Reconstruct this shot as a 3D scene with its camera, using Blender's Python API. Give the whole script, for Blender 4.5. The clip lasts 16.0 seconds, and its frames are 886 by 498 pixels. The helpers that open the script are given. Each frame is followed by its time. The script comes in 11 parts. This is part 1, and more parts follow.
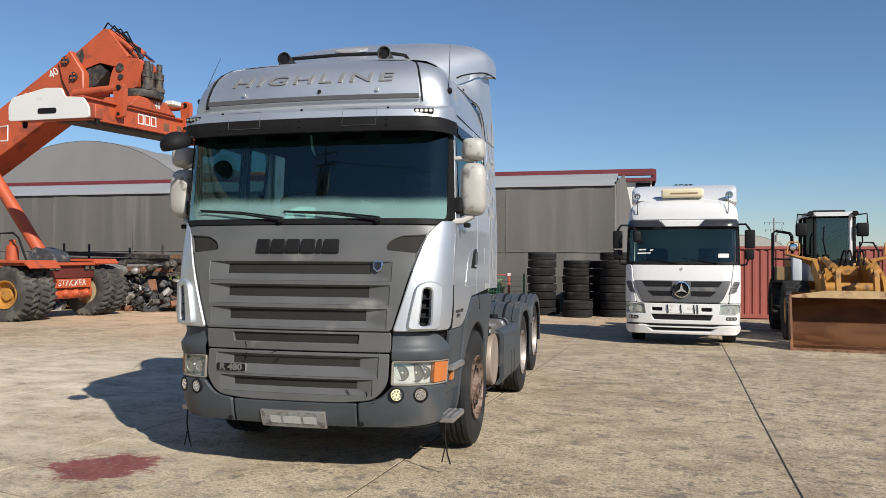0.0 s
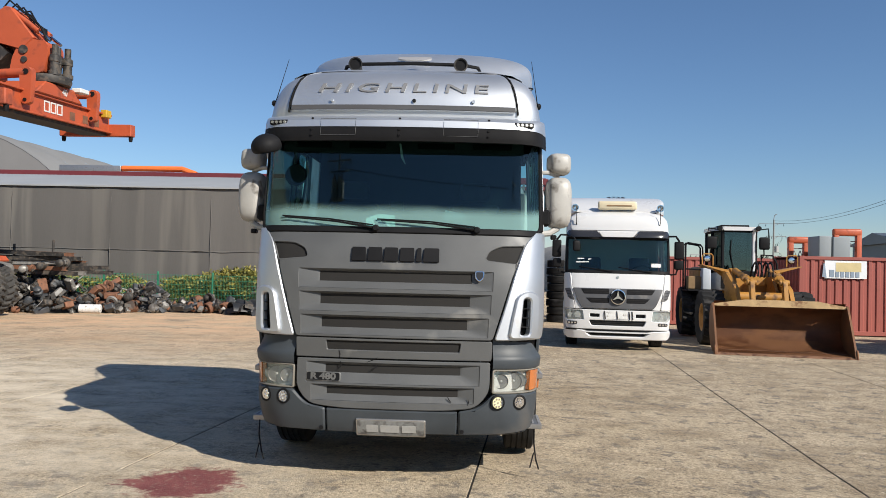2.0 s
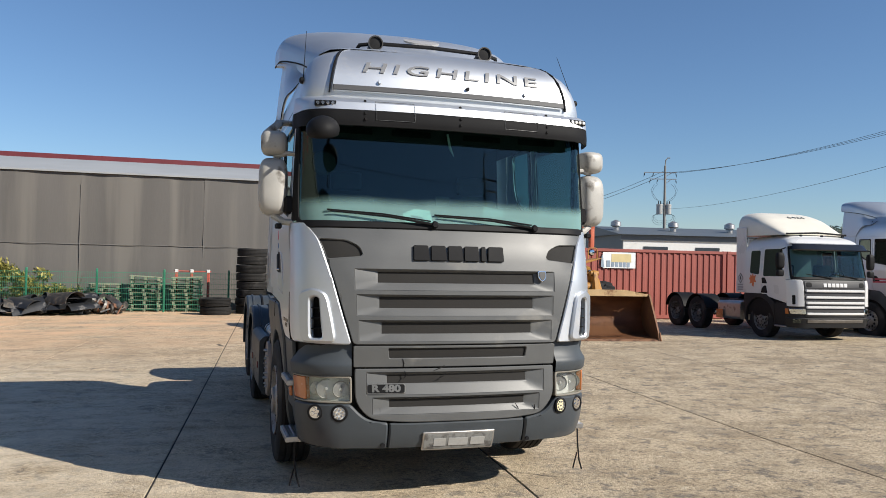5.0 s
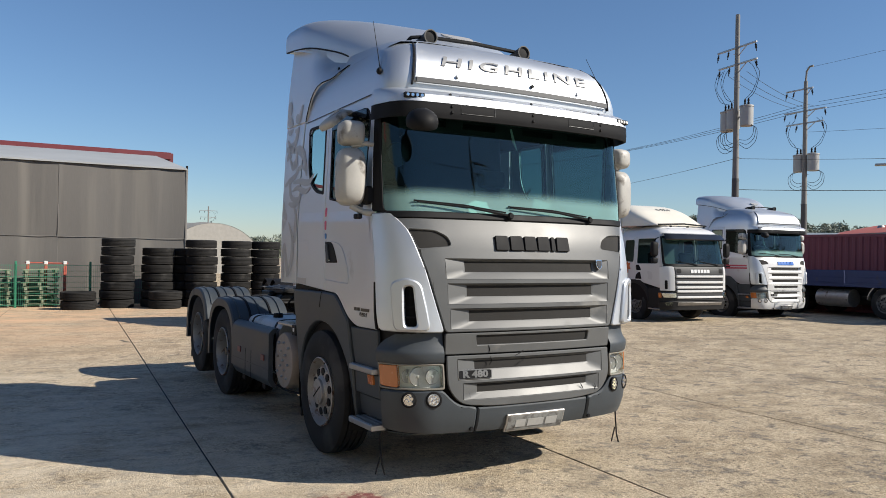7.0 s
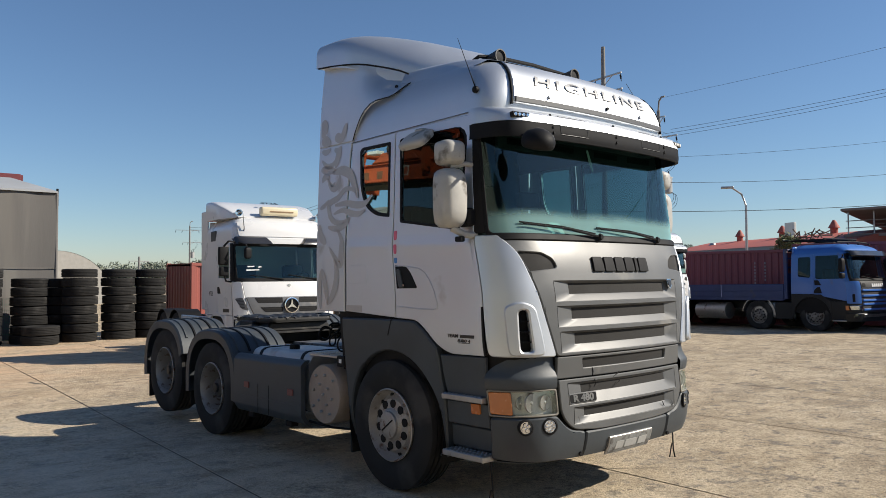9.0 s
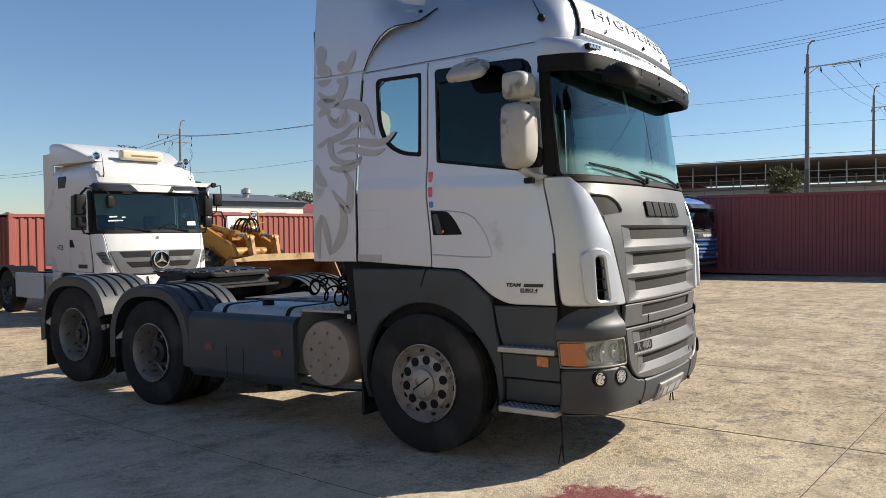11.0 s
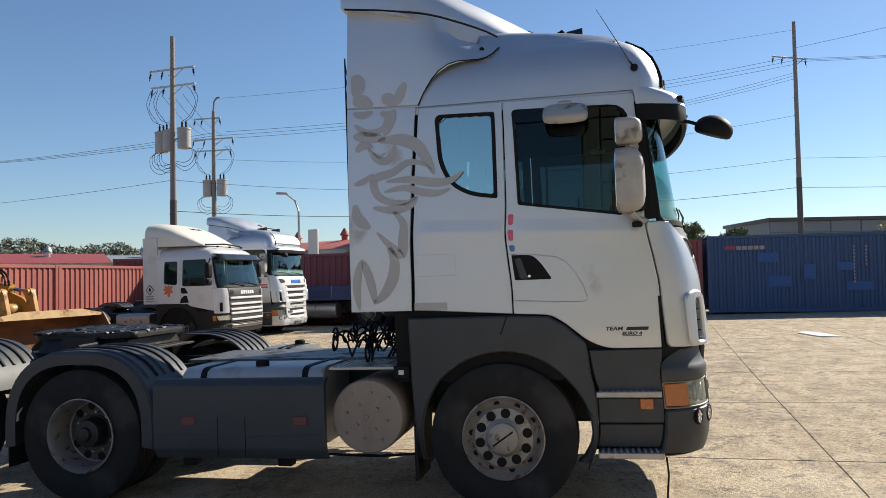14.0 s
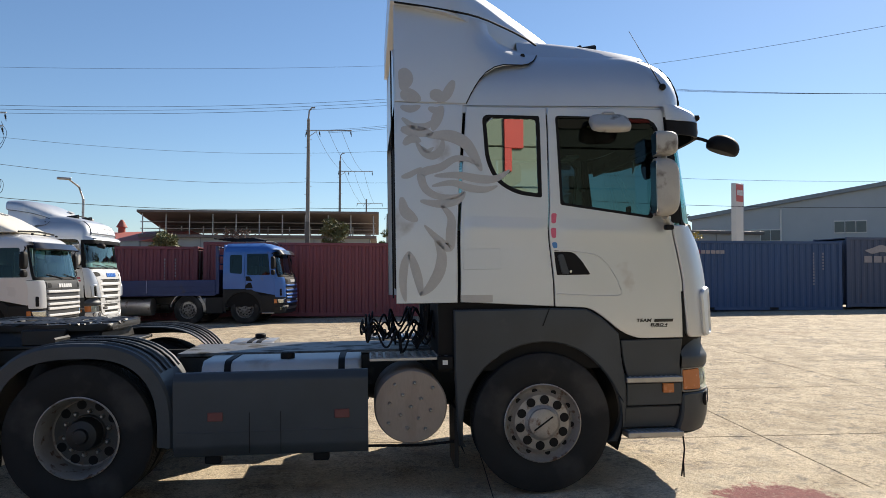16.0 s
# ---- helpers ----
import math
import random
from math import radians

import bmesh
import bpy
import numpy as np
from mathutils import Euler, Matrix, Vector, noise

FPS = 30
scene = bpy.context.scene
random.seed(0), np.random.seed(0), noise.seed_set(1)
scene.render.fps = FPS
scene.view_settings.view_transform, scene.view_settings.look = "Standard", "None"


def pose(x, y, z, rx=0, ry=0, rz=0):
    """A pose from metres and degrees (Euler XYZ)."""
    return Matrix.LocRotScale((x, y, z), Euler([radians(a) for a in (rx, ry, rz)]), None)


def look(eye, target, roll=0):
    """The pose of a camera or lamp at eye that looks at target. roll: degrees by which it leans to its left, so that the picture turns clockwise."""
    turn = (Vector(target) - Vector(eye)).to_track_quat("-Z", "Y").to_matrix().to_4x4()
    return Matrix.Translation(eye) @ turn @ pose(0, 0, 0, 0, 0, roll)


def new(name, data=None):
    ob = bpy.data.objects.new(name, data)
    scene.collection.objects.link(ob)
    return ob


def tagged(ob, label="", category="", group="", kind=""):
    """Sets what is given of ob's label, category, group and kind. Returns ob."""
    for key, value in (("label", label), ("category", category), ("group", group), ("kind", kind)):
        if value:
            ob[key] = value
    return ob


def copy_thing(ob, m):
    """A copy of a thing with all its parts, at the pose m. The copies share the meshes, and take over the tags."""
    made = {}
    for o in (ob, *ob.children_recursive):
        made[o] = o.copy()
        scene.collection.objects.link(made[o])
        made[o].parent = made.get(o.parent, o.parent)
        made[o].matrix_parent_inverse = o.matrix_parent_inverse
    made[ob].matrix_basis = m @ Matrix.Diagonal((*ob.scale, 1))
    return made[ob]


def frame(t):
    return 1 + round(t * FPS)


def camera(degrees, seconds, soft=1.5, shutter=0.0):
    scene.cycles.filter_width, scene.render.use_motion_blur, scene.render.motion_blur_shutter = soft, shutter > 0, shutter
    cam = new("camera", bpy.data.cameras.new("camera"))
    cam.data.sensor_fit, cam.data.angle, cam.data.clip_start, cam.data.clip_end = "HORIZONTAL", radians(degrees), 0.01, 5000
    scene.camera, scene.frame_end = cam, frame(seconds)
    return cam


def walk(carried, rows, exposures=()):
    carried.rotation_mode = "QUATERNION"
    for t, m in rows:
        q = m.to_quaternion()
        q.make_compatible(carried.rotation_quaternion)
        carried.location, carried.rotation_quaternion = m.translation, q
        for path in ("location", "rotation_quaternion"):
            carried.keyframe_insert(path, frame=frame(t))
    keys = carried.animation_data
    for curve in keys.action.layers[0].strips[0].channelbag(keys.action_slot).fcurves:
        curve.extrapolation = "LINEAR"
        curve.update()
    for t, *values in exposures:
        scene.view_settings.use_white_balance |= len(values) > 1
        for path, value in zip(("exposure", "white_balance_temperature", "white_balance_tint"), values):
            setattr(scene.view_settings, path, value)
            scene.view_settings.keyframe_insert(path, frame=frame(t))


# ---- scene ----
cam = camera(59.8, 16.0, soft=0.6)
METRES, EYE, TILT, LEAN, TURN = 15.56, 1.68, 0.0, 0.0, 13.7
ROWS = [
    (0.0, 0.0, 0.0, 0.0, -0.0, 0.81, -0.28),
    (0.5, -0.0327, -0.0061, 0.0024, -2.78, 1.04, -0.96),
    (1.0, -0.0633, -0.0016, 0.0014, -5.4, 1.21, -1.46),
    (1.5, -0.0957, -0.0019, 0.0021, -7.8, 1.24, -1.6),
    (2.0, -0.1236, 0.0028, 0.0024, -10.06, 1.14, -1.35),
    (2.5, -0.1507, 0.0112, 0.0033, -12.38, 0.99, -0.96),
    (3.0, -0.1784, 0.0183, 0.0048, -15.06, 0.89, -0.69),
    (3.5, -0.2017, 0.0346, 0.0044, -18.43, 0.85, -0.62),
    (6.0, -0.3291, 0.1116, 0.0037, -36.91, 0.64, -1.5),
    (6.5, -0.3577, 0.1275, 0.0026, -39.8, 0.46, -1.37),
    (7.0, -0.3824, 0.1466, 0.0019, -42.7, 0.23, -1.0),
    (7.5, -0.4066, 0.1677, 0.0017, -45.58, 0.08, -0.57),
    (8.0, -0.4301, 0.1882, 0.0025, -48.35, 0.3, -0.18),
    (8.5, -0.446, 0.2169, 0.0022, -51.02, 1.4, 0.09),
    (11.0, -0.4854, 0.3673, -0.002, -68.36, -1.52, 0.41),
    (11.5, -0.4928, 0.3958, -0.0012, -71.88, -2.83, 0.35),
    (12.0, -0.4932, 0.4266, -0.0021, -75.44, -1.99, 0.54),
    (12.5, -0.4945, 0.4583, -0.0014, -79.06, 0.07, 0.75),
    (13.0, -0.4924, 0.489, -0.0014, -82.87, 1.89, 1.02),
    (13.5, -0.4921, 0.5222, -0.003, -87.0, 2.52, 1.15),
    (14.0, -0.4965, 0.5548, -0.0023, -91.56, 1.96, 1.09),
    (14.5, -0.4953, 0.5899, -0.0038, -96.23, 1.14, 0.82),
    (15.0, -0.4989, 0.6228, -0.0038, -100.66, 0.73, 0.46),
    (15.5, -0.4908, 0.6546, -0.0047, -104.6, 1.01, 0.17),
    (16.0, -0.4851, 0.6879, -0.005, -108.42, 1.87, -0.2),
]
walk(cam, [(t, pose(0, 0, EYE, TILT, LEAN, TURN) @ pose(METRES * x, METRES * y, METRES * z, 90 + pitch, roll, yaw)) for t, x, y, z, yaw, pitch, roll in ROWS],
     [(0.0, 0.37, 6100, 10), (1.2, 0.37, 6100, 10), (3.5, 0.47, 6100, 10), (7.0, 0.48, 6150, 10), (8.7, 0.45, 6250, 10), (11.0, 0.66, 6450, 10), (12.2, 0.76, 6450, 10), (13.5, 0.64, 6450, 10), (15.0, 0.72, 6450, 10), (16.0, 0.66, 6450, 10)])

from mathutils.geometry import tessellate_polygon

# ---- light ----
SUN_TO = Vector((0.627, -0.543, 0.559))
world = bpy.data.worlds.new("sky")
scene.world = world
world.use_nodes = True
_nt = world.node_tree
_sky = _nt.nodes.new("ShaderNodeTexSky")
_sky.sky_type = "NISHITA"
_sky.sun_disc = False
_sky.sun_elevation = math.asin(SUN_TO.z)
_sky.sun_rotation = math.atan2(SUN_TO.x, SUN_TO.y)
_sky.air_density, _sky.dust_density, _sky.ozone_density = 1.0, 0.15, 5.0
_bg = _nt.nodes["Background"]
_bg.inputs["Strength"].default_value = 0.0750
_nt.links.new(_sky.outputs["Color"], _bg.inputs["Color"])
_sd = bpy.data.lights.new("sun", "SUN")
_sd.energy, _sd.angle, _sd.color = 5.0, radians(0.53), (1.0, 0.90, 0.75)
sun = new("sun", _sd)
sun.matrix_world = look(SUN_TO * 60, (0, 0, 0))
scene.view_settings.exposure = 0.0


# ---- materials ----
def pbr(name, base, rough=0.5, metal=0.0, var=0.12, scale=3.0, fine=60.0, bump=0.0, coat=0.0, dirt=None, dirt_at=0.62, dirt_scale=2.0, stretch=(1, 1, 1), spec=0.5, island=0.0):
    """A painted, moulded or bare surface: two scales of tone, fine relief, and patches of dirt with a shape of their own."""
    m = bpy.data.materials.new(name)
    m.use_nodes = True
    nt = m.node_tree
    b = nt.nodes["Principled BSDF"]
    b.inputs["Metallic"].default_value = metal
    b.inputs["Specular IOR Level"].default_value = spec
    b.inputs["Coat Weight"].default_value = coat
    b.inputs["Coat Roughness"].default_value = 0.08
    tc = nt.nodes.new("ShaderNodeTexCoord")
    mp = nt.nodes.new("ShaderNodeMapping")
    mp.inputs["Scale"].default_value = stretch
    nt.links.new(tc.outputs["Object"], mp.inputs["Vector"])

    def noise_tex(sc, det=6):
        n = nt.nodes.new("ShaderNodeTexNoise")
        n.inputs["Scale"].default_value, n.inputs["Detail"].default_value = sc, det
        nt.links.new(mp.outputs["Vector"], n.inputs["Vector"])
        return n

    big, small = noise_tex(scale), noise_tex(fine, 4)
    mixn = nt.nodes.new("ShaderNodeMath")
    mixn.operation = "MULTIPLY_ADD"
    nt.links.new(small.outputs["Fac"], mixn.inputs[0])
    mixn.inputs[1].default_value = 0.45
    nt.links.new(big.outputs["Fac"], mixn.inputs[2])
    ramp = nt.nodes.new("ShaderNodeValToRGB")
    ramp.color_ramp.elements[0].position, ramp.color_ramp.elements[1].position = 0.45, 1.0
    c = Vector(base)
    ramp.color_ramp.elements[0].color = (*(c * (1 - var)), 1)
    ramp.color_ramp.elements[1].color = (*[min(1.0, x) for x in c * (1 + var)], 1)
    nt.links.new(mixn.outputs[0], ramp.inputs["Fac"])
    col = ramp.outputs["Color"]
    if island:
        oi = nt.nodes.new("ShaderNodeObjectInfo")
        hs = nt.nodes.new("ShaderNodeHueSaturation")
        mr = nt.nodes.new("ShaderNodeMapRange")
        mr.inputs["To Min"].default_value, mr.inputs["To Max"].default_value = 1 - island, 1 + island
        nt.links.new(oi.outputs["Random"], mr.inputs["Value"])
        nt.links.new(mr.outputs[0], hs.inputs["Value"])
        nt.links.new(col, hs.inputs["Color"])
        col = hs.outputs["Color"]
    rv = nt.nodes.new("ShaderNodeMapRange")
    rv.inputs["To Min"].default_value, rv.inputs["To Max"].default_value = max(0.02, rough - 0.1), min(1.0, rough + 0.1)
    nt.links.new(big.outputs["Fac"], rv.inputs["Value"])
    rg = rv.outputs[0]
    if dirt:
        dn = noise_tex(dirt_scale, 9)
        dr = nt.nodes.new("ShaderNodeMapRange")
        dr.inputs["From Min"].default_value, dr.inputs["From Max"].default_value = dirt_at, dirt_at + 0.12
        nt.links.new(dn.outputs["Fac"], dr.inputs["Value"])
        mx = nt.nodes.new("ShaderNodeMix")
        mx.data_type = "RGBA"
        nt.links.new(dr.outputs[0], mx.inputs["Factor"])
        nt.links.new(col, mx.inputs["A"])
        mx.inputs["B"].default_value = (*dirt, 1)
        col = mx.outputs["Result"]
        rm = nt.nodes.new("ShaderNodeMix")
        nt.links.new(dr.outputs[0], rm.inputs["Factor"])
        nt.links.new(rg, rm.inputs["A"])
        rm.inputs["B"].default_value = 0.8
        rg = rm.outputs["Result"]
    nt.links.new(col, b.inputs["Base Color"])
    nt.links.new(rg, b.inputs["Roughness"])
    if bump:
        bp = nt.nodes.new("ShaderNodeBump")
        bp.inputs["Strength"].default_value, bp.inputs["Distance"].default_value = bump, 0.004
        nt.links.new(small.outputs["Fac"], bp.inputs["Height"])
        nt.links.new(bp.outputs["Normal"], b.inputs["Normal"])
    return m


def glass_mat(name, tint, rough=0.0, sheen=(0.78, 0.96, 0.92), face=0.09):
    """Tinted sheet glass: a clear mirror-like face over a see-through tint."""
    m = bpy.data.materials.new(name)
    m.use_nodes = True
    nt = m.node_tree
    nt.nodes.remove(nt.nodes["Principled BSDF"])
    tr, gl, mx, fr = (nt.nodes.new("ShaderNode" + k) for k in ("BsdfTransparent", "BsdfGlossy", "MixShader", "LayerWeight"))
    tr.inputs["Color"].default_value = (*tint, 1)
    gl.inputs["Roughness"].default_value = rough
    gl.inputs["Color"].default_value = (*sheen, 1)
    fr.inputs["Blend"].default_value = 0.5
    pw, sm = nt.nodes.new("ShaderNodeMath"), nt.nodes.new("ShaderNodeMath")
    pw.operation, sm.operation = "POWER", "MULTIPLY_ADD"
    nt.links.new(fr.outputs["Facing"], pw.inputs[0])
    pw.inputs[1].default_value = 4.0
    nt.links.new(pw.outputs[0], sm.inputs[0])
    sm.inputs[1].default_value, sm.inputs[2].default_value = 0.85, face
    nt.links.new(sm.outputs[0], mx.inputs[0])
    nt.links.new(tr.outputs[0], mx.inputs[1])
    nt.links.new(gl.outputs[0], mx.inputs[2])
    nt.links.new(mx.outputs[0], nt.nodes["Material Output"].inputs["Surface"])
    return m


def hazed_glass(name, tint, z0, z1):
    """Tinted glass with a bright teal haze painted in, which thins out from the height z0 to z1."""
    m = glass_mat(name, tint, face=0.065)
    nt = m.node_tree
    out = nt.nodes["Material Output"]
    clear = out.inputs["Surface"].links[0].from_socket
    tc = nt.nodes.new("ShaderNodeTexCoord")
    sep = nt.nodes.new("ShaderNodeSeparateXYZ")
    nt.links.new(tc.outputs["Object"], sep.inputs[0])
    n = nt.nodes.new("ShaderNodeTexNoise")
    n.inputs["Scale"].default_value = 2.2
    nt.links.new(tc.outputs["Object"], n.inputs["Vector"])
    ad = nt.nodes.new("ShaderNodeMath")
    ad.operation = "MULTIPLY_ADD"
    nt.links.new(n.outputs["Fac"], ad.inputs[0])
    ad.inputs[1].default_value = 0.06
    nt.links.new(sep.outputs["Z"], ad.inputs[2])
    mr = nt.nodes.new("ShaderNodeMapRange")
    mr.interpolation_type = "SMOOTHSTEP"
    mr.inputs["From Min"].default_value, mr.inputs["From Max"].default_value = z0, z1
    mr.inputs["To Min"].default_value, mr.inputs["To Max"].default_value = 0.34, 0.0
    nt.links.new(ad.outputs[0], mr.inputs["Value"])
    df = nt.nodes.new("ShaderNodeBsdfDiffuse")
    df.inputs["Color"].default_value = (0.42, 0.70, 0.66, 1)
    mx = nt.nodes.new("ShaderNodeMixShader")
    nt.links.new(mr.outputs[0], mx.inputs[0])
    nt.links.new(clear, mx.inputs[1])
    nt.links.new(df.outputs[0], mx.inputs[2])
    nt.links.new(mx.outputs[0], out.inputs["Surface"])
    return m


def coated_glass(name, tint, amount):
    """Privacy glass: a fixed share is mirrored by its coating."""
    m = glass_mat(name, tint)
    nt = m.node_tree
    out = nt.nodes["Material Output"]
    clear = out.inputs["Surface"].links[0].from_socket
    gl = nt.nodes.new("ShaderNodeBsdfGlossy")
    gl.inputs["Roughness"].default_value = 0.01
    gl.inputs["Color"].default_value = (0.80, 1.0, 0.90, 1)
    mx = nt.nodes.new("ShaderNodeMixShader")
    mx.inputs[0].default_value = amount
    nt.links.new(clear, mx.inputs[1])
    nt.links.new(gl.outputs[0], mx.inputs[2])
    nt.links.new(mx.outputs[0], out.inputs["Surface"])
    return m


SILVER = pbr("silver_metallic_paint", (0.59, 0.615, 0.645), 0.47, 0.84, 0.06, 1.2, 300, coat=0.22, dirt=(0.42, 0.39, 0.35), dirt_at=0.66)
GREYPAINT = pbr("grey_grille_paint", (0.090, 0.0925, 0.093), 0.46, 0.0, 0.15, 2.5, 120, 0.05, spec=0.5, dirt=(0.19, 0.185, 0.17), dirt_at=0.6)
PLASTIC = pbr("grey_bumper_plastic", (0.046, 0.054, 0.062), 0.50, 0, 0.2, 3, 160, 0.10, spec=0.4, dirt=(0.085, 0.083, 0.08), dirt_at=0.58)
DARK = pbr("black_plastic", (0.010, 0.010, 0.011), 0.6, 0, 0.2, 6, 120, 0.05, spec=0.15)
MESHDARK = pbr("dusty_black_mesh", (0.013, 0.012, 0.011), 0.85, 0, 0.25, 8, 220, 0.3)
RUBBER = pbr("tyre_rubber", (0.020, 0.0202, 0.0208), 0.8, 0, 0.25, 5, 140, 0.15, dirt=(0.05, 0.047, 0.045), dirt_at=0.55, spec=0.25)
OLDRUBBER = pbr("old_tyre_rubber", (0.017, 0.0165, 0.016), 0.85, 0, 0.3, 4, 120, 0.15, dirt=(0.04, 0.038, 0.036), dirt_at=0.60, island=0.3, spec=0.25)
RIM = pbr("dusty_steel_rim", (0.34, 0.315, 0.29), 0.5, 0.5, 0.2, 9, 150, 0.06, dirt=(0.17, 0.10, 0.07), dirt_at=0.56, dirt_scale=16)
STEEL = pbr("worn_steel", (0.40, 0.39, 0.38), 0.42, 0.8, 0.15, 6, 120, 0.06, dirt=(0.20, 0.16, 0.13), dirt_at=0.6, dirt_scale=6)
CHASSIS = pbr("oily_black_chassis", (0.014, 0.0135, 0.0135), 0.5, 0, 0.3, 6, 120, 0.12, dirt=(0.07, 0.062, 0.055), dirt_at=0.58, dirt_scale=5)
WHITE = pbr("white_truck_paint", (0.63, 0.63, 0.625), 0.3, 0, 0.03, 1.5, 90, coat=0.4, dirt=(0.62, 0.60, 0.56), dirt_at=0.66)
WSHIELD = glass_mat("green_windscreen_glass", (0.42, 0.62, 0.60), face=0.06)
SIDEGLASS = glass_mat("dark_side_glass", (0.12, 0.17, 0.175), face=0.028)
PRIVACY = coated_glass("coated_quarter_glass", (0.25, 0.40, 0.40), 0.46)
# bright haze near the windscreen's foot is mixed in as pale teal colour
HAZED = hazed_glass("hazed_green_windscreen_glass", (0.36, 0.60, 0.57), 2.17, 2.27)
LENS = glass_mat("clear_lamp_lens", (0.93, 0.94, 0.93))
CHROME = pbr("chrome", (0.75, 0.75, 0.75), 0.12, 1.0, 0.04, 5, 80)
AMBER = pbr("amber_lens", (0.45, 0.14, 0.032), 0.25, 0, 0.06, 20, 200, coat=0.5)
RED = pbr("red_lens", (0.42, 0.05, 0.035), 0.3, 0, 0.08, 20, 200, coat=0.4)
CABIN = pbr("dark_cab_trim", (0.03, 0.03, 0.033), 0.8, 0, 0.2, 6, 60)
SEATCLOTH = pbr("grey_seat_cloth", (0.05, 0.05, 0.058), 0.9, 0, 0.25, 12, 150, 0.1)
PLATE = pbr("dirty_white_plate", (0.66, 0.66, 0.64), 0.5, 0, 0.12, 14, 60, dirt=(0.30, 0.28, 0.26), dirt_at=0.55, dirt_scale=12)
MIRRORGLASS = pbr("mirror_glass", (0.85, 0.85, 0.85), 0.03, 1.0, 0.01)
MIRRORBACK = pbr("faded_pale_mirror_shell", (0.38, 0.37, 0.345), 0.5, 0.05, 0.14, 6, 120, 0.02, dirt=(0.10, 0.088, 0.075), dirt_at=0.565, dirt_scale=7)
DECAL = pbr("pale_grey_decal", (0.43, 0.422, 0.415), 0.5, 0.4, 0.08, 3, 60)
BLACKPAINT = pbr("black_letter_paint", (0.012, 0.012, 0.013), 0.35, 0, 0.1)


# ---- building helpers ----
def thing(name, label, category, m=None, group="", kind=""):
    ob = new(name)
    if m is not None:
        ob.matrix_world = m
    return tagged(ob, label, category, group, kind)


def part(name, bm, material, parent=None, label="", smooth=35):
    me = bpy.data.meshes.new(name)
    bmesh.ops.recalc_face_normals(bm, faces=bm.faces)
    for f in bm.faces:
        f.smooth = True
    bm.to_mesh(me)
    bm.free()
    me.set_sharp_from_angle(angle=radians(smooth))
    me.materials.append(material)
    ob = new(name, me)
    ob.parent = parent
    if label:
        ob["label"] = label
    return ob


def solo(name, bm, material, label, category, m=None, group="", kind="", smooth=35):
    """A thing that is one mesh."""
    ob = part(name, bm, material, None, "", smooth)
    if m is not None:
        ob.matrix_world = m
    return tagged(ob, label, category, group, kind)


def again(ob, m, parent=None):
    """One more object on the same mesh."""
    o = ob.copy()
    scene.collection.objects.link(o)
    o.parent = parent if parent is not None else ob.parent
    o.matrix_basis = m
    return o


def box(bm, x0, x1, y0, y1, z0, z1, bev=0.0, m=None):
    n = bmesh.ops.create_cube(bm, size=1.0, matrix=Matrix.Translation(((x0 + x1) / 2, (y0 + y1) / 2, (z0 + z1) / 2)) @ Matrix.Diagonal((abs(x1 - x0), abs(y1 - y0), abs(z1 - z0), 1)))
    vs = n["verts"]
    if bev:
        es = list({e for v in vs for e in v.link_edges})
        r = bmesh.ops.bevel(bm, geom=es, offset=bev, segments=1 if bev < 0.03 else 3, affect="EDGES", profile=0.5)
        vs = list({v for f in r["faces"] for v in f.verts} | {v for v in vs if v.is_valid})
    if m is not None:
        bmesh.ops.transform(bm, matrix=m, verts=vs)
    return bm


def bx(*a, **k):
    return box(bmesh.new(), *a, **k)


def lathe(bm, profile, n=40, axis="X", m=None, closed=False):
    """Turns (along, radius) pairs round an axis."""
    rings = []
    for a, r in profile:
        ring = []
        for i in range(n):
            t = 2 * math.pi * i / n
            p = {"X": (a, r * math.cos(t), r * math.sin(t)), "Y": (r * math.cos(t), a, r * math.sin(t)), "Z": (r * math.cos(t), r * math.sin(t), a)}[axis]
            ring.append(bm.verts.new(m @ Vector(p) if m is not None else p))
        rings.append(ring)
    pairs = list(zip(rings, rings[1:])) + ([(rings[-1], rings[0])] if closed else [])
    for r0, r1 in pairs:
        for i in range(n):
            bm.faces.new((r0[i], r0[(i + 1) % n], r1[(i + 1) % n], r1[i]))
    if not closed:
        for r in (rings[0], rings[-1]):
            bm.faces.new(r)
    return bm


def lt(*a, **k):
    return lathe(bmesh.new(), *a, **k)


def tube(bm, pts, r, n=8, cap=True):
    """A round bar along a polyline; r is one radius or one for each point."""
    pts = [Vector(p) for p in pts]
    rs = r if isinstance(r, (list, tuple)) else [r] * len(pts)
    rings, up = [], Vector((0.13, 0.31, 0.94))
    for i, p in enumerate(pts):
        d = (pts[min(i + 1, len(pts) - 1)] - pts[max(i - 1, 0)]).normalized()
        a = d.cross(up)
        if a.length < 0.05:
            a = d.cross(Vector((1, 0, 0)))
        a.normalize()
        b = d.cross(a)
        rings.append([bm.verts.new(p + (a * math.cos(2 * math.pi * k / n) + b * math.sin(2 * math.pi * k / n)) * rs[i]) for k in range(n)])
    for r0, r1 in zip(rings, rings[1:]):
        for k in range(n):
            bm.faces.new((r0[k], r0[(k + 1) % n], r1[(k + 1) % n], r1[k]))
    if cap:
        bm.faces.new(rings[0])
        bm.faces.new(rings[-1])
    return bm


def tb(*a, **k):
    return tube(bmesh.new(), *a, **k)


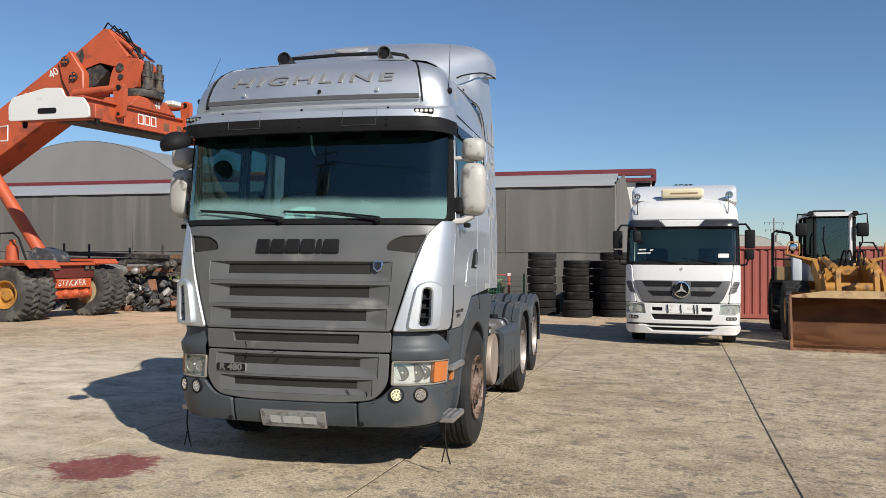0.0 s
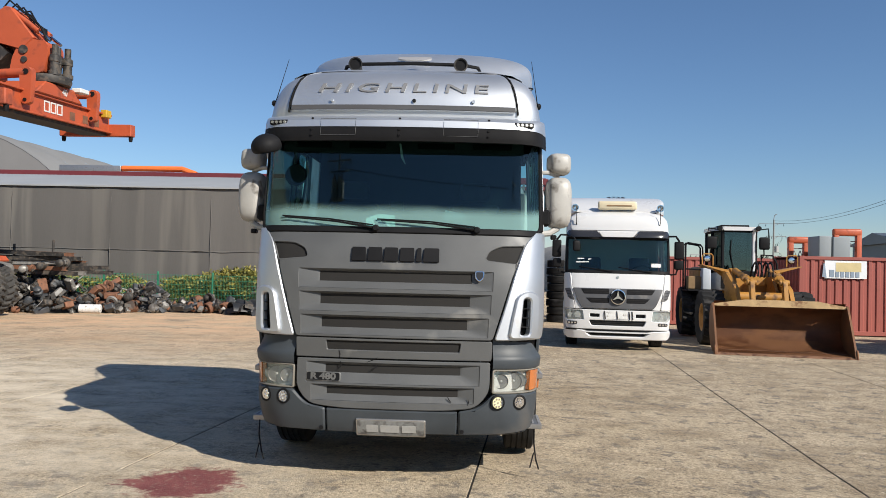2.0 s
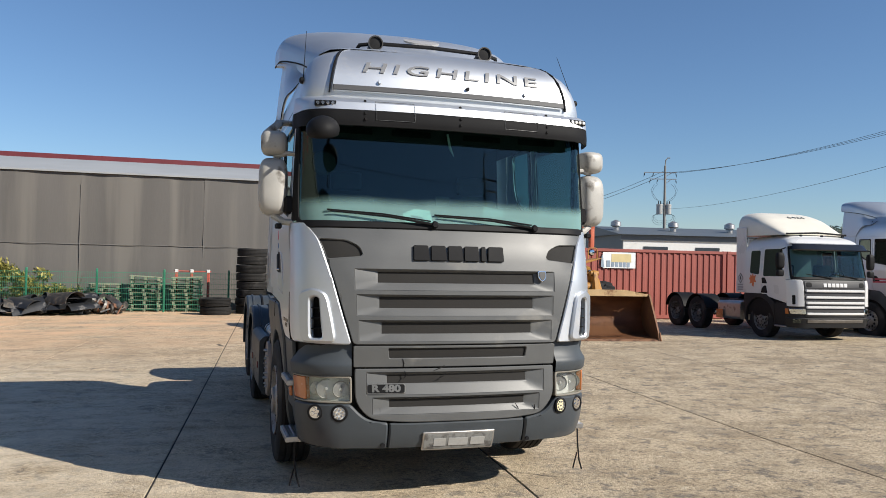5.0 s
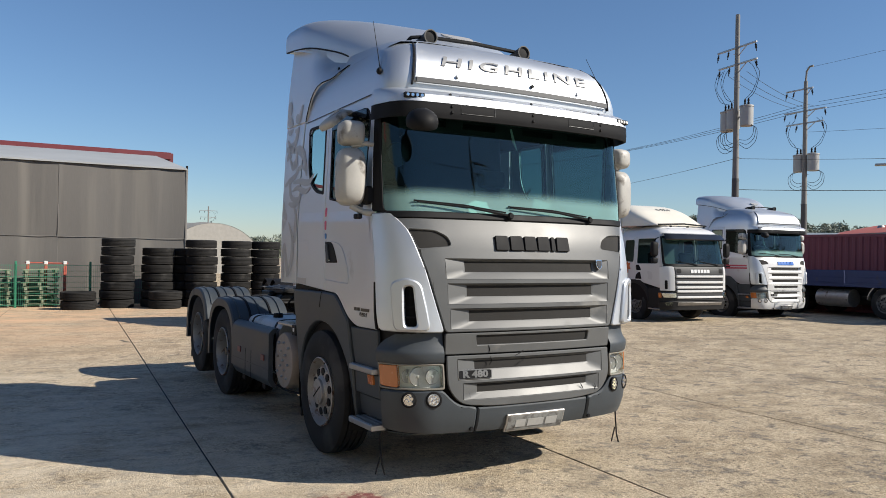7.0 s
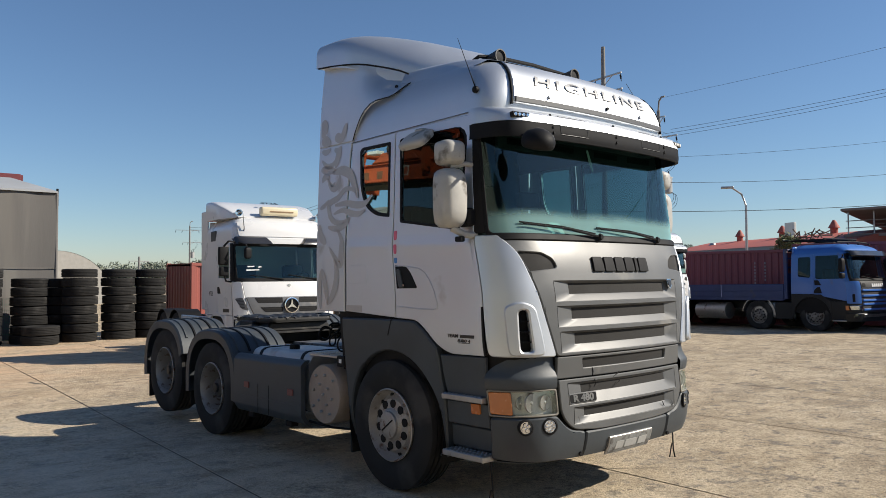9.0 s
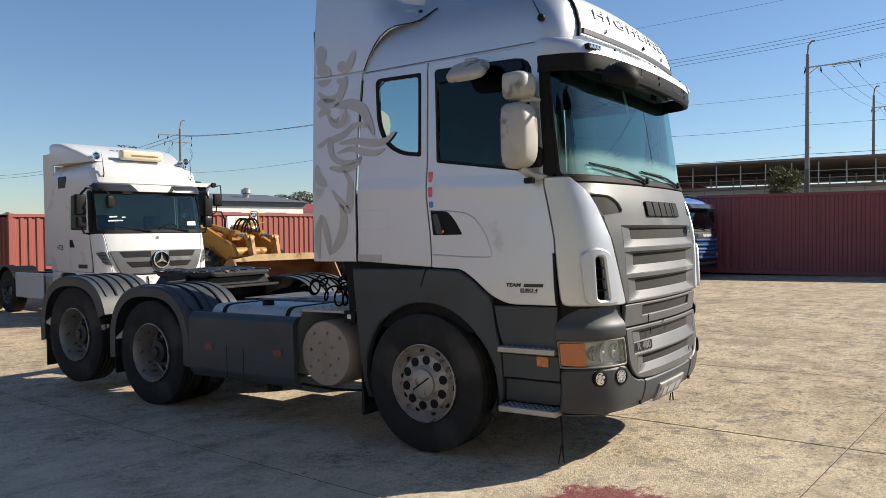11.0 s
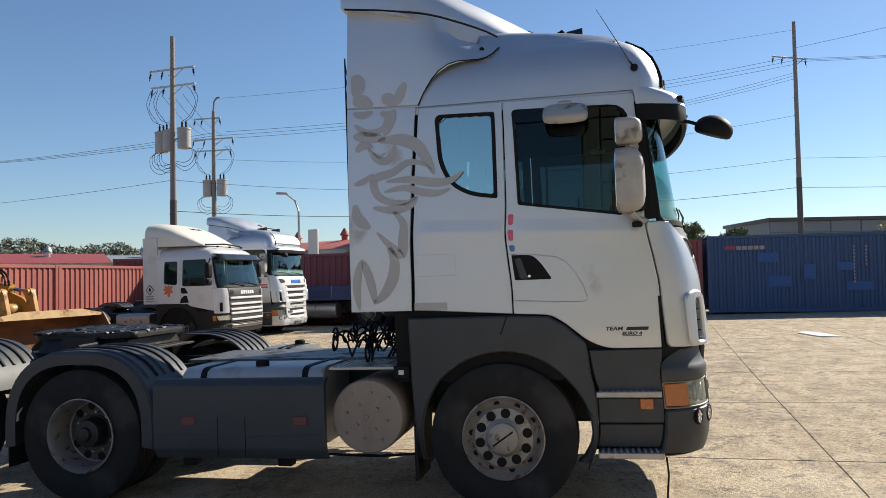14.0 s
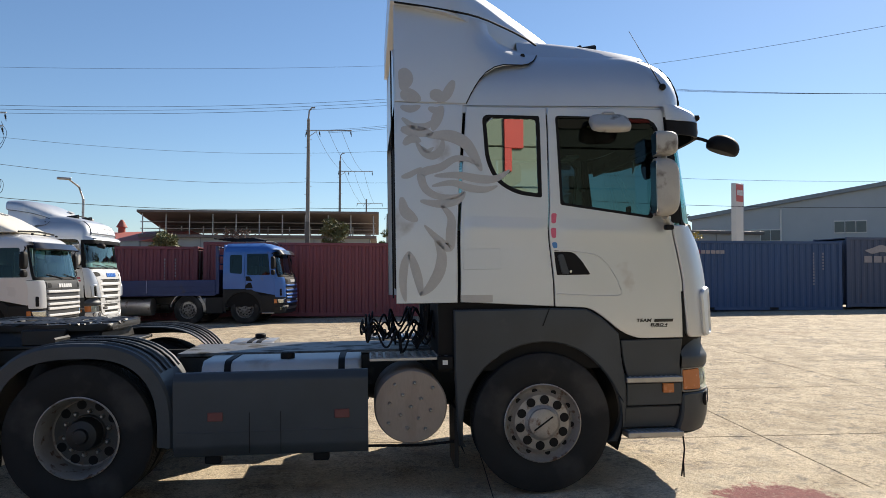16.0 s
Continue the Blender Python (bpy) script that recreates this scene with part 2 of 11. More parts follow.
def slack(pts, n=6):
    """More points on a smooth curve through the given ones."""
    p = [Vector(q) for q in pts]
    out = []
    for i in range(len(p) - 1):
        a, b, c, d = p[max(i - 1, 0)], p[i], p[i + 1], p[min(i + 2, len(p) - 1)]
        for k in range(n):
            t = k / n
            out.append(0.5 * (2 * b + (c - a) * t + (2 * a - 5 * b + 4 * c - d) * t * t + (3 * b - a - 3 * c + d) * t ** 3))
    return [*out, p[-1]]


def prism(bm, poly, a0, a1, axis="X", bev=0.0, m=None):
    """A flat outline pushed from a0 to a1 along an axis. For X the outline is (y, z), for Y (x, z), for Z (x, y)."""
    def at(p, a):
        q = {"X": (a, p[0], p[1]), "Y": (p[0], a, p[1]), "Z": (p[0], p[1], a)}[axis]
        return m @ Vector(q) if m is not None else q
    lo, hi = [bm.verts.new(at(p, a0)) for p in poly], [bm.verts.new(at(p, a1)) for p in poly]
    fs = [bm.faces.new(lo), bm.faces.new(hi)]
    for i in range(len(poly)):
        j = (i + 1) % len(poly)
        bm.faces.new((lo[i], lo[j], hi[j], hi[i]))
    if bev:
        es = list({e for f in fs for e in f.edges})
        bmesh.ops.bevel(bm, geom=es, offset=bev, segments=1, affect="EDGES", profile=0.5)
    return bm


def pr(*a, **k):
    return prism(bmesh.new(), *a, **k)


def loft(bm, rings, cap=True, closed=True):
    vs = [[bm.verts.new(p) for p in r] for r in rings]
    n = len(vs[0])
    for r0, r1 in zip(vs, vs[1:]):
        for i in range(n if closed else n - 1):
            j = (i + 1) % n
            bm.faces.new((r0[i], r0[j], r1[j], r1[i]))
    if cap and closed:
        bm.faces.new(vs[0])
        bm.faces.new(vs[-1])
    return bm


def rounded(poly, r, n=4):
    """The outline with its corners rounded."""
    out = []
    k = len(poly)
    for i in range(k):
        p, a, b = Vector(poly[i]), Vector(poly[i - 1]), Vector(poly[(i + 1) % k])
        rr = r[i] if isinstance(r, (list, tuple)) else r
        la, lb = (a - p).length, (b - p).length
        rr = min(rr, la * 0.45, lb * 0.45)
        if rr <= 0:
            out.append(tuple(p))
            continue
        s, e = p + (a - p).normalized() * rr, p + (b - p).normalized() * rr
        for j in range(n + 1):
            t = j / n
            q = s * (1 - t) ** 2 + p * 2 * t * (1 - t) + e * t * t
            out.append((q.x, q.y))
    return out


def rect(x0, x1, y0, y1, r=0.0):
    p = [(x0, y0), (x1, y0), (x1, y1), (x0, y1)]
    return rounded(p, r) if r else p


def lerp_table(tab, x):
    if x <= tab[0][0]:
        return tab[0][1]
    for (a, va), (b, vb) in zip(tab, tab[1:]):
        if x <= b:
            t = (x - a) / (b - a)
            return va + (vb - va) * t
    return tab[-1][1]


def smooth_table(tab, x, r=0.05):
    return sum(lerp_table(tab, x + k * r) for k in (-1, -0.5, 0, 0.5, 1)) / 5


def word(text, height, bold=0.0, depth=0.0, spread=1.0):
    """Outline and faces of a word in the built-in font, as a bmesh in the xy plane, centred, with capitals of that height."""
    cu = bpy.data.curves.new("word", "FONT")
    cu.body, cu.size, cu.align_x, cu.align_y = text, height / 0.72, "CENTER", "CENTER"
    cu.offset, cu.extrude, cu.resolution_u, cu.space_character = bold, depth, 3, spread
    ob = bpy.data.objects.new("word", cu)
    scene.collection.objects.link(ob)
    me = bpy.data.meshes.new_from_object(ob.evaluated_get(bpy.context.evaluated_depsgraph_get()))
    bm = bmesh.new()
    bm.from_mesh(me)
    bpy.data.objects.remove(ob)
    bpy.data.curves.remove(cu)
    bpy.data.meshes.remove(me)
    return bm


def letters(text, height, material, parent, m, bold=0.0, depth=0.003, wide=1.0, name="lettering", label=""):
    bm = word(text, height, bold, depth)
    bmesh.ops.transform(bm, matrix=m @ Matrix.Diagonal((wide, 1, 1, 1)), verts=bm.verts)
    return part(name, bm, material, parent, label)


class Skin:
    """The curved skin of a cab: s runs along the girth from the middle of the front round a corner to the rear, w is the height, d stands off it.
    x is across, y runs back from the front, z is up."""

    def __init__(self, front, half, depth, knee, rear):
        self.front, self.half, self.depth, self.knee, self.rear = front, half, depth, knee, rear

    def plan(self, s, w):
        v0, h, cd, uc = smooth_table(self.front, w), smooth_table(self.half, w), smooth_table(self.depth, w, 0.1), smooth_table(self.knee, w, 0.1)
        uc = min(uc, h * 0.92)
        sg, a = (1 if s >= 0 else -1), abs(s)
        if a < 0.8:
            u = a / 0.8 * uc
            v = v0 + 0.06 * (a / 0.8) ** 2
        elif a < 1.45:
            t = (a - 0.8) / 0.65
            p0, p3 = (uc, v0 + 0.06), (h, v0 + 0.06 + cd)
            p1, p2 = (uc + (h - uc) * 0.6, v0 + 0.06 + 0.03), (h, v0 + 0.06 + cd * 0.42)
            k = ((1 - t) ** 3, 3 * t * (1 - t) ** 2, 3 * t * t * (1 - t), t ** 3)
            u = sum(q * p[0] for q, p in zip(k, (p0, p1, p2, p3)))
            v = sum(q * p[1] for q, p in zip(k, (p0, p1, p2, p3)))
        else:
            vb = v0 + 0.06 + cd
            u, v = h, vb + (a - 1.45) * (self.rear - vb) / (self.rear - 0.5)
        return Vector((sg * u, v, w))

    def at(self, s, w, d=0.0):
        p = self.plan(s, w)
        if d:
            n = (self.plan(s + 0.01, w) - self.plan(s - 0.01, w)).cross(self.plan(s, w + 0.01) - self.plan(s, w - 0.01))
            p = p + n.normalized() * d
        return p

    def wrap(self, bm, depth_axis=True):
        """Lays a bmesh whose x, y, z are s, w, d on to the skin."""
        for v in bm.verts:
            v.co = self.at(*v.co)
        return bm

    def panel(self, outline, d0, d1, holes=(), bev=0.004, grid=0.09):
        """A sheet of that outline in (s, w), from depth d0 to d1, with holes and softened edges."""
        bm = bmesh.new()
        loops = [outline, *holes]
        flat = [p for lp in loops for p in lp]
        vs = [bm.verts.new((p[0], p[1], 0)) for p in flat]
        for t in tessellate_polygon([[Vector((p[0], p[1], 0)) for p in lp] for lp in loops]):
            try:
                bm.faces.new([vs[i] for i in t])
            except ValueError:
                pass
        bmesh.ops.recalc_face_normals(bm, faces=bm.faces)
        if sum(f.normal.z for f in bm.faces) < 0:
            bmesh.ops.reverse_faces(bm, faces=bm.faces)
        bmesh.ops.dissolve_limit(bm, angle_limit=0.01, verts=bm.verts, edges=bm.edges)
        xs, ys = [p[0] for p in flat], [p[1] for p in flat]
        for lo, hi, no in ((min(xs), max(xs), (1, 0, 0)), (min(ys), max(ys), (0, 1, 0))):
            k = int((hi - lo) / grid)
            for i in range(1, k + 1):
                c = lo + (hi - lo) * i / (k + 1)
                bmesh.ops.bisect_plane(bm, geom=[*bm.verts, *bm.edges, *bm.faces], plane_co=Vector(no) * c, plane_no=no, dist=1e-5)
        rim = [e for e in bm.edges if e.is_boundary]
        if bev:
            bmesh.ops.inset_region(bm, faces=list(bm.faces), thickness=bev, use_even_offset=True, use_boundary=True)
            rim = [e for e in bm.edges if e.is_boundary]
            edge = {v for e in rim for v in e.verts}
        else:
            edge = set()
        for v in bm.verts:
            v.co.z = d1 - (bev if v in edge else 0)
        ex = bmesh.ops.extrude_edge_only(bm, edges=rim)
        for v in (g for g in ex["geom"] if isinstance(g, bmesh.types.BMVert)):
            v.co.z = d0
        return self.wrap(bm)


def gz(y):
    """The yard falls gently to the back."""
    return 0.05 - 0.0145 * y


def gd(x, y):
    """The slabs: the fall of the yard with a shallow hollow in its middle."""
    return gz(y) - 0.085 * math.exp(-((x - 2.5) / 8.0) ** 2 - ((y - 7.5) / 7.0) ** 2)


# ---- the silver tractor unit ----
TRUCK_AT = pose(-2.67, 5.80, -0.02, -1.0, 0, 0.7)
truck = thing("tractor_unit", "silver three-axle tractor unit with grey bumper, parked on concrete", "truck", TRUCK_AT)
CAB = Skin(
    front=[(0.30, 0.10), (0.36, 0.04), (0.5, 0.0), (0.75, 0.0), (0.95, 0.02), (1.10, 0.0), (1.6, 0.02), (1.85, 0.07), (1.98, 0.13), (2.05, 0.16), (2.9, 0.28), (3.0, 0.25), (3.1, 0.24), (3.28, 0.30), (3.40, 0.42), (3.48, 0.62), (3.54, 0.90), (3.57, 1.15)],
    half=[(0.33, 1.14), (0.5, 1.185), (0.8, 1.205), (1.1, 1.225), (1.25, 1.245), (2.0, 1.245), (2.9, 1.205), (3.05, 1.19), (3.2, 1.165), (3.35, 1.10), (3.45, 1.0), (3.52, 0.83), (3.57, 0.6)],
    depth=[(0.3, 0.42), (1.9, 0.40), (2.1, 0.30), (2.9, 0.19), (3.1, 0.24), (3.54, 0.3)],
    knee=[(0.3, 0.82), (1.9, 0.85), (2.1, 0.95), (2.9, 0.98), (3.1, 0.98), (3.4, 0.9), (3.57, 0.7)],
    rear=2.67)


def sv(v):
    """Girth at a distance v behind the front, on the flank."""
    return v + 0.95


def both(name, poly, d0, d1, mat, holes=(), label="", bev=0.004, parent=truck, grid=0.09):
    """The same sheet on both sides of the cab."""
    a = part(name, CAB.panel([(-p[0], p[1]) for p in poly], d0, d1, [[(-p[0], p[1]) for p in h] for h in holes], bev, grid), mat, parent, label)
    b = part(name, CAB.panel(poly, d0, d1, holes, bev, grid), mat, parent, label)
    return a, b


def shell(w0, w1, d, n=10, s_end=3.3):
    ss = [-s_end + 2 * s_end * i / 70 for i in range(71)]
    rings = [[CAB.at(s, w0 + (w1 - w0) * k / n, d) for s in ss] for k in range(n + 1)]
    return loft(bmesh.new(), rings, cap=False, closed=True)


# inner shells, dark behind every joint
part("cab_shell", shell(0.9, 2.0, -0.045), DARK, truck)
part("roof_lining", shell(2.9, 3.5, -0.045), DARK, truck)
bm = bmesh.new()
ring = [CAB.at(-3.3 + 6.6 * i / 70, 1.2, -0.05) for i in range(71)]
bm.faces.new([bm.verts.new(p) for p in ring])
part("cab_floor", bm, CABIN, truck)

# roof cap of the cab
ROOF_W = [2.985, 3.03, 3.09, 3.16, 3.22, 3.28, 3.33, 3.38, 3.42, 3.46, 3.49, 3.52, 3.545, 3.57]
ss = [-3.62 + 7.24 * i / 120 for i in range(121)]
rings = [[CAB.at(s, w) for s in ss] for w in ROOF_W]
part("roof", loft(bmesh.new(), rings, cap=False), SILVER, truck)
bm = bmesh.new()
bm.faces.new([bm.verts.new(p) for p in rings[-1]])
part("roof_top", bm, SILVER, truck)
# the crown rises on to the spoiler's foot
rings = []
for v, top_ in ((0.60, 3.475), (0.66, 3.50), (0.75, 3.531), (0.93, 3.578), (1.15, 3.614), (1.39, 3.642), (1.65, 3.668)):
    rings.append([(1.03 * q / 12, v, 3.40 + (top_ - 3.40) * max(0.0, 1 - abs(q / 12) ** 5) ** 0.5) for q in range(-12, 13)])
part("roof_crown", loft(bmesh.new(), rings, cap=False, closed=False), SILVER, truck)
# raised front panel of the roof with its lettering
top_poly = rounded([(-0.80, 3.045), (0.80, 3.045), (0.80, 3.40), (0.74, 3.48), (-0.74, 3.48), (-0.80, 3.40)], 0.03)
part("roof_front_panel", CAB.panel(top_poly, -0.01, 0.016, bev=0.008), SILVER, truck)
part("roof_trim_strip", CAB.panel(rect(-0.79, 0.79, 3.050, 3.088), 0.015, 0.030), pbr("dark_grey_trim", (0.07, 0.07, 0.073), 0.5, 0, 0.1), truck)
for sx in (-1, 1):
    part("roof_edge_seal", CAB.panel([(sx * 0.805, 3.03), (sx * 0.825, 3.03), (sx * 0.825, 3.42), (sx * 0.805, 3.42)][::sx], -0.005, 0.02, bev=0.002), DARK, truck)
bm = word("HIGHLINE", 0.082, 0.001, 0.0025, 1.25)
wdt = max(v.co.x for v in bm.verts) * 2
for v in bm.verts:
    v.co.x *= 1.24 / wdt
    v.co.x += (v.co.y) * 0.25
    v.co.y += 3.235
    v.co.z += 0.022
bmesh.ops.subdivide_edges(bm, edges=[e for e in bm.edges if e.calc_length() > 0.06], cuts=2)
part("roof_lettering", CAB.wrap(bm), pbr("satin_grey_letter", (0.22, 0.222, 0.228), 0.5, 0.3, 0.1), truck, "grey raised capital letters")
for u, w in ((0.085, 3.125), (-0.5, 3.125), (0.5, 3.125)):
    m = Matrix.Translation(CAB.at(u, w, 0.02))
    part("roof_bolt", lt([(0, 0.016), (-0.012, 0.014)], 12, "Y", m), DARK if u == 0.085 else SILVER, truck)

# sun visor: a silver brow over a dark lower lip
VS = [-1.42 + 2.84 * i / 64 for i in range(65)]
BROW = [(2.755, 0.185), (2.80, 0.20), (2.872, 0.205), (2.93, 0.185), (2.96, 0.14), (2.985, 0.06), (2.995, 0.02)]


def on_brow(s, w, d=0.0):
    """A point of the sun visor's outer face."""
    k = max(0.22, 1 - abs(s / 1.32) ** 6)
    return CAB.at(s, w) + Vector((math.copysign(0.035, s) * min(1, abs(s)) ** 3, -(lerp_table(BROW, w) + d) * k, 0))


def brow_part(name, ws, mat):
    outer = [[on_brow(s, w) for s in VS] for w in ws]
    inner = [[p + Vector((0, 0.03, 0)) for p in r] for r in outer]
    return part(name, loft(bmesh.new(), [[*o, *reversed(i)] for o, i in zip(outer, inner)]), mat, truck)


brow_part("visor_lip", (2.755, 2.775, 2.80, 2.84, 2.868), DARK)
brow_part("visor", (2.872, 2.90, 2.93, 2.945, 2.96, 2.975, 2.985, 2.995), SILVER)
for s0, s1 in ((-0.54, -0.30), (0.30, 0.53)):
    bm = bmesh.new()
    q = [on_brow(s, w, 0.003) for s, w in [(s0 + (s1 - s0) * i / 6, 2.945) for i in range(7)] + [(s1, w) for w in (2.92, 2.88, 2.82)] + [(s1 + (s0 - s1) * i / 6, 2.80) for i in range(7)] + [(s0, w) for w in (2.82, 2.88, 2.92, 2.945)]]
    part("visor_hatch_edge", tube(bm, q, 0.0016, 5), GREYPAINT, truck)
for sx in (-1, 1):
    c = on_brow(sx * 0.86, 2.915, 0.003)
    m = Matrix.Translation(c) @ pose(0, 0, 0, 0, 0, sx * 10)
    lampbar = part("visor_lamp", bx(-0.08, 0.08, -0.006, 0.05, -0.02, 0.02, 0.004, m=m), DARK, truck, "small strip of four marker lamps")
    for k in range(4):
        part("lamp_cell", lt([(-0.014, 0.012), (-0.006, 0.015)], 12, "Y", m @ Matrix.Translation((-0.055 + k * 0.037, 0, 0))), CHROME if sx < 0 else PLATE, lampbar)
for u in (-0.60, 0.0, 0.60):
    for w in (2.945, 2.85, 2.805):
        part("visor_screw", lt([(0, 0.012), (-0.008, 0.010)], 10, "Y", Matrix.Translation(on_brow(u, w, 0.001))), DARK, truck)

# roof spoiler with its swept cap
SPOIL_FOOT = [(0.95, 3.50), (1.46, 3.50), (1.56, 3.555), (1.71, 3.61), (1.93, 3.675), (2.15, 3.718), (2.41, 3.76), (2.69, 3.795)]


def spoiler():
    bm = bmesh.new()
    rings = []
    for k in range(19):
        t = k / 18
        v = 0.95 + 1.74 * t
        top = 3.575 + 0.535 * math.sin(min(1, t * 1.15) * math.pi / 2)
        base = lerp_table(SPOIL_FOOT, v)
        hw = 0.76 + 0.46 * min(1, t * 1.6) ** 0.8
        ring = []
        for i in range(29):
            a = math.pi * i / 28
            c, s_ = math.cos(a), math.sin(a)
            x = hw * math.copysign(abs(c) ** 0.42, c)
            z = base + (top - base) * s_ ** 0.42
            ring.append((x, v + 0.45 * (1 - t) * (x / hw) ** 2, z))
        rings.append(ring)
    return loft(bm, rings)


part("roof_spoiler", spoiler(), SILVER, truck)
for sx in (-1, 1):
    # the joint along the spoiler's foot
    seam = []
    for k in range(15):
        v = 1.50 + 1.16 * k / 14
        t = (v - 0.95) / 1.74
        seam.append((sx * (0.757 + 0.46 * min(1, t * 1.6) ** 0.8), v, lerp_table(SPOIL_FOOT, v) - 0.004))
    part("spoiler_seam", tb(seam, 0.008, 6), DARK, truck)
part("spoiler_badge", pr(rounded([(-0.17, -0.03), (-0.10, -0.08), (0.10, -0.08), (0.17, -0.03), (0.16, 0.05), (-0.16, 0.05)], 0.03), -0.004, 0.012, "Z", m=pose(0, 1.30, 3.790, 28)), DECAL, truck, "peeling white badge patch")
# horns and the bar between them
for u in (-0.52, 0.47):
    h = part("air_horn", lt([(0, 0.022), (0.14, 0.034), (0.28, 0.055), (0.34, 0.066), (0.34, 0.056), (0.25, 0.03)], 20, "Y", pose(u, 1.20, 3.615, 0, 0, 180)), CHASSIS, truck)
    part("horn_throat", lt([(0.325, 0.054), (0.327, 0.02)], 16, "Y", pose(u, 1.20, 3.615, 0, 0, 180)), DARK, h)
    part("horn_foot", bx(u - 0.03, u + 0.03, 0.95, 1.15, 3.54, 3.60, 0.01), DARK, h)
part("roof_bar", tb([(-0.68, 1.14, 3.55), (-0.63, 1.02, 3.63), (-0.5, 0.98, 3.645), (0.0, 0.96, 3.652), (0.5, 0.98, 3.645), (0.63, 1.02, 3.63), (0.68, 1.14, 3.55)], 0.017, 8), DARK, truck)
for sx, tip in ((-1, (-1.12, 0.75, 3.62)), (1, (1.12, 0.75, 3.62))):
    q = CAB.at(sx * 1.345, 3.15)
    an = part("aerial", tb([q, q + (Vector(tip) - q) * 0.5, Vector(tip)], [0.005, 0.003, 0.002], 6), DARK, truck)
    part("aerial_base", lt([(0, 0.028), (0.02, 0.026), (0.03, 0.012)], 14, "X", Matrix.Translation(q) @ Matrix.Diagonal((sx, 1, 1, 1))), DARK, an)

# side panels behind the doors, reaching past the rear wall
both("side_deflector", [(sv(2.204), 1.44), (sv(2.67), 1.44), (sv(2.67), 3.01), (sv(2.119), 2.985), (sv(2.164), 2.45)], -0.012, 0.006, SILVER)
DEFL_EDGE = [(1.46, 3.485), (1.50, 3.43), (1.54, 3.37), (1.585, 3.338), (1.64, 3.325), (1.72, 3.323), (1.80, 3.319), (1.87, 3.297), (1.94, 3.25), (1.99, 3.195), (2.03, 3.135), (2.065, 3.075), (2.105, 2.995)]
DEFL = [(2.67, 3.01), (2.665, 3.80), (2.41, 3.757), (2.15, 3.714), (1.93, 3.67), (1.71, 3.607), (1.56, 3.55), *DEFL_EDGE]


def flank(v, w):
    """How far out the upper deflector stands: on the roof's curve in front, upright at the rear."""
    t = max(0.0, min(1.0, (v - 1.45) / 0.6))
    t = t * t * (3 - 2 * t)
    return (1 - t) * (smooth_table(CAB.half, w) - 0.006) + t * (1.187 - 0.05 * max(0, (w - 3.0) / 0.66) ** 1.5)


for sgn in (-1, 1):
    bm = prism(bmesh.new(), DEFL, 0.0, 0.02, "X", 0.006)
    for no, lo, hi in (((0, 1, 0), 1.4, 2.66), ((0, 0, 1), 3.0, 3.79)):
        for k in range(1, 14):
            bmesh.ops.bisect_plane(bm, geom=[*bm.verts, *bm.edges, *bm.faces], plane_co=Vector(no) * (lo + (hi - lo) * k / 14), plane_no=no, dist=1e-5)
    for v in bm.verts:
        v.co.x = sgn * (v.co.x + flank(v.co.y, v.co.z))
    part("upper_deflector", bm, SILVER, truck)
    sm = DEFL_EDGE
    part("panel_seam", tb([(sgn * (flank(v, w) + 0.018), v, w) for v, w in sm], 0.005, 6), DARK, truck)
    part("deflector_screw", lt([(0, 0.02), (sgn * 0.01, 0.018)], 10, "X", Matrix.Translation((sgn * (flank(1.62, 3.42) + 0.015), 1.62, 3.42))), DARK, truck)
part("rear_wall", pr([(-1.13, 1.3), (1.13, 1.3), (1.135, 2.0), (1.10, 2.95), (1.02, 3.35), (0.8, 3.5), (-0.8, 3.5), (-1.02, 3.35), (-1.10, 2.95), (-1.135, 2.0)], 2.19, 2.24, "Y"), CABIN, truck)
part("spoiler_rear_brace", tb([(-1.0, 2.6, 2.2), (-1.0, 2.6, 3.5), (1.0, 2.6, 3.5), (1.0, 2.6, 2.2)], 0.018, 6), DARK, truck)
guard = part("guard_rail", tb([(-1.16, 2.69, 1.48), (-1.16, 2.69, 3.42)], 0.006, 6), DARK, truck)
for k in range(9):
    for a, b_ in ((0, 1), (1, 0)):
        part("guard_wire", tb([(-1.16 + 0.1 * a, 2.69, 1.5 + k * 0.21), (-1.16 + 0.1 * b_, 2.69, 1.71 + k * 0.21)], 0.004, 4), DARK, guard)
part("snorkel", bx(0.75, 1.12, 2.3, 2.62, 1.5, 3.2, 0.04), DARK, truck)

# flank: quarter panel with window, door with window
w1 = rounded([(sv(1.535), 2.285), (sv(1.70), 2.31), (sv(1.84), 2.39), (sv(1.92), 2.55), (sv(1.94), 2.885), (sv(1.535), 2.875)], [0.02, 0.1, 0.12, 0.14, 0.05, 0.03])
both("roof_joint_cover", [(sv(0.40), 2.90), (sv(2.15), 2.93), (sv(2.15), 2.99), (sv(0.40), 2.99)], -0.03, -0.012, SILVER)
quarter = [(sv(1.455), 1.40), (sv(2.180), 1.445), (sv(2.140), 2.45), (sv(2.095), 2.974), (sv(1.45), 2.972)]
both("quarter_panel", quarter, -0.02, 0.004, SILVER, [w1])
w2 = rounded([(sv(0.62), 2.105), (sv(1.335), 2.212), (sv(1.355), 2.885), (sv(0.545), 2.865)], [0.03, 0.03, 0.05, 0.14])
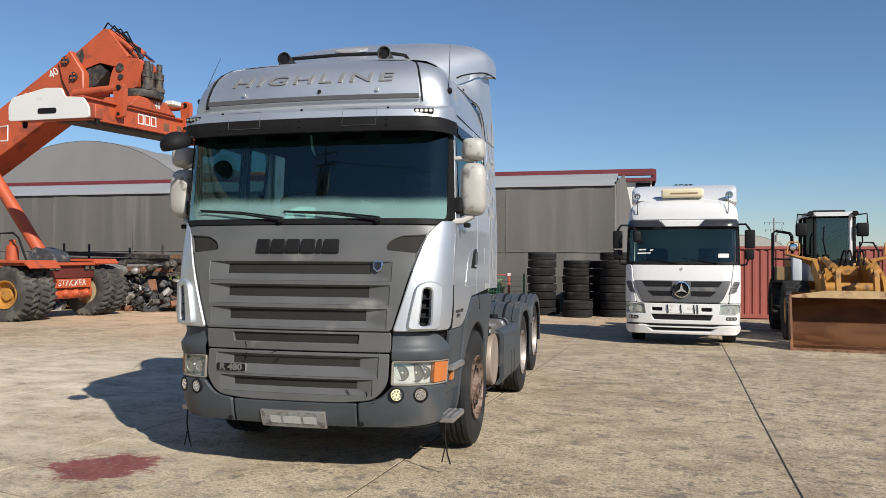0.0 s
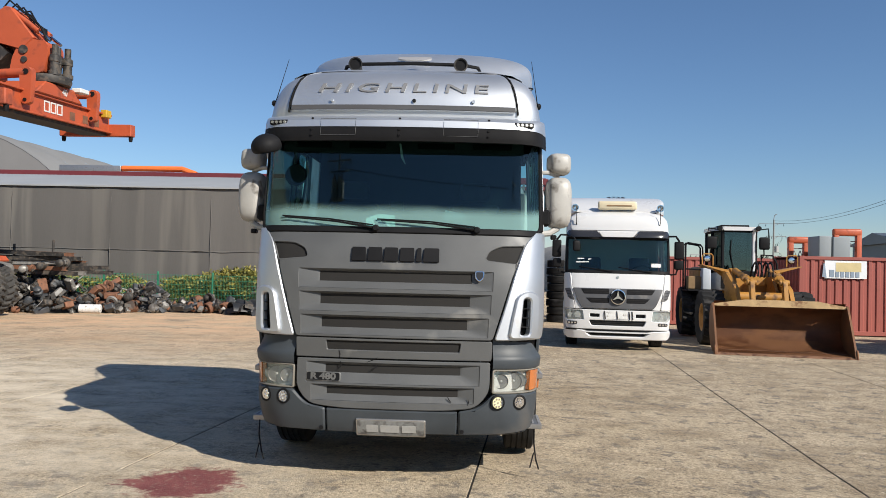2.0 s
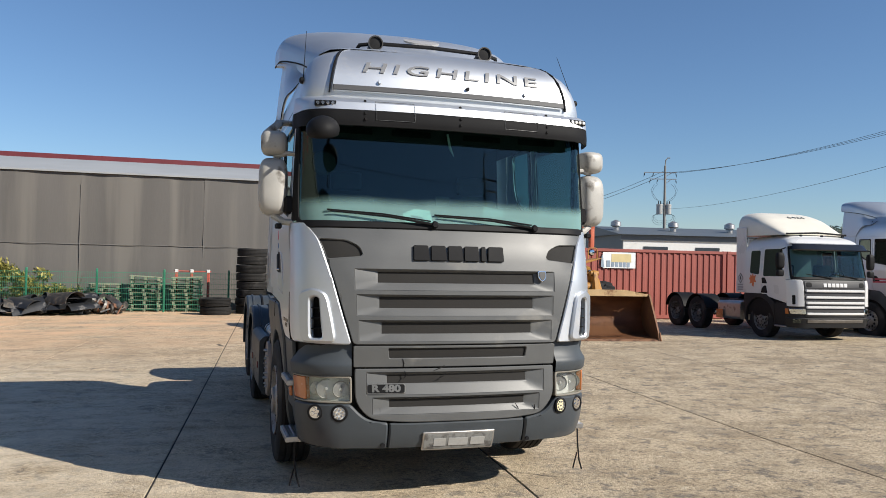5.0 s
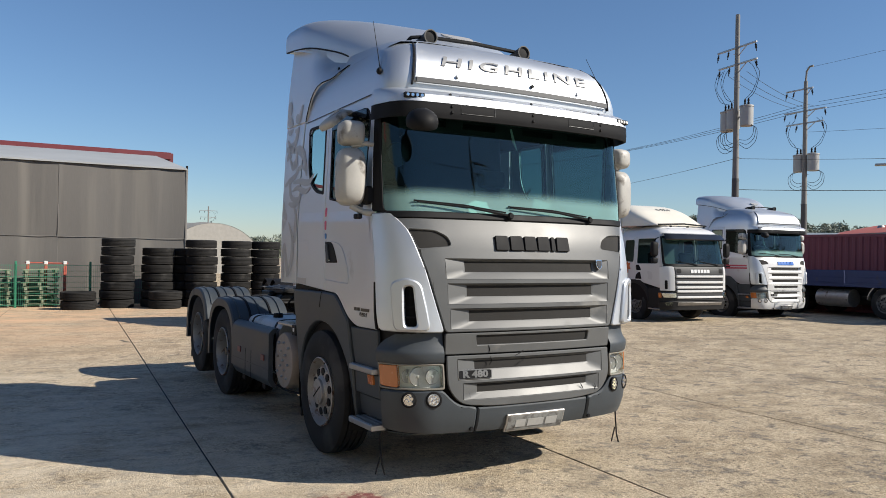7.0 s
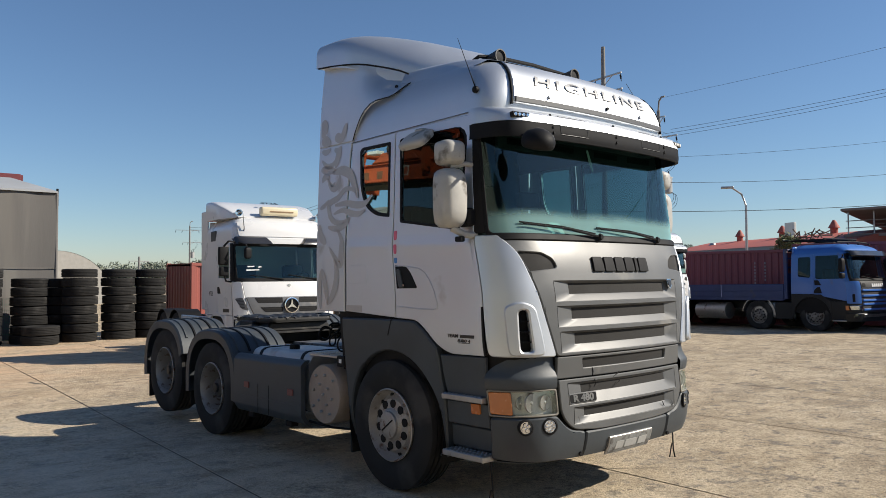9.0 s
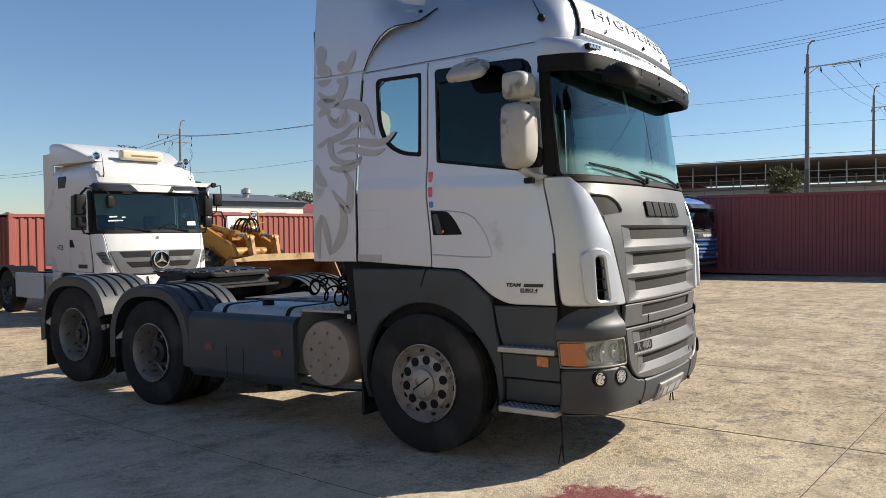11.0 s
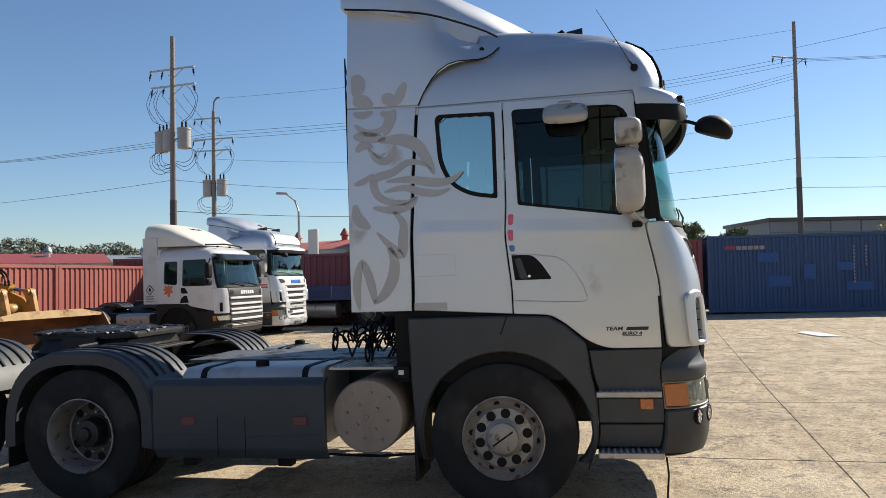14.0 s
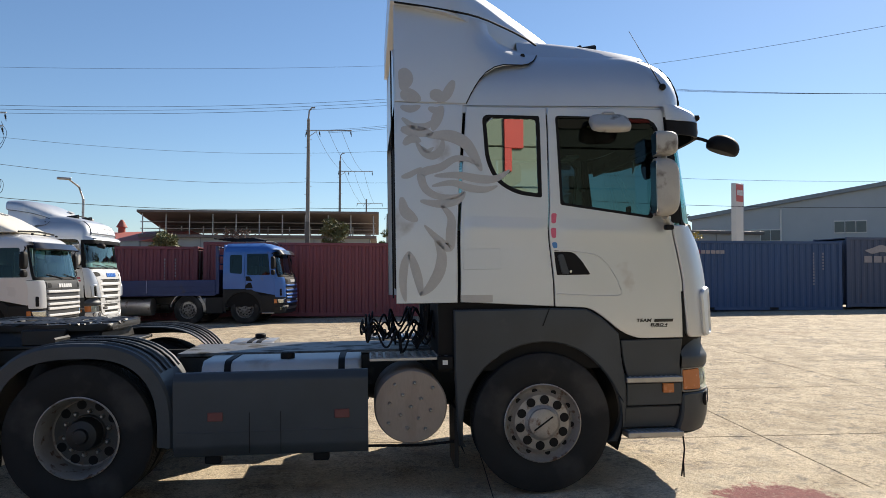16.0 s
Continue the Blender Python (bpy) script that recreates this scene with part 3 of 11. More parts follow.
door = rounded([(sv(0.42), 1.135), (sv(0.80), 1.135), (sv(0.93), 1.19), (sv(1.08), 1.32), (sv(1.18), 1.385), (sv(1.445), 1.398), (sv(1.44), 2.972), (sv(0.46), 2.962), (sv(0.45), 2.5), (sv(0.42), 2.03)], [0.02, 0.1, 0.1, 0.1, 0.08, 0.01, 0.01, 0.05, 0.05, 0.03])
doors = both("door", door, -0.02, 0.004, SILVER, [w2])
both("quarter_window_seal", rounded([(sv(1.505), 2.25), (sv(1.71), 2.278), (sv(1.868), 2.368), (sv(1.952), 2.54), (sv(1.972), 2.912), (sv(1.505), 2.902)], [0.02, 0.1, 0.13, 0.15, 0.06, 0.02]), -0.012, 0.008, DARK, [w1])
both("door_window_seal", rounded([(sv(0.592), 2.078), (sv(1.36), 2.192), (sv(1.38), 2.908), (sv(0.515), 2.888)], [0.02, 0.02, 0.04, 0.15]), -0.015, 0.006, DARK, [w2])
both("quarter_window", w1, -0.012, -0.006, PRIVACY, bev=0)
both("door_window", w2, -0.014, -0.008, SIDEGLASS, bev=0)
both("wind_deflector", rounded([(sv(0.60), 2.80), (sv(1.36), 2.80), (sv(1.36), 2.895), (sv(0.60), 2.875)], 0.02), 0.006, 0.016, glass_mat("smoked_plastic", (0.10, 0.10, 0.11), sheen=(0.8, 0.8, 0.8), face=0.03), bev=0)
# a shallow swage and the recessed grab handles
CREASE = [(0.10, 0.0045), (0.06, 0.0065), (0.025, 0.0105), (0.005, 0.0115), (-0.02, 0.0095), (-0.055, 0.007), (-0.10, 0.0055), (-0.15, 0.0045)]


def belt(v0, w0, v1, w1, sgn):
    """A soft pressed line along the flank between two places."""
    return loft(bmesh.new(), [[CAB.at(sgn * sv(v0 + (v1 - v0) * i / 18), w0 + (w1 - w0) * i / 18 + dw, d if 0 < i < 18 else 0.0045) for i in range(19)] for dw, d in CREASE], cap=False, closed=False)


for sgn in (-1, 1):
    part("door_swage", belt(0.46, 1.957, 1.375, 1.99, sgn), SILVER, truck)
    part("quarter_swage", belt(1.465, 1.992, 2.13, 2.015, sgn), SILVER, truck)
hp = rounded([(sv(1.15), 1.643), (sv(1.42), 1.643), (sv(1.42), 1.838), (sv(1.265), 1.822), (sv(1.21), 1.76)], [0.02, 0.01, 0.01, 0.04, 0.05])
for sgn, dr in ((-1, doors[0]), (1, doors[1])):
    hh = part("handle_recess", CAB.panel([(sgn * p[0], p[1]) for p in hp], 0.002, 0.007, bev=0.002), DARK, dr)
    part("handle", CAB.panel([(sgn * p[0], p[1]) for p in rounded([(sv(1.32), 1.65), (sv(1.38), 1.65), (sv(1.40), 1.80), (sv(1.35), 1.81)], 0.02)], 0.006, 0.02), PLASTIC, dr)
    part("lock", lt([(0, 0.011), (0.02, 0.010)], 12, "X", Matrix.Translation(CAB.at(sgn * sv(1.31), 1.67, 0.005)) @ Matrix.Diagonal((sgn, 1, 1, 1))), CHROME, dr)
both("side_locker_door", rounded([(sv(1.846), 1.695), (sv(2.15), 1.695), (sv(2.15), 1.855), (sv(1.846), 1.855)], 0.01), 0.003, 0.006, SILVER, bev=0.002)
for sgn in (-1, 1):
    # pressed outline round the grab handle
    part("door_press_line", tb([CAB.at(sgn * sv(v), w, 0.003) for v, w in ((1.43, 1.83), (1.30, 1.828), (1.19, 1.815), (1.10, 1.80), (1.035, 1.765), (0.985, 1.70), (0.945, 1.61), (0.915, 1.52), (0.915, 1.485), (0.95, 1.472), (1.16, 1.478), (1.43, 1.495))], 0.0055, 6), SILVER, truck)
PINK = pbr("faded_pink_sticker", (0.62, 0.12, 0.20), 0.6, 0, 0.1, 20, 90)
BLUEST = pbr("blue_sticker", (0.07, 0.22, 0.50), 0.6, 0, 0.1)
for w, h_, mt in ((2.088, 0.04, PINK), (1.973, 0.04, PINK), (1.877, 0.024, BLUEST)):
    part("door_sticker", CAB.panel(rounded([(-sv(1.425), w - h_), (-sv(1.39), w - h_), (-sv(1.385), w + h_), (-sv(1.43), w + h_)], 0.018)[::-1], 0.003, 0.0065, bev=0), mt, doors[0], "small round sticker on the door edge")


def ribbon(pts, wid):
    """A swirling band of uneven width along a path in (v, w)."""
    pts = [Vector(p) for p in pts]
    fine = []
    for i in range(len(pts) - 1):
        p0, p1, p2, p3 = pts[max(i - 1, 0)], pts[i], pts[i + 1], pts[min(i + 2, len(pts) - 1)]
        for k in range(6):
            t = k / 6
            fine.append(0.5 * ((2 * p1) + (p2 - p0) * t + (2 * p0 - 5 * p1 + 4 * p2 - p3) * t * t + (3 * p1 - p0 - 3 * p2 + p3) * t ** 3))
    fine.append(pts[-1])
    left, right = [], []
    n = len(fine) - 1
    for i, p in enumerate(fine):
        d = (fine[min(i + 1, n)] - fine[max(i - 1, 0)]).normalized()
        nn = Vector((-d.y, d.x))
        r = 0.85 * wid * (0.15 + math.sin(math.pi * min(1, (i + 0.3) / n)) ** 0.7)
        left.append(p + nn * r)
        right.append(p - nn * r)
    return left, right


def swirl(path, wid, sgn):
    left, right = ribbon(path, wid)
    def on_side(p):
        if p.y > 2.995:
            return Vector((sgn * (flank(p.x, p.y) + 0.0235), p.x, p.y))
        return CAB.at(sgn * sv(p.x), p.y, 0.0085)
    bm = bmesh.new()
    a = [bm.verts.new(on_side(p)) for p in left]
    b_ = [bm.verts.new(on_side(p)) for p in right]
    for i in range(len(a) - 1):
        bm.faces.new((a[i], a[i + 1], b_[i + 1], b_[i]))
    return bm


# a crowned bird's head in bands: crown, eye, beak, neck feathers
SWIRLS = (([(2.61, 3.27), (2.575, 3.19), (2.61, 3.10)], 0.06), ([(2.62, 3.06), (2.55, 3.06), (2.46, 3.02)], 0.055), ([(2.39, 3.06), (2.33, 3.06), (2.28, 3.01)], 0.05),
          ([(2.62, 2.97), (2.54, 2.95), (2.46, 2.975)], 0.03), ([(2.40, 2.96), (2.33, 2.94), (2.28, 2.975)], 0.03),
          ([(2.20, 3.18), (2.25, 3.08), (2.29, 3.01)], 0.04), ([(2.29, 2.975), (2.33, 2.88), (2.37, 2.78)], 0.045), ([(2.61, 2.88), (2.52, 2.815), (2.42, 2.815), (2.33, 2.88)], 0.03),
          ([(2.62, 2.79), (2.50, 2.775), (2.36, 2.755)], 0.045), ([(2.42, 2.74), (2.31, 2.745), (2.215, 2.735), (2.107, 2.68), (2.03, 2.56), (1.985, 2.461)], 0.05),
          ([(2.60, 2.67), (2.54, 2.715), (2.46, 2.695)], 0.035), ([(2.50, 2.69), (2.44, 2.605), (2.36, 2.585), (2.30, 2.64), (2.29, 2.72)], 0.033), ([(2.465, 2.656), (2.413, 2.620), (2.361, 2.650)], 0.016),
          ([(2.00, 2.50), (2.087, 2.552), (2.197, 2.558), (2.307, 2.494), (2.43, 2.46), (2.465, 2.421), (2.43, 2.321), (2.332, 2.264), (2.20, 2.262), (2.123, 2.296)], 0.034),
          ([(2.36, 2.425), (2.18, 2.43), (2.003, 2.40), (1.871, 2.403), (1.76, 2.47)], 0.034), ([(2.38, 2.345), (2.222, 2.37), (2.091, 2.331), (1.96, 2.317), (1.86, 2.345)], 0.03),
          ([(2.475, 2.23), (2.32, 2.205), (2.18, 2.235), (2.118, 2.30)], 0.034), ([(2.31, 2.195), (2.235, 2.102), (2.235, 1.99), (2.255, 1.87), (2.34, 1.935), (2.445, 2.042)], 0.04),
          ([(2.36, 1.95), (2.315, 1.82), (2.335, 1.69), (2.409, 1.57), (2.49, 1.50)], 0.045), ([(2.48, 1.50), (2.50, 1.62), (2.535, 1.75), (2.567, 1.84)], 0.036),
          ([(2.567, 1.84), (2.605, 1.738), (2.62, 1.59), (2.60, 1.455)], 0.034), ([(2.62, 2.26), (2.60, 2.16), (2.55, 2.11), (2.495, 2.075)], 0.045), ([(2.62, 2.415), (2.55, 2.435), (2.46, 2.49)], 0.024))
for sgn in (-1, 1):
    for path, wid in SWIRLS:
        part("swirl_decal", swirl(path, wid, sgn), DECAL, truck, "pale grey swirling bird decal")
    part("flank_label", CAB.panel([(sgn * sv(1.932), 1.44), (sgn * sv(2.18), 1.444), (sgn * sv(2.18), 1.50), (sgn * sv(1.932), 1.497)], 0.003, 0.0065, bev=0), DECAL, truck)
for tx, hgt, v, w in (("TEAM", 0.026, 0.745, 1.275), ("EURO 4", 0.022, 0.625, 1.24)):
    for sgn in (-1, 1):
        bm = word(tx, hgt, 0.0012, 0.001)
        for q in bm.verts:
            q.co.x = sgn * sv(v) + q.co.x * 1.3 + q.co.y * 0.25
            q.co.y += w
            q.co.z += 0.0065
        part("door_lettering", CAB.wrap(bm), BLACKPAINT, truck, "small black letters")
both("door_brand_bar", [(sv(0.515), 1.263), (sv(0.665), 1.263), (sv(0.658), 1.286), (sv(0.508), 1.286)], 0.004, 0.0075, BLACKPAINT, bev=0)
both("door_text_underline", [(sv(0.56), 1.222), (sv(0.69), 1.222), (sv(0.69), 1.226), (sv(0.56), 1.226)], 0.004, 0.0075, BLACKPAINT, bev=0)

# front corner fairings with air slots
slot = rounded([(0.985, 1.17), (1.08, 1.17), (1.08, 1.47), (1.01, 1.475)], 0.03)
fair = rounded([(0.788, 1.125), (1.345, 1.135), (1.362, 1.45), (1.362, 2.03), (1.125, 2.03), (1.02, 1.93), (0.912, 1.60)], [0.03, 0.05, 0.04, 0.03, 0.02, 0.1, 0.2])
both("corner_fairing", fair, -0.02, 0.012, SILVER, [slot], bev=0.008, grid=0.07)
both("slot_bezel", rounded([(0.89, 1.14), (1.17, 1.14), (1.19, 1.50), (1.06, 1.54), (0.95, 1.50), (0.91, 1.3)], 0.05), 0.008, 0.04, SILVER, [slot], bev=0.012)
both("slot_back", rect(0.97, 1.10, 1.16, 1.49), -0.10, -0.05, DARK)
for k in range(3):
    both("slot_vane", rect(0.98, 1.085, 1.235 + k * 0.075, 1.243 + k * 0.075), -0.05, 0.015, DARK, bev=0)
both("fairing_gap_trim", [(1.365, 1.14), (1.385, 1.14), (1.385, 1.5), (1.365, 1.5)], -0.01, 0.01, DARK)
both("pillar_cover", [(1.245, 2.05), (1.42, 2.04), (sv(0.455), 2.45), (sv(0.47), 2.90), (1.30, 2.90)], -0.02, 0.002, DARK)

# windscreen, cowl and wipers
ws = rounded([(-1.21, 2.03), (1.21, 2.03), (1.27, 2.88), (-1.27, 2.88)], 0.05)
part("windscreen", CAB.panel(ws, -0.012, -0.006, bev=0), HAZED, truck)
part("windscreen_seal", CAB.panel([(-1.245, 2.012), (1.245, 2.012), (1.30, 2.90), (-1.30, 2.90)], -0.02, 0.004, [rounded([(-1.205, 2.045), (1.205, 2.045), (1.262, 2.84), (-1.262, 2.84)], 0.05)]), DARK, truck)
part("cowl", CAB.panel([(-1.15, 1.992), (1.15, 1.992), (1.19, 2.038), (-1.19, 2.038)], -0.02, 0.010), DARK, truck)
for s0, s1, w1_ in ((-0.16, -0.84, 2.115), (0.58, -0.12, 2.095)):
    a, b_ = CAB.at(s0, 2.02, 0.03), CAB.at(s1, w1_, 0.02)
    wp = part("wiper", tb([a, a.lerp(b_, 0.45) + Vector((0, -0.02, 0.015)), b_], [0.011, 0.008, 0.005], 6), DARK, truck)
    part("wiper_blade", tb([CAB.at(s1 - 0.03, w1_ + 0.012, 0.008), CAB.at((s0 + s1) / 2, (w1_ + 2.06) / 2 + 0.015, 0.012), CAB.at(s0 - 0.02, 2.055, 0.01)], 0.006, 6), DARK, wp)
    part("wiper_pivot", lt([(0, 0.03), (-0.02, 0.02)], 12, "Y", Matrix.Translation(a)), DARK, wp)

# grey front: name panel, ribs and mesh
SLITS = ((1.585, 1.668, 0.60), (1.395, 1.478, 0.59), (1.205, 1.288, 0.575))
front_poly = rounded([(-0.775, 1.125), (0.775, 1.125), (0.90, 1.60), (1.0, 1.90), (1.10, 1.988), (-1.10, 1.988), (-1.0, 1.90), (-0.90, 1.60)], [0.03, 0.03, 0.2, 0.1, 0.02, 0.02, 0.1, 0.2])
POCKETS = [(a - 0.058, b_ + 0.012, h + 0.16, a, b_, h) for a, b_, h in SLITS]
holes = [rounded([(-p[2], p[0]), (p[2], p[0]), (p[2], p[1]), (-p[2], p[1])], 0.004) for p in POCKETS]
eyes = [rounded([(sg * 0.70, 1.78), (sg * 0.955, 1.755), (sg * 1.015, 1.905), (sg * 0.80, 1.895), (sg * 0.72, 1.85)][::sg], 0.03) for sg in (1, -1)]
part("front_panel", CAB.panel(front_poly, -0.012, 0.004, [*holes, *eyes], bev=0.005, grid=0.08), GREYPAINT, truck)
part("front_mesh", CAB.panel(rect(-0.64, 0.64, 1.19, 1.69), -0.06, -0.03, bev=0), MESHDARK, truck)
for e in eyes:
    part("corner_mesh", CAB.panel(e, -0.03, -0.012, bev=0), MESHDARK, truck)


def pocket(low, high, half, a, b_, h, d0=0.003, d1=-0.029):
    """The pressed surround of a slot: a sill sloping in, slanted ends and a sharp upper edge."""
    def loop(x, z0, z1, d):
        p = [(-x + 2 * x * i / 16, z0) for i in range(16)] + [(x, z0 + (z1 - z0) * i / 3) for i in range(3)] + [(x - 2 * x * i / 16, z1) for i in range(16)] + [(-x, z1 + (z0 - z1) * i / 3) for i in range(3)]
        return [CAB.at(s, w, d) for s, w in p]
    return loft(bmesh.new(), [loop(half, low, high, d0), loop(half - 0.012, low + 0.006, high - 0.003, d0 - 0.004), loop(h + 0.02, a - 0.012, b_ + 0.004, d1 + 0.008), loop(h, a, b_, d1)], cap=False)


for p in POCKETS:
    part("grille_slat", pocket(*p), GREYPAINT, truck)
for s0, wd in ((-0.345, 0.118), (-0.218, 0.118), (-0.092, 0.115), (0.030, 0.118), (0.158, 0.045), (0.212, 0.128)):
    # brand name: six plain dark blocks
    part("brand_block", CAB.panel(rounded([(s0, 1.75), (s0 + wd, 1.75), (s0 + wd - 0.006, 1.862), (s0 + 0.006, 1.862)], 0.012), 0.003, 0.022, bev=0.003), DARK, truck, "black raised badge block")
bg = part("shield_badge", CAB.panel(rounded([(0.655, 1.598), (0.688, 1.628), (0.692, 1.688), (0.618, 1.688), (0.622, 1.628)], 0.015), 0.003, 0.012, bev=0.003), CHROME, truck, "small chrome shield badge with a dark centre")
part("badge_centre", CAB.panel(rounded([(0.655, 1.609), (0.680, 1.634), (0.683, 1.679), (0.627, 1.679), (0.630, 1.634)], 0.01), 0.011, 0.0145, bev=0), BLACKPAINT, bg)

# strip under the grille and the lower hatch
STRIP = [(-0.775, 0.955), (0.775, 0.955), (0.775, 1.115), (-0.775, 1.115)]
part("middle_strip", CAB.panel(rounded(STRIP, 0.015), -0.03, -0.002, [rounded([(-0.52, 1.02), (0.52, 1.02), (0.53, 1.095), (-0.53, 1.095)], 0.01)], bev=0.005), GREYPAINT, truck)
part("middle_mesh", CAB.panel(rect(-0.55, 0.55, 1.0, 1.11), -0.05, -0.02, bev=0), MESHDARK, truck)
hatch = rounded([(-0.765, 0.945), (-0.765, 0.70), (-0.66, 0.575), (-0.4, 0.55), (0.4, 0.55), (0.66, 0.575), (0.765, 0.70), (0.765, 0.945)], [0.015, 0.12, 0.12, 0.1, 0.1, 0.12, 0.12, 0.015])[::-1]
LOWPOCK = [(0.755, 0.915, 0.68, 0.838, 0.90, 0.535), (0.612, 0.732, 0.64, 0.662, 0.722, 0.52)]
hs = [rounded([(-p[2], p[0]), (p[2], p[0]), (p[2], p[1]), (-p[2], p[1])], 0.004) for p in LOWPOCK]
part("lower_hatch", CAB.panel(hatch, -0.012, 0.008, hs, bev=0.006, grid=0.08), GREYPAINT, truck)
part("lower_mesh", CAB.panel(rect(-0.57, 0.57, 0.64, 0.92), -0.05, -0.02, bev=0), MESHDARK, truck)
for p in LOWPOCK:
    part("grille_slat", pocket(*p, 0.007, -0.019), GREYPAINT, truck)
BADGEMETAL = pbr("dull_badge_metal", (0.20, 0.20, 0.195), 0.4, 0.5, 0.15, 12, 90)
bm = word("R 480", 0.050, 0.003, 0.002)
for q in bm.verts:
    q.co.x = -0.545 + q.co.x * 1.25
    q.co.y += 0.800
    q.co.z += 0.0135
r480 = part("model_badge", CAB.panel(rounded([(-0.685, 0.762), (-0.405, 0.762), (-0.405, 0.838), (-0.685, 0.838)], 0.02), -0.01, 0.012, bev=0.004), BADGEMETAL, truck, "metal model badge with dark field and raised letters")
part("badge_field", CAB.panel(rounded([(-0.677, 0.769), (-0.413, 0.769), (-0.413, 0.831), (-0.677, 0.831)], 0.015), 0.01, 0.0135, bev=0), DARK, r480)
part("badge_lettering", CAB.wrap(bm), BADGEMETAL, r480)

# cracks in the plastic around the lower slots
for pts in (((-0.425, 1.02), (-0.415, 0.985), (-0.42, 0.955)), ((-0.41, 0.93), (-0.40, 0.895), (-0.425, 0.865)), ((-0.115, 0.965), (-0.15, 0.948), (-0.20, 0.925)), ((-0.11, 0.905), (-0.13, 0.885), (-0.165, 0.868)), ((0.44, 0.665), (0.455, 0.64), (0.47, 0.62)), ((0.60, 0.65), (0.607, 0.625), (0.60, 0.60))):
    part("crack", tb([CAB.at(a, w, 0.0085 if w < 0.95 else 0.0) for a, w in pts], [0.002, 0.0045, 0.002], 5), DARK, truck)

# grey corner pieces over the lamps, lamps, bumper
LAMPIN = pbr("satin_reflector", (0.62, 0.62, 0.60), 0.3, 0.6, 0.1, 20, 60)
BROW_LINE = [(1.140, -0.046), (1.10, -0.044), (1.06, -0.036), (1.025, -0.020), (0.998, 0.000), (0.982, 0.014), (0.962, 0.018), (0.905, 0.013), (0.893, 0.004), (0.893, -0.05)]
for sgn in (-1, 1):
    part("lamp_brow", loft(bmesh.new(), [[CAB.at(sgn * (0.785 + (0.595 - 0.25 * max(0, (w - 1.0) / 0.125) ** 2) * i / 20), w, d) for i in range(21)] for w, d in BROW_LINE], cap=False, closed=False), PLASTIC, truck)
    part("brow_back", CAB.panel([(sgn * p[0], p[1]) for p in ((0.78, 0.88), (1.38, 0.88), (1.38, 1.13), (0.78, 1.13))][::sgn], -0.14, -0.105, bev=0), DARK, truck)
for sgn in (-1, 1):
    def mir(p):
        return [(sgn * q[0], q[1]) for q in p][::sgn]
    hl = part("headlight", CAB.panel(mir(rounded([(0.785, 0.70), (1.25, 0.695), (1.37, 0.72), (1.37, 0.885), (0.785, 0.885)], 0.02)), -0.09, -0.05, bev=0), pbr("pale_lamp_inside", (0.55, 0.55, 0.52), 0.45, 0.1, 0.1, 20, 60), truck, "headlight with clear lens and amber indicator")
    part("lamp_frame", CAB.panel(mir(rounded([(0.785, 0.695), (1.38, 0.695), (1.38, 0.89), (0.785, 0.89)], 0.02)), -0.05, 0.004, [mir(rounded([(0.80, 0.708), (1.37, 0.708), (1.37, 0.878), (0.80, 0.878)], 0.02))]), pbr("yellowed_lamp_frame", (0.20, 0.185, 0.155), 0.5, 0, 0.1), hl)
    part("lens", CAB.panel(mir(rounded([(0.80, 0.71), (1.17, 0.71), (1.17, 0.877), (0.80, 0.877)], 0.015)), -0.012, -0.006, bev=0), LENS, hl)
    part("indicator", CAB.panel(mir(rounded([(1.175, 0.71), (1.368, 0.715), (1.368, 0.872), (1.175, 0.877)], 0.015)), -0.04, 0.002), AMBER, hl)
    for s_, r_ in ((0.87, 0.058), (1.0, 0.07), (1.1, 0.05)):
        q = CAB.at(sgn * s_, 0.795, -0.05)
        part("reflector", lt([(0.0, r_), (0.012, r_ * 0.95), (0.035, r_ * 0.5), (0.03, 0.015), (-0.005, 0.013), (-0.012, 0.006)], 20, "Y", Matrix.Translation(q)), LAMPIN, hl)
        part("lamp_ring", lt([(-0.004, r_ * 1.06), (-0.012, r_), (0.0, r_ * 0.94)], 20, "Y", Matrix.Translation(q)), STEEL, hl)
bump_c = rounded([(-0.52, 0.345), (0.52, 0.345), (0.52, 0.545), (-0.52, 0.545)], 0.01)
part("bumper_middle", CAB.panel(bump_c, -0.06, 0.004, bev=0.012), PLASTIC, truck)
both("bumper_end", rounded([(0.53, 0.345), (1.25, 0.365), (sv(0.425), 0.37), (sv(0.425), 0.685), (1.3, 0.69), (0.80, 0.692), (0.69, 0.575), (0.53, 0.548)], [0.01, 0.1, 0.02, 0.03, 0.02, 0.03, 0.08, 0.02]), -0.06, 0.008, PLASTIC, bev=0.014, grid=0.07)
bm = bmesh.new()
loft(bm, [[CAB.at(-1.5 + 3.0 * i / 40, w, d) for i in range(41)] for w, d in ((0.36, -0.05), (0.34, -0.02), (0.36, 0.0))], cap=False, closed=False)
part("bumper_underside", bm, PLASTIC, truck)
pl = part("number_plate", CAB.panel(rounded([(-0.275, 0.335), (0.275, 0.335), (0.275, 0.475), (-0.275, 0.475)], 0.008), 0.004, 0.020), STEEL, truck, "dirty white number plate in a metal frame")
part("plate_face", CAB.panel(rounded([(-0.262, 0.347), (0.262, 0.347), (0.262, 0.463), (-0.262, 0.463)], 0.006), 0.018, 0.022, bev=0), pbr("grimy_plate_paint", (0.20, 0.205, 0.20), 0.6, 0, 0.25, 18, 90, dirt=(0.10, 0.095, 0.09), dirt_at=0.5, dirt_scale=14), pl)
BARC = pbr("pale_plate_bars", (0.36, 0.36, 0.35), 0.5, 0, 0.08, 20, 80)
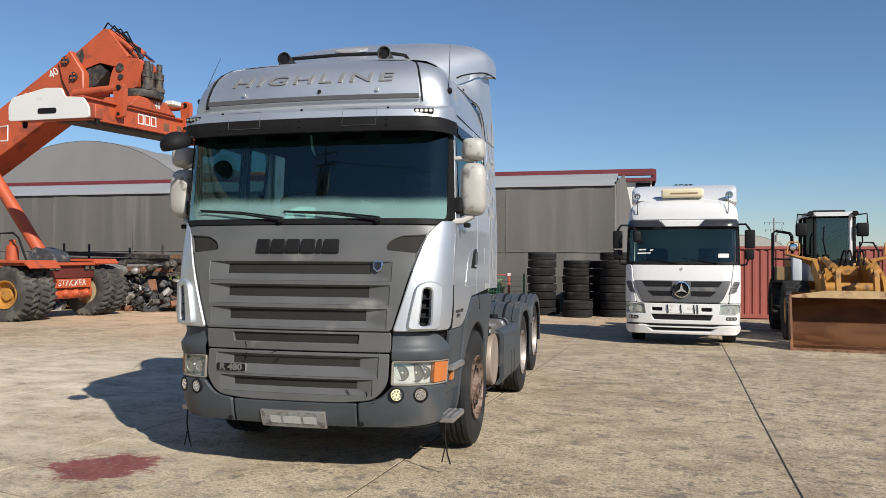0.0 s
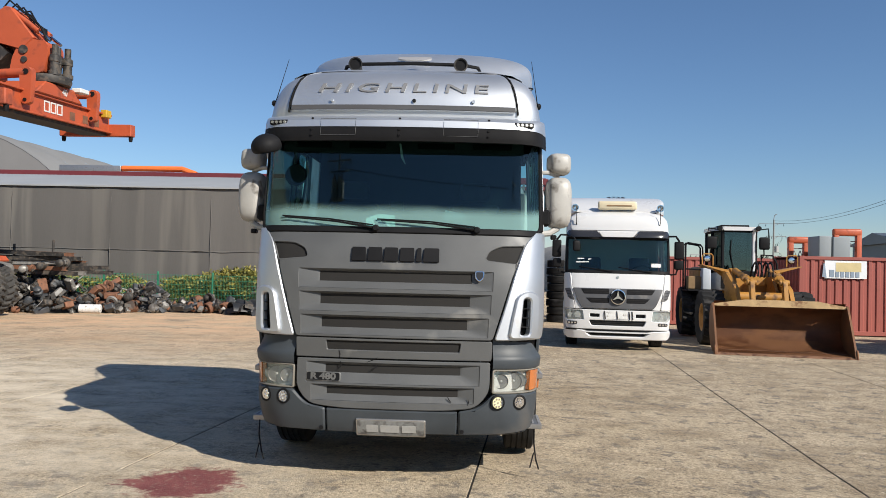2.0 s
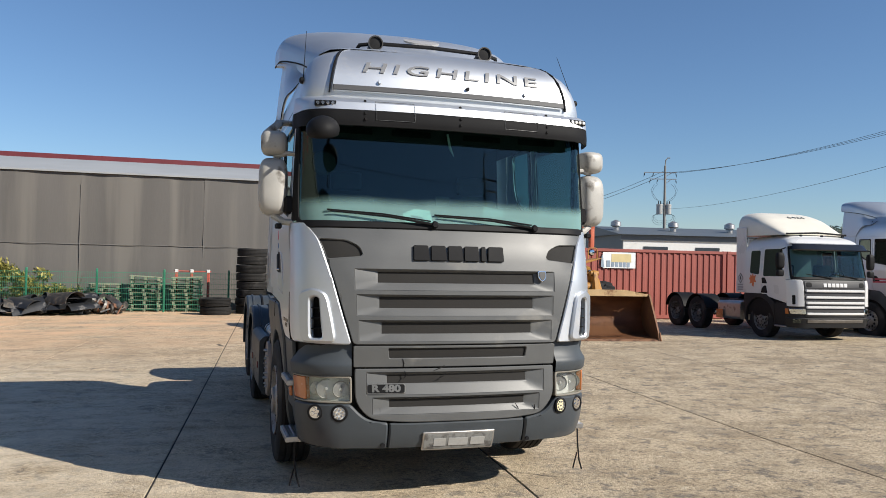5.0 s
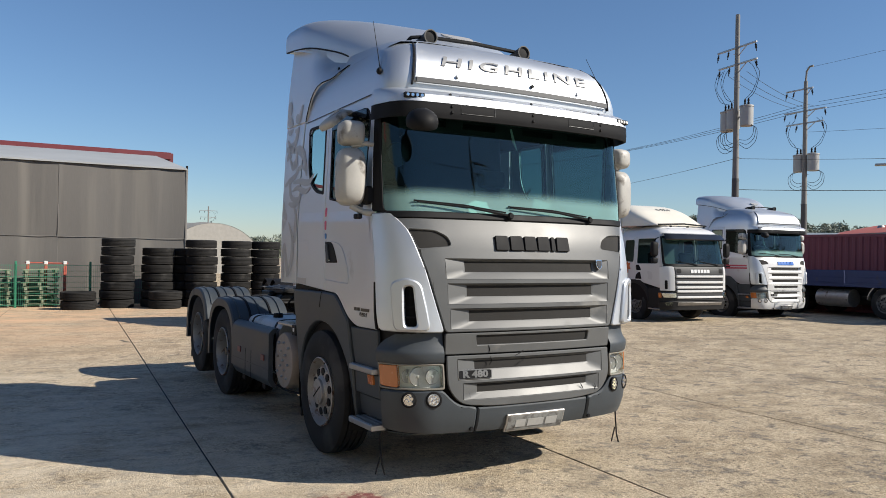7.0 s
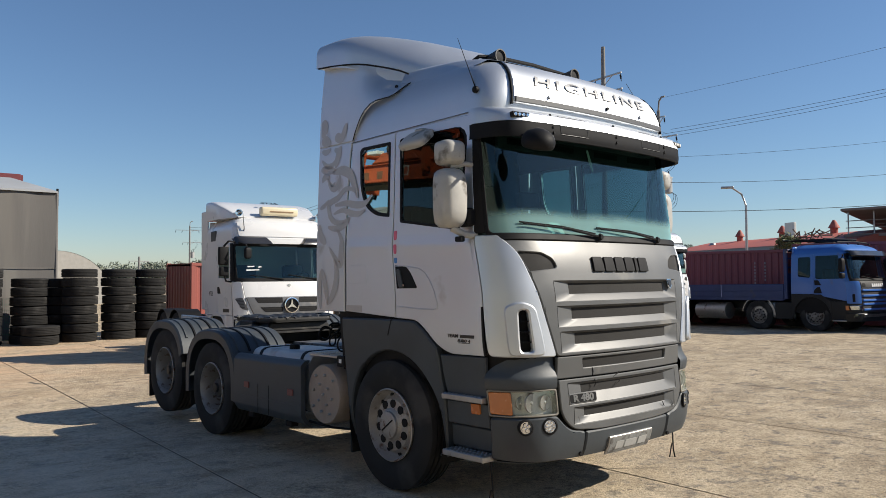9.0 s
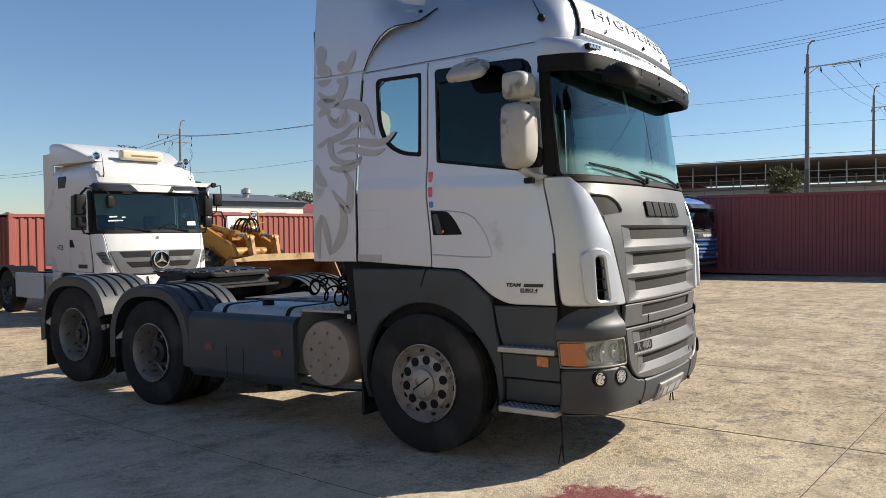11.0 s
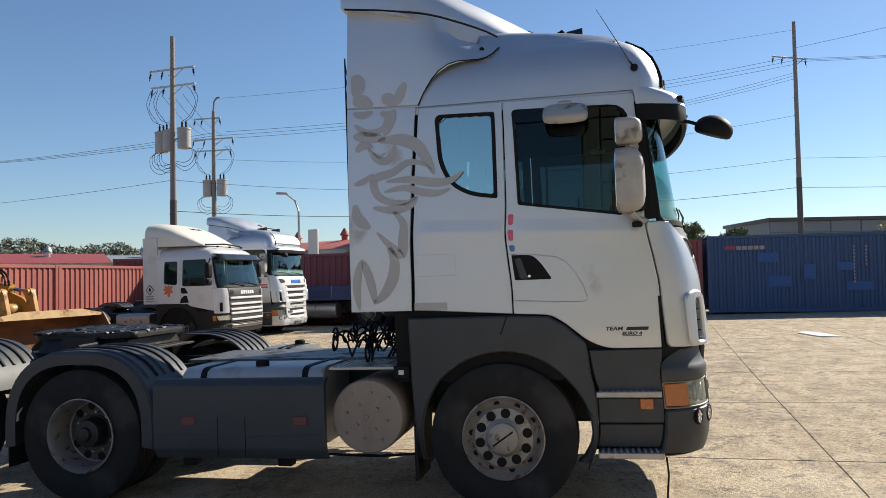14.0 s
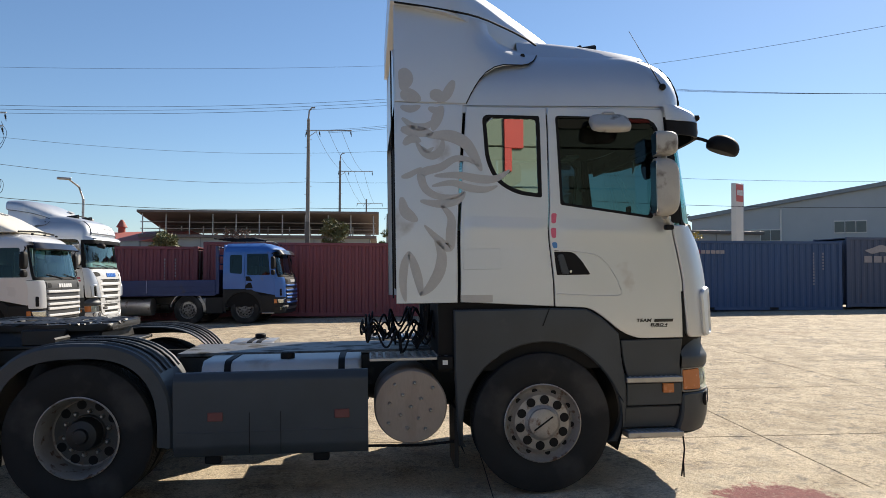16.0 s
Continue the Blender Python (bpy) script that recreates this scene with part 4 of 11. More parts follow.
for s0, s1 in ((-0.19, -0.10), (-0.08, 0.07), (0.09, 0.20)):
    part("plate_bar", CAB.panel(rect(s0, s1, 0.375, 0.43, 0.005), 0.022, 0.0245, bev=0), BARC, pl)
for u, r_, mt in ((-1.075, 0.048, CHROME), (-0.875, 0.05, PLATE), (0.835, 0.05, pbr("yellowed_lens", (0.72, 0.66, 0.40), 0.35)), (1.04, 0.05, CHROME)):
    sgn = 1 if u > 0 else -1
    m = Matrix.Translation(CAB.at(u, 0.625, 0.006)) @ pose(0, 0, 0, 0, 0, 26 * u)
    fl = part("fog_lamp", lt([(0.02, r_ + 0.012), (-0.008, r_ + 0.012), (-0.012, r_), (0.0, r_ * 0.9)], 24, "Y", m), DARK, truck, "round fog lamp with led cells")
    part("lamp_face", lt([(-0.002, r_ * 0.95), (-0.006, r_ * 0.9)], 24, "Y", m), mt, fl)
    for k in range(4 if mt is CHROME else 9):
        n_, rr = (4, 0.45) if mt is CHROME else (8, 0.62)
        a = 2 * math.pi * k / n_ + 0.4
        o = (0, 0) if k == 8 else (r_ * rr * math.cos(a), r_ * rr * math.sin(a))
        part("led_cell", lt([(-0.004, r_ * (0.36 if n_ == 4 else 0.2)), (-0.012, r_ * (0.26 if n_ == 4 else 0.14))], 10, "Y", m @ Matrix.Translation((o[0], 0, o[1]))), CHROME, fl)
for u in (-0.56, 0.56):
    part("bumper_screw", lt([(0.0, 0.018), (-0.012, 0.016)], 12, "Y", Matrix.Translation(CAB.at(u, 0.385, 0.01))), DARK, truck)
for sgn in (-1, 1):
    q = Vector((sgn * 1.185, 0.40, 0.36))
    part("hanging_strap", tb([q, q + Vector((0, -0.01, -0.12)), q + Vector((0.02, 0, -0.26)), q + Vector((0.045, 0, -0.34))], 0.007, 5), DARK, truck)
    part("hanging_strap", tb([q + Vector((0.0, 0, -0.2)), q + Vector((-0.03, 0.01, -0.33))], 0.006, 5), DARK, truck)

# steps, skirts and wheel arches
ARCH = (1.546, 0.50)
for sgn in (-1, 1):
    def sd(poly):
        return [(sgn * sv(p[0]), p[1]) for p in poly][::sgn]
    part("step_fairing", CAB.panel(sd(rounded([(0.43, 0.82), (0.86, 0.82), (0.93, 1.12), (0.43, 1.125)], 0.01)), -0.03, -0.004, bev=0.006), PLASTIC, truck)
    part("step_side", CAB.panel(sd(rounded([(0.43, 0.60), (0.875, 0.60), (0.875, 0.775), (0.43, 0.775)], 0.01)), -0.03, 0.0, bev=0.006), PLASTIC, truck)
    part("step_recess", CAB.panel(sd([(0.43, 0.36), (0.88, 0.36), (0.88, 0.61), (0.43, 0.61)]), -0.16, -0.10, bev=0), DARK, truck)
    part("step_riser", CAB.panel(sd(rounded([(0.43, 0.405), (0.87, 0.405), (0.875, 0.585), (0.43, 0.585)], 0.015)), -0.06, -0.03, bev=0.008), PLASTIC, truck)
    for w in (0.785, 0.355):
        st = part("step", bx(*sorted((sgn * 0.98, sgn * 1.25)), 0.415, 0.87, w, w + 0.045, 0.006), STEEL, truck, "worn perforated metal step")
        bm = bmesh.new()
        for i in range(10):
            for j in range(5):
                lathe(bm, [(w + 0.045, 0.014), (w + 0.052, 0.008)], 6, "Z", Matrix.Translation((sgn * (1.02 + j * 0.052), 0.46 + i * 0.042, 0)))
        tagged(part("step_grip", bm, STEEL, st), kind="stuff")
    part("side_marker", CAB.panel(sd(rounded([(0.50, 0.70), (0.59, 0.70), (0.59, 0.775), (0.50, 0.775)], 0.008)), 0.0, 0.02), AMBER, truck, "orange side marker lamp")
    cx, cz = ARCH
    ang = [(-22 + 224 * i / 28) for i in range(29)]
    inner = [(cx - 0.622 * math.cos(radians(a)), max(0.31, cz + 0.622 * math.sin(radians(a)))) for a in ang]
    outer = [(2.21, 0.33), (2.22, 0.6), (2.23, 0.95), (2.235, 1.385), (1.46, 1.385), (1.2, 1.375), (1.09, 1.31), (0.95, 1.18), (0.935, 1.10), (0.885, 0.82), (0.875, 0.31)]
    part("wheel_arch", CAB.panel(sd(inner + outer), -0.05, 0.016, bev=0.012, grid=0.08), PLASTIC, truck)
    bm = bmesh.new()
    loft(bm, [[(sgn * x, cx - 0.65 * math.cos(radians(a)), cz + 0.65 * math.sin(radians(a))) for a in ang] for x in (1.21, 0.70)], cap=False, closed=False)
    part("arch_liner", bm, DARK, truck)
    part("arch_joint", CAB.panel(sd([(1.50, 1.385), (1.49, 1.385), (1.545, 1.25), (1.555, 1.25)]), 0.012, 0.019, bev=0), DARK, truck)
    part("mud_flap", bx(*sorted((sgn * 0.78, sgn * 1.18)), 2.20, 2.23, 0.16, 0.62, 0.004), RUBBER, truck)


def mirror_shell(c, sx, sy, sz, mat, name, parent, face=(0, 1, 0), label=""):
    """A rounded mirror housing with its glass on the rear side."""
    bm = bmesh.new()
    bmesh.ops.create_uvsphere(bm, u_segments=24, v_segments=14, radius=1.0)
    for v in bm.verts:
        x, y, z = v.co
        f = lambda q, p: math.copysign(abs(q) ** p, q)
        v.co = (f(x, 0.55) * sx, (f(y, 0.7) if y < 0 else min(f(y, 0.5), 0.45)) * sy, f(z, 0.5) * sz)
    bmesh.ops.transform(bm, matrix=c, verts=bm.verts)
    ob = part(name, bm, mat, parent, label, 60)
    part("mirror_glass", prism(bmesh.new(), rounded([(-sx * 0.86, -sz * 0.9), (sx * 0.86, -sz * 0.9), (sx * 0.86, sz * 0.9), (-sx * 0.86, sz * 0.9)], sx * 0.3), sy * 0.44, sy * 0.48, "Y", m=c), MIRRORGLASS, ob)
    return ob


for sgn in (-1, 1):
    mh = mirror_shell(pose(sgn * 1.37, 0.60, 2.315, 0, 0, sgn * 8), 0.112, 0.13, 0.225, MIRRORBACK, "main_mirror", truck, label="large faded cream door mirror")
    mirror_shell(pose(sgn * 1.37, 0.595, 2.655, 0, 0, sgn * 8), 0.10, 0.12, 0.095, MIRRORBACK, "upper_mirror", truck, label="small faded cream wide-angle mirror")
    part("mirror_arm", tb([(sgn * 1.18, 0.50, 2.565), (sgn * 1.27, 0.53, 2.575), (sgn * 1.37, 0.58, 2.55)], 0.02, 8), MIRRORBACK, truck)
    part("mirror_arm", tb([(sgn * 1.21, 0.47, 2.03), (sgn * 1.29, 0.53, 2.04), (sgn * 1.37, 0.58, 2.09)], 0.028, 8), MIRRORBACK, truck)
    part("side_camera", bx(sgn * 1.33 - 0.025, sgn * 1.33 + 0.025, 0.50, 0.57, 1.985, 2.025, 0.008), DARK, truck)
    part("pillar_scoop", bx(sgn * 1.25 - 0.045, sgn * 1.25 + 0.045, 0.47, 0.60, 2.10, 2.24, 0.02), DARK, truck)
# wide mirror over the passenger door, ramp mirror before the windscreen
km = mirror_shell(pose(-1.36, 1.0, 2.815, 0, -42, 0) @ pose(0, 0, 0, 0, 0, -90) @ pose(0, 0, 0, -90, 0, 0), 0.16, 0.045, 0.10, MIRRORBACK, "kerb_mirror", truck, label="pale kerb mirror over the door")
part("mirror_arm", bx(-1.34, -1.2, 0.95, 1.05, 2.88, 2.915, 0.012), MIRRORBACK, km)
bm = bmesh.new()
bmesh.ops.create_uvsphere(bm, u_segments=24, v_segments=16, radius=1.0)
for v in bm.verts:
    v.co = (v.co.x * 0.12, v.co.y * 0.135, (v.co.z * 0.10 if v.co.z > 0 else max(v.co.z * 0.10, -0.045)))
bmesh.ops.transform(bm, matrix=pose(-1.08, -0.04, 2.675, 20, 0, -20), verts=bm.verts)
fm = part("ramp_mirror", bm, DARK, truck, "black round front mirror on an arm", 50)
part("mirror_arm", tb([(-1.02, 0.20, 2.77), (-1.04, 0.12, 2.75), (-1.07, 0.03, 2.71)], 0.014, 6), DARK, fm)
part("mirror_hinge", bx(-1.10, -1.04, 0.0, 0.08, 2.68, 2.745, 0.015), DARK, fm)

# cabin inside
part("dashboard", pr(rounded([(0.26, 1.7), (0.95, 1.6), (0.95, 1.9), (0.75, 2.02), (0.30, 2.03)], 0.05), -1.12, 1.12, "X"), CABIN, truck)
for u in (-0.62, 0.62):
    part("seat", bx(u - 0.26, u + 0.26, 1.1, 1.6, 1.6, 1.78, 0.05), SEATCLOTH, truck)
    part("seat_back", bx(u - 0.26, u + 0.26, 1.55, 1.7, 1.75, 2.38, 0.05, m=Matrix.Identity(4)), SEATCLOTH, truck)
    part("headrest", bx(u - 0.15, u + 0.15, 1.58, 1.68, 2.42, 2.6, 0.04), SEATCLOTH, truck)
bm = bmesh.new()
m = pose(0.62, 0.80, 2.08, -35, 0, 0)
ringp = [m @ Vector((0.22 * math.cos(2 * math.pi * i / 28), 0.22 * math.sin(2 * math.pi * i / 28), 0)) for i in range(29)]
tube(bm, ringp, 0.016, 8)
for a in (200, 340, 90):
    tube(bm, [m @ Vector((0, 0, 0)), m @ Vector((0.22 * math.cos(radians(a)), 0.22 * math.sin(radians(a)), 0))], 0.014, 6)
part("steering_wheel", bm, DARK, truck)
part("bunk", bx(-1.12, 1.12, 1.75, 2.2, 1.75, 1.9, 0.05), SEATCLOTH, truck)
part("sun_blind", bx(-1.05, 1.05, 0.40, 0.43, 2.70, 2.86, 0.005), CABIN, truck)
part("pennant", tb([(-0.02, 0.36, 2.78), (0.0, 0.34, 2.66), (0.03, 0.34, 2.60)], [0.008, 0.012, 0.003], 5), PLATE, truck)
part("dash_papers", bx(-0.25, 0.0, 0.42, 0.60, 2.03, 2.045, 0.003, m=pose(0, 0, 0, 0, 0, 0)), PLATE, truck)
part("dash_tray", bx(0.25, 0.9, 0.36, 0.62, 2.03, 2.06, 0.01), CABIN, truck)
part("dash_sheet", pr([(-0.02, 0.0), (0.24, 0.0), (0.24, 0.16), (0.1, 0.17), (-0.02, 0.12)], 0.0, 0.004, "Y", m=pose(-0.3, 0.5, 2.04, -30, 0, 12)), PLATE, truck, "sheet of paper on the dashboard")
part("round_fan", lt([(0.0, 0.09), (0.03, 0.1), (0.05, 0.06)], 20, "Y", Matrix.Translation((-0.98, 0.55, 2.52))), CABIN, truck)
part("clipboard", bx(-0.1, 0.1, 0.56, 0.57, 2.12, 2.26, 0.004, m=pose(0, 0, 0, 0, 12, 0)), STEEL, truck)
for u0, u1 in ((-0.95, -0.62), (-0.48, -0.14), (0.12, 0.46), (0.60, 0.95)):
    part("folded_blind", bx(u0, u1, 0.395, 0.435, 2.735, 2.80, 0.012), DARK, truck)
# unseen block added in the nose to stop sun leaking on to the ground
part("radiator", bx(-0.92, 0.92, 0.22, 0.66, 0.42, 1.12, 0.02), CHASSIS, truck)
part("phone_holder", tb([(0.05, 0.46, 2.04), (0.02, 0.44, 2.16), (-0.03, 0.42, 2.22)], 0.010, 6), DARK, truck)
part("phone", bx(-0.10, 0.02, 0.405, 0.417, 2.17, 2.28, 0.004, m=pose(0, 0, 0, 0, 0, 0)), DARK, truck)
part("instrument_hood", pr(rounded([(0.42, 2.0), (0.85, 2.0), (0.80, 2.12), (0.55, 2.15), (0.44, 2.08)], 0.05), 0.36, 0.90, "X"), CABIN, truck)
part("dash_clutter", bx(-0.75, -0.40, 0.42, 0.66, 2.02, 2.10, 0.03), CABIN, truck)
part("dome_light", bx(0.6, 0.85, 0.7, 0.85, 2.84, 2.87, 0.01), PLATE, truck)


# ---- wheels and chassis ----
RIMFACE = pbr("grimy_wheel_disc", (0.075, 0.07, 0.066), 0.6, 0.2, 0.25, 10, 130, 0.06, dirt=(0.14, 0.10, 0.075), dirt_at=0.6, dirt_scale=14)


def tyre_mesh(R, rim, width, blocks=False, n=56):
    h = width / 2
    pr_ = [(-h * 0.82, rim), (-h * 0.98, rim + (R - rim) * 0.35), (-h, rim + (R - rim) * 0.6), (-h * 0.93, R - 0.03), (-h * 0.84, R - 0.006)]
    tread = []
    for k in range(4):
        a = -h * 0.84 + (k + 1) * (h * 1.68) / 5
        tread += [(a - 0.008, R), (a - 0.006, R - 0.013), (a + 0.006, R - 0.013), (a + 0.008, R)]
    pr_ += tread + [(-a, r) for a, r in reversed(pr_)]
    return lt([*pr_], n, "X", closed=True)


def wheel(parent, at, sgn, steer, R=0.543, name="wheel"):
    """A truck wheel whose outer face looks to sgn along x. Steered wheels are dished outward, driven ones inward."""
    w = new(name)
    w.parent = parent
    w.matrix_basis = Matrix.Translation(at) @ (pose(0, 0, 0, 0, 0, 0) if sgn > 0 else pose(0, 0, 0, 0, 0, 180))
    part("tyre", tyre_mesh(R, 0.295, 0.30), RUBBER, w)
    if steer:
        rim = [(-0.13, 0.29), (0.12, 0.298), (0.145, 0.305), (0.15, 0.296), (0.13, 0.286), (0.09, 0.275), (0.07, 0.255), (0.085, 0.235), (0.115, 0.215), (0.125, 0.14), (0.14, 0.125), (0.15, 0.11), (0.155, 0.03)]
    else:
        rim = [(-0.13, 0.29), (0.12, 0.298), (0.145, 0.305), (0.15, 0.296), (0.13, 0.286), (0.06, 0.272), (-0.02, 0.265), (-0.07, 0.255), (-0.082, 0.24)]
        part("rim_disc", lt([(-0.076, 0.243), (-0.078, 0.236), (-0.078, 0.14), (-0.055, 0.13)], 48, "X"), RIMFACE, w, "grimy dark disc of the rim")
    part("rim", lt(rim, 48, "X"), RIM, w, "dusty steel rim with round holes")
    for k in range(10):
        a = 2 * math.pi * k / 10 + 0.2
        c, s_ = math.cos(a), math.sin(a)
        if steer:
            part("hand_hole", lt([(0.11, 0.033), (0.1255, 0.036)], 14, "X", Matrix.Translation((0.0, 0.178 * c, 0.178 * s_))), DARK, w)
            a2 = a + 0.31
            part("hand_hole", lt([(0.062, 0.02), (0.082, 0.022)], 10, "X", Matrix.Translation((0.0, 0.243 * math.cos(a2), 0.243 * math.sin(a2)))), DARK, w)
        else:
            part("wheel_nut", lt([(-0.09, 0.017), (-0.055, 0.017), (-0.04, 0.009)], 6, "X", Matrix.Translation((0.0, 0.165 * c, 0.165 * s_))), STEEL, w)
            if k % 5 != 4:
                a2 = a + 0.31
                part("hand_hole", lt([(-0.082, 0.034), (-0.0755, 0.036)], 14, "X", Matrix.Translation((0.0, 0.215 * math.cos(a2), 0.215 * math.sin(a2)))), DARK, w)
    if steer:
        part("hub_cap", lt([(0.14, 0.118), (0.165, 0.112), (0.17, 0.10), (0.172, 0.03)], 28, "X"), RIM, w)
        part("hub_mark", bx(0.172, 0.176, -0.09, 0.09, -0.006, 0.006, m=pose(0, 0, 0, 35, 0, 0)), DARK, w)
    else:
        part("hub", lt([(-0.09, 0.128), (0.03, 0.12), (0.06, 0.11), (0.075, 0.06), (0.10, 0.05), (0.105, 0.02)], 28, "X"), CHASSIS, w)
    return w


ROLL = 0.543
RUSTYRIM = pbr("rusty_steel_rim", (0.20, 0.14, 0.11), 0.65, 0.2, 0.25, 9, 150, 0.08, dirt=(0.075, 0.045, 0.03), dirt_at=0.48, dirt_scale=16)
AXLE = 0.497
for sgn in (-1, 1):
    front_wheel = wheel(truck, (sgn * 1.10, 1.546, AXLE), sgn, True)
    if sgn > 0:
        for o in front_wheel.children:
            if o.name.split(".")[0] in ("rim", "hub_cap"):
                o.data.materials[0] = RUSTYRIM
    for v in (5.02, 6.45):
        wheel(truck, (sgn * 1.11, v, AXLE + (0.11 if v > 6 else 0)), sgn, False)
        if v < 6:
            part("inner_tyre", tyre_mesh(ROLL, 0.29, 0.29), RUBBER, truck).matrix_basis = Matrix.Translation((sgn * 0.77, v, AXLE))
for v in (1.546, 5.02, 6.45):
    part("axle", tb([(-0.95, v, 0.5 + (0.11 if v > 6 else 0)), (0.95, v, 0.5 + (0.11 if v > 6 else 0))], 0.07, 12), CHASSIS, truck)
part("differential", lt([(-0.28, 0.05), (-0.2, 0.19), (0, 0.22), (0.2, 0.19), (0.28, 0.05)], 20, "Y", Matrix.Translation((0, 5.0, 0.5))), CHASSIS, truck)
for sgn in (-1, 1):
    part("frame_rail", pr([(sgn * 0.36, 0.72), (sgn * 0.44, 0.72), (sgn * 0.44, 0.98), (sgn * 0.36, 0.98)][::sgn], 0.6, 7.1, "Y"), CHASSIS, truck)
for v in (2.6, 3.6, 4.4, 5.7, 7.05):
    part("cross_member", bx(-0.38, 0.38, v - 0.05, v + 0.05, 0.74, 0.94, 0.01), CHASSIS, truck)
part("engine", bx(-0.38, 0.38, 0.7, 2.1, 0.45, 1.2, 0.05), CHASSIS, truck)
part("gearbox", lt([(2.0, 0.28), (2.6, 0.24), (3.2, 0.12)], 16, "Y", Matrix.Translation((0, 0, 0.72))), CHASSIS, truck)
part("prop_shaft", tb([(0, 3.1, 0.7), (0, 4.9, 0.55)], 0.06, 10), CHASSIS, truck)
# fifth wheel: a greasy horseshoe plate on a mount
GREASE = pbr("greasy_steel", (0.009, 0.0085, 0.008), 0.5, 0.0, 0.4, 14, 90, 0.5, dirt=(0.04, 0.036, 0.032), dirt_at=0.66, dirt_scale=14)
bm = bmesh.new()
plate_ = rounded([(-0.44, 4.62), (0.44, 4.62), (0.50, 5.10), (0.40, 5.70), (0.16, 5.82), (0.06, 5.15), (-0.06, 5.15), (-0.16, 5.82), (-0.40, 5.70), (-0.50, 5.10)], 0.06)
prism(bm, plate_, 1.10, 1.155, "Z", 0.015)
fw = part("fifth_wheel", bm, GREASE, truck, "greasy black fifth wheel coupling plate")
fw.matrix_basis = Matrix.Translation((0, 0.42, 0.13))
part("mount_block", bx(-0.52, 0.52, 4.8, 5.55, 0.84, 0.965, 0.01), CHASSIS, fw)
random.seed(12)
bm = bmesh.new()
for k in range(150):
    x, y = random.uniform(-0.46, 0.46), random.uniform(4.66, 5.74)
    if abs(x) < 0.1 and y > 5.1:
        continue
    r = random.uniform(0.015, 0.055)
    m = pose(x, y, 1.155, 0, 0, random.uniform(0, 180)) @ Matrix.Diagonal((1.0, 2.2, 0.55, 1))
    bmesh.ops.create_icosphere(bm, subdivisions=1, radius=r, matrix=m)
tagged(part("grease_lump", bm, GREASE, fw), kind="stuff")
part("coupling_mount", pr([(-0.52, 0.98), (0.52, 0.98), (0.42, 1.10), (-0.42, 1.10)], 4.7, 5.6, "Y", 0.02), CHASSIS, fw)
part("mount_plate", bx(-0.55, 0.55, 4.55, 5.75, 0.965, 0.99, 0.005), CHASSIS, fw)
for u in (-0.5, 0.5):
    part("mount_ear", bx(u - 0.04, u + 0.04, 4.95, 5.3, 0.99, 1.12, 0.01), GREASE, fw)
part("coupling_lever", tb([(-0.4, 5.0, 1.07), (-0.62, 4.9, 1.06), (-0.78, 4.95, 1.05)], 0.02, 6), CHASSIS, fw)


def fender(cx, sgn, x0, x1, a0=-8, a1=188, r=0.70, cz=0.50, mat=PLASTIC, ribs=5):
    """A moulded half-round wheel cover with raised ribs and a turned-down lip."""
    n = 30
    ang = [a0 + (a1 - a0) * i / n for i in range(n + 1)]
    def flat(a):
        k = r / max(abs(math.cos(radians(a))) ** 2.6 + abs(math.sin(radians(a))) ** 2.6, 1e-6) ** (1 / 2.6) * 0.985
        return k
    prof = [(x1, -0.11), (x1, -0.02), (x1 - 0.02 * sgn, 0.0), (x0, 0.0), (x0, -0.012), (x1 - 0.014 * sgn, -0.014), (x1 - 0.014 * sgn, -0.11)]
    rings = [[(x, cx - (flat(a) + o) * math.cos(radians(a)), cz + (flat(a) + o) * math.sin(radians(a))) for x, o in prof] for a in ang]
    f = part("rear_fender", loft(bmesh.new(), rings), mat, truck, "grey moulded wheel cover with raised ribs")
    for k in range(ribs):
        xr = x0 + (x1 - x0) * (k + 0.7) / (ribs + 0.5)
        aa = [a for a in ang if 35 <= a <= 150]
        part("fender_rib", loft(bmesh.new(), [[(xr + q, cx - (flat(a) + o) * math.cos(radians(a)), cz + (flat(a) + o) * math.sin(radians(a))) for q, o in ((-0.016, -0.002), (-0.01, 0.014), (0.01, 0.014), (0.016, -0.002))] for a in aa]), DARK if k % 2 else mat, f)
    return f


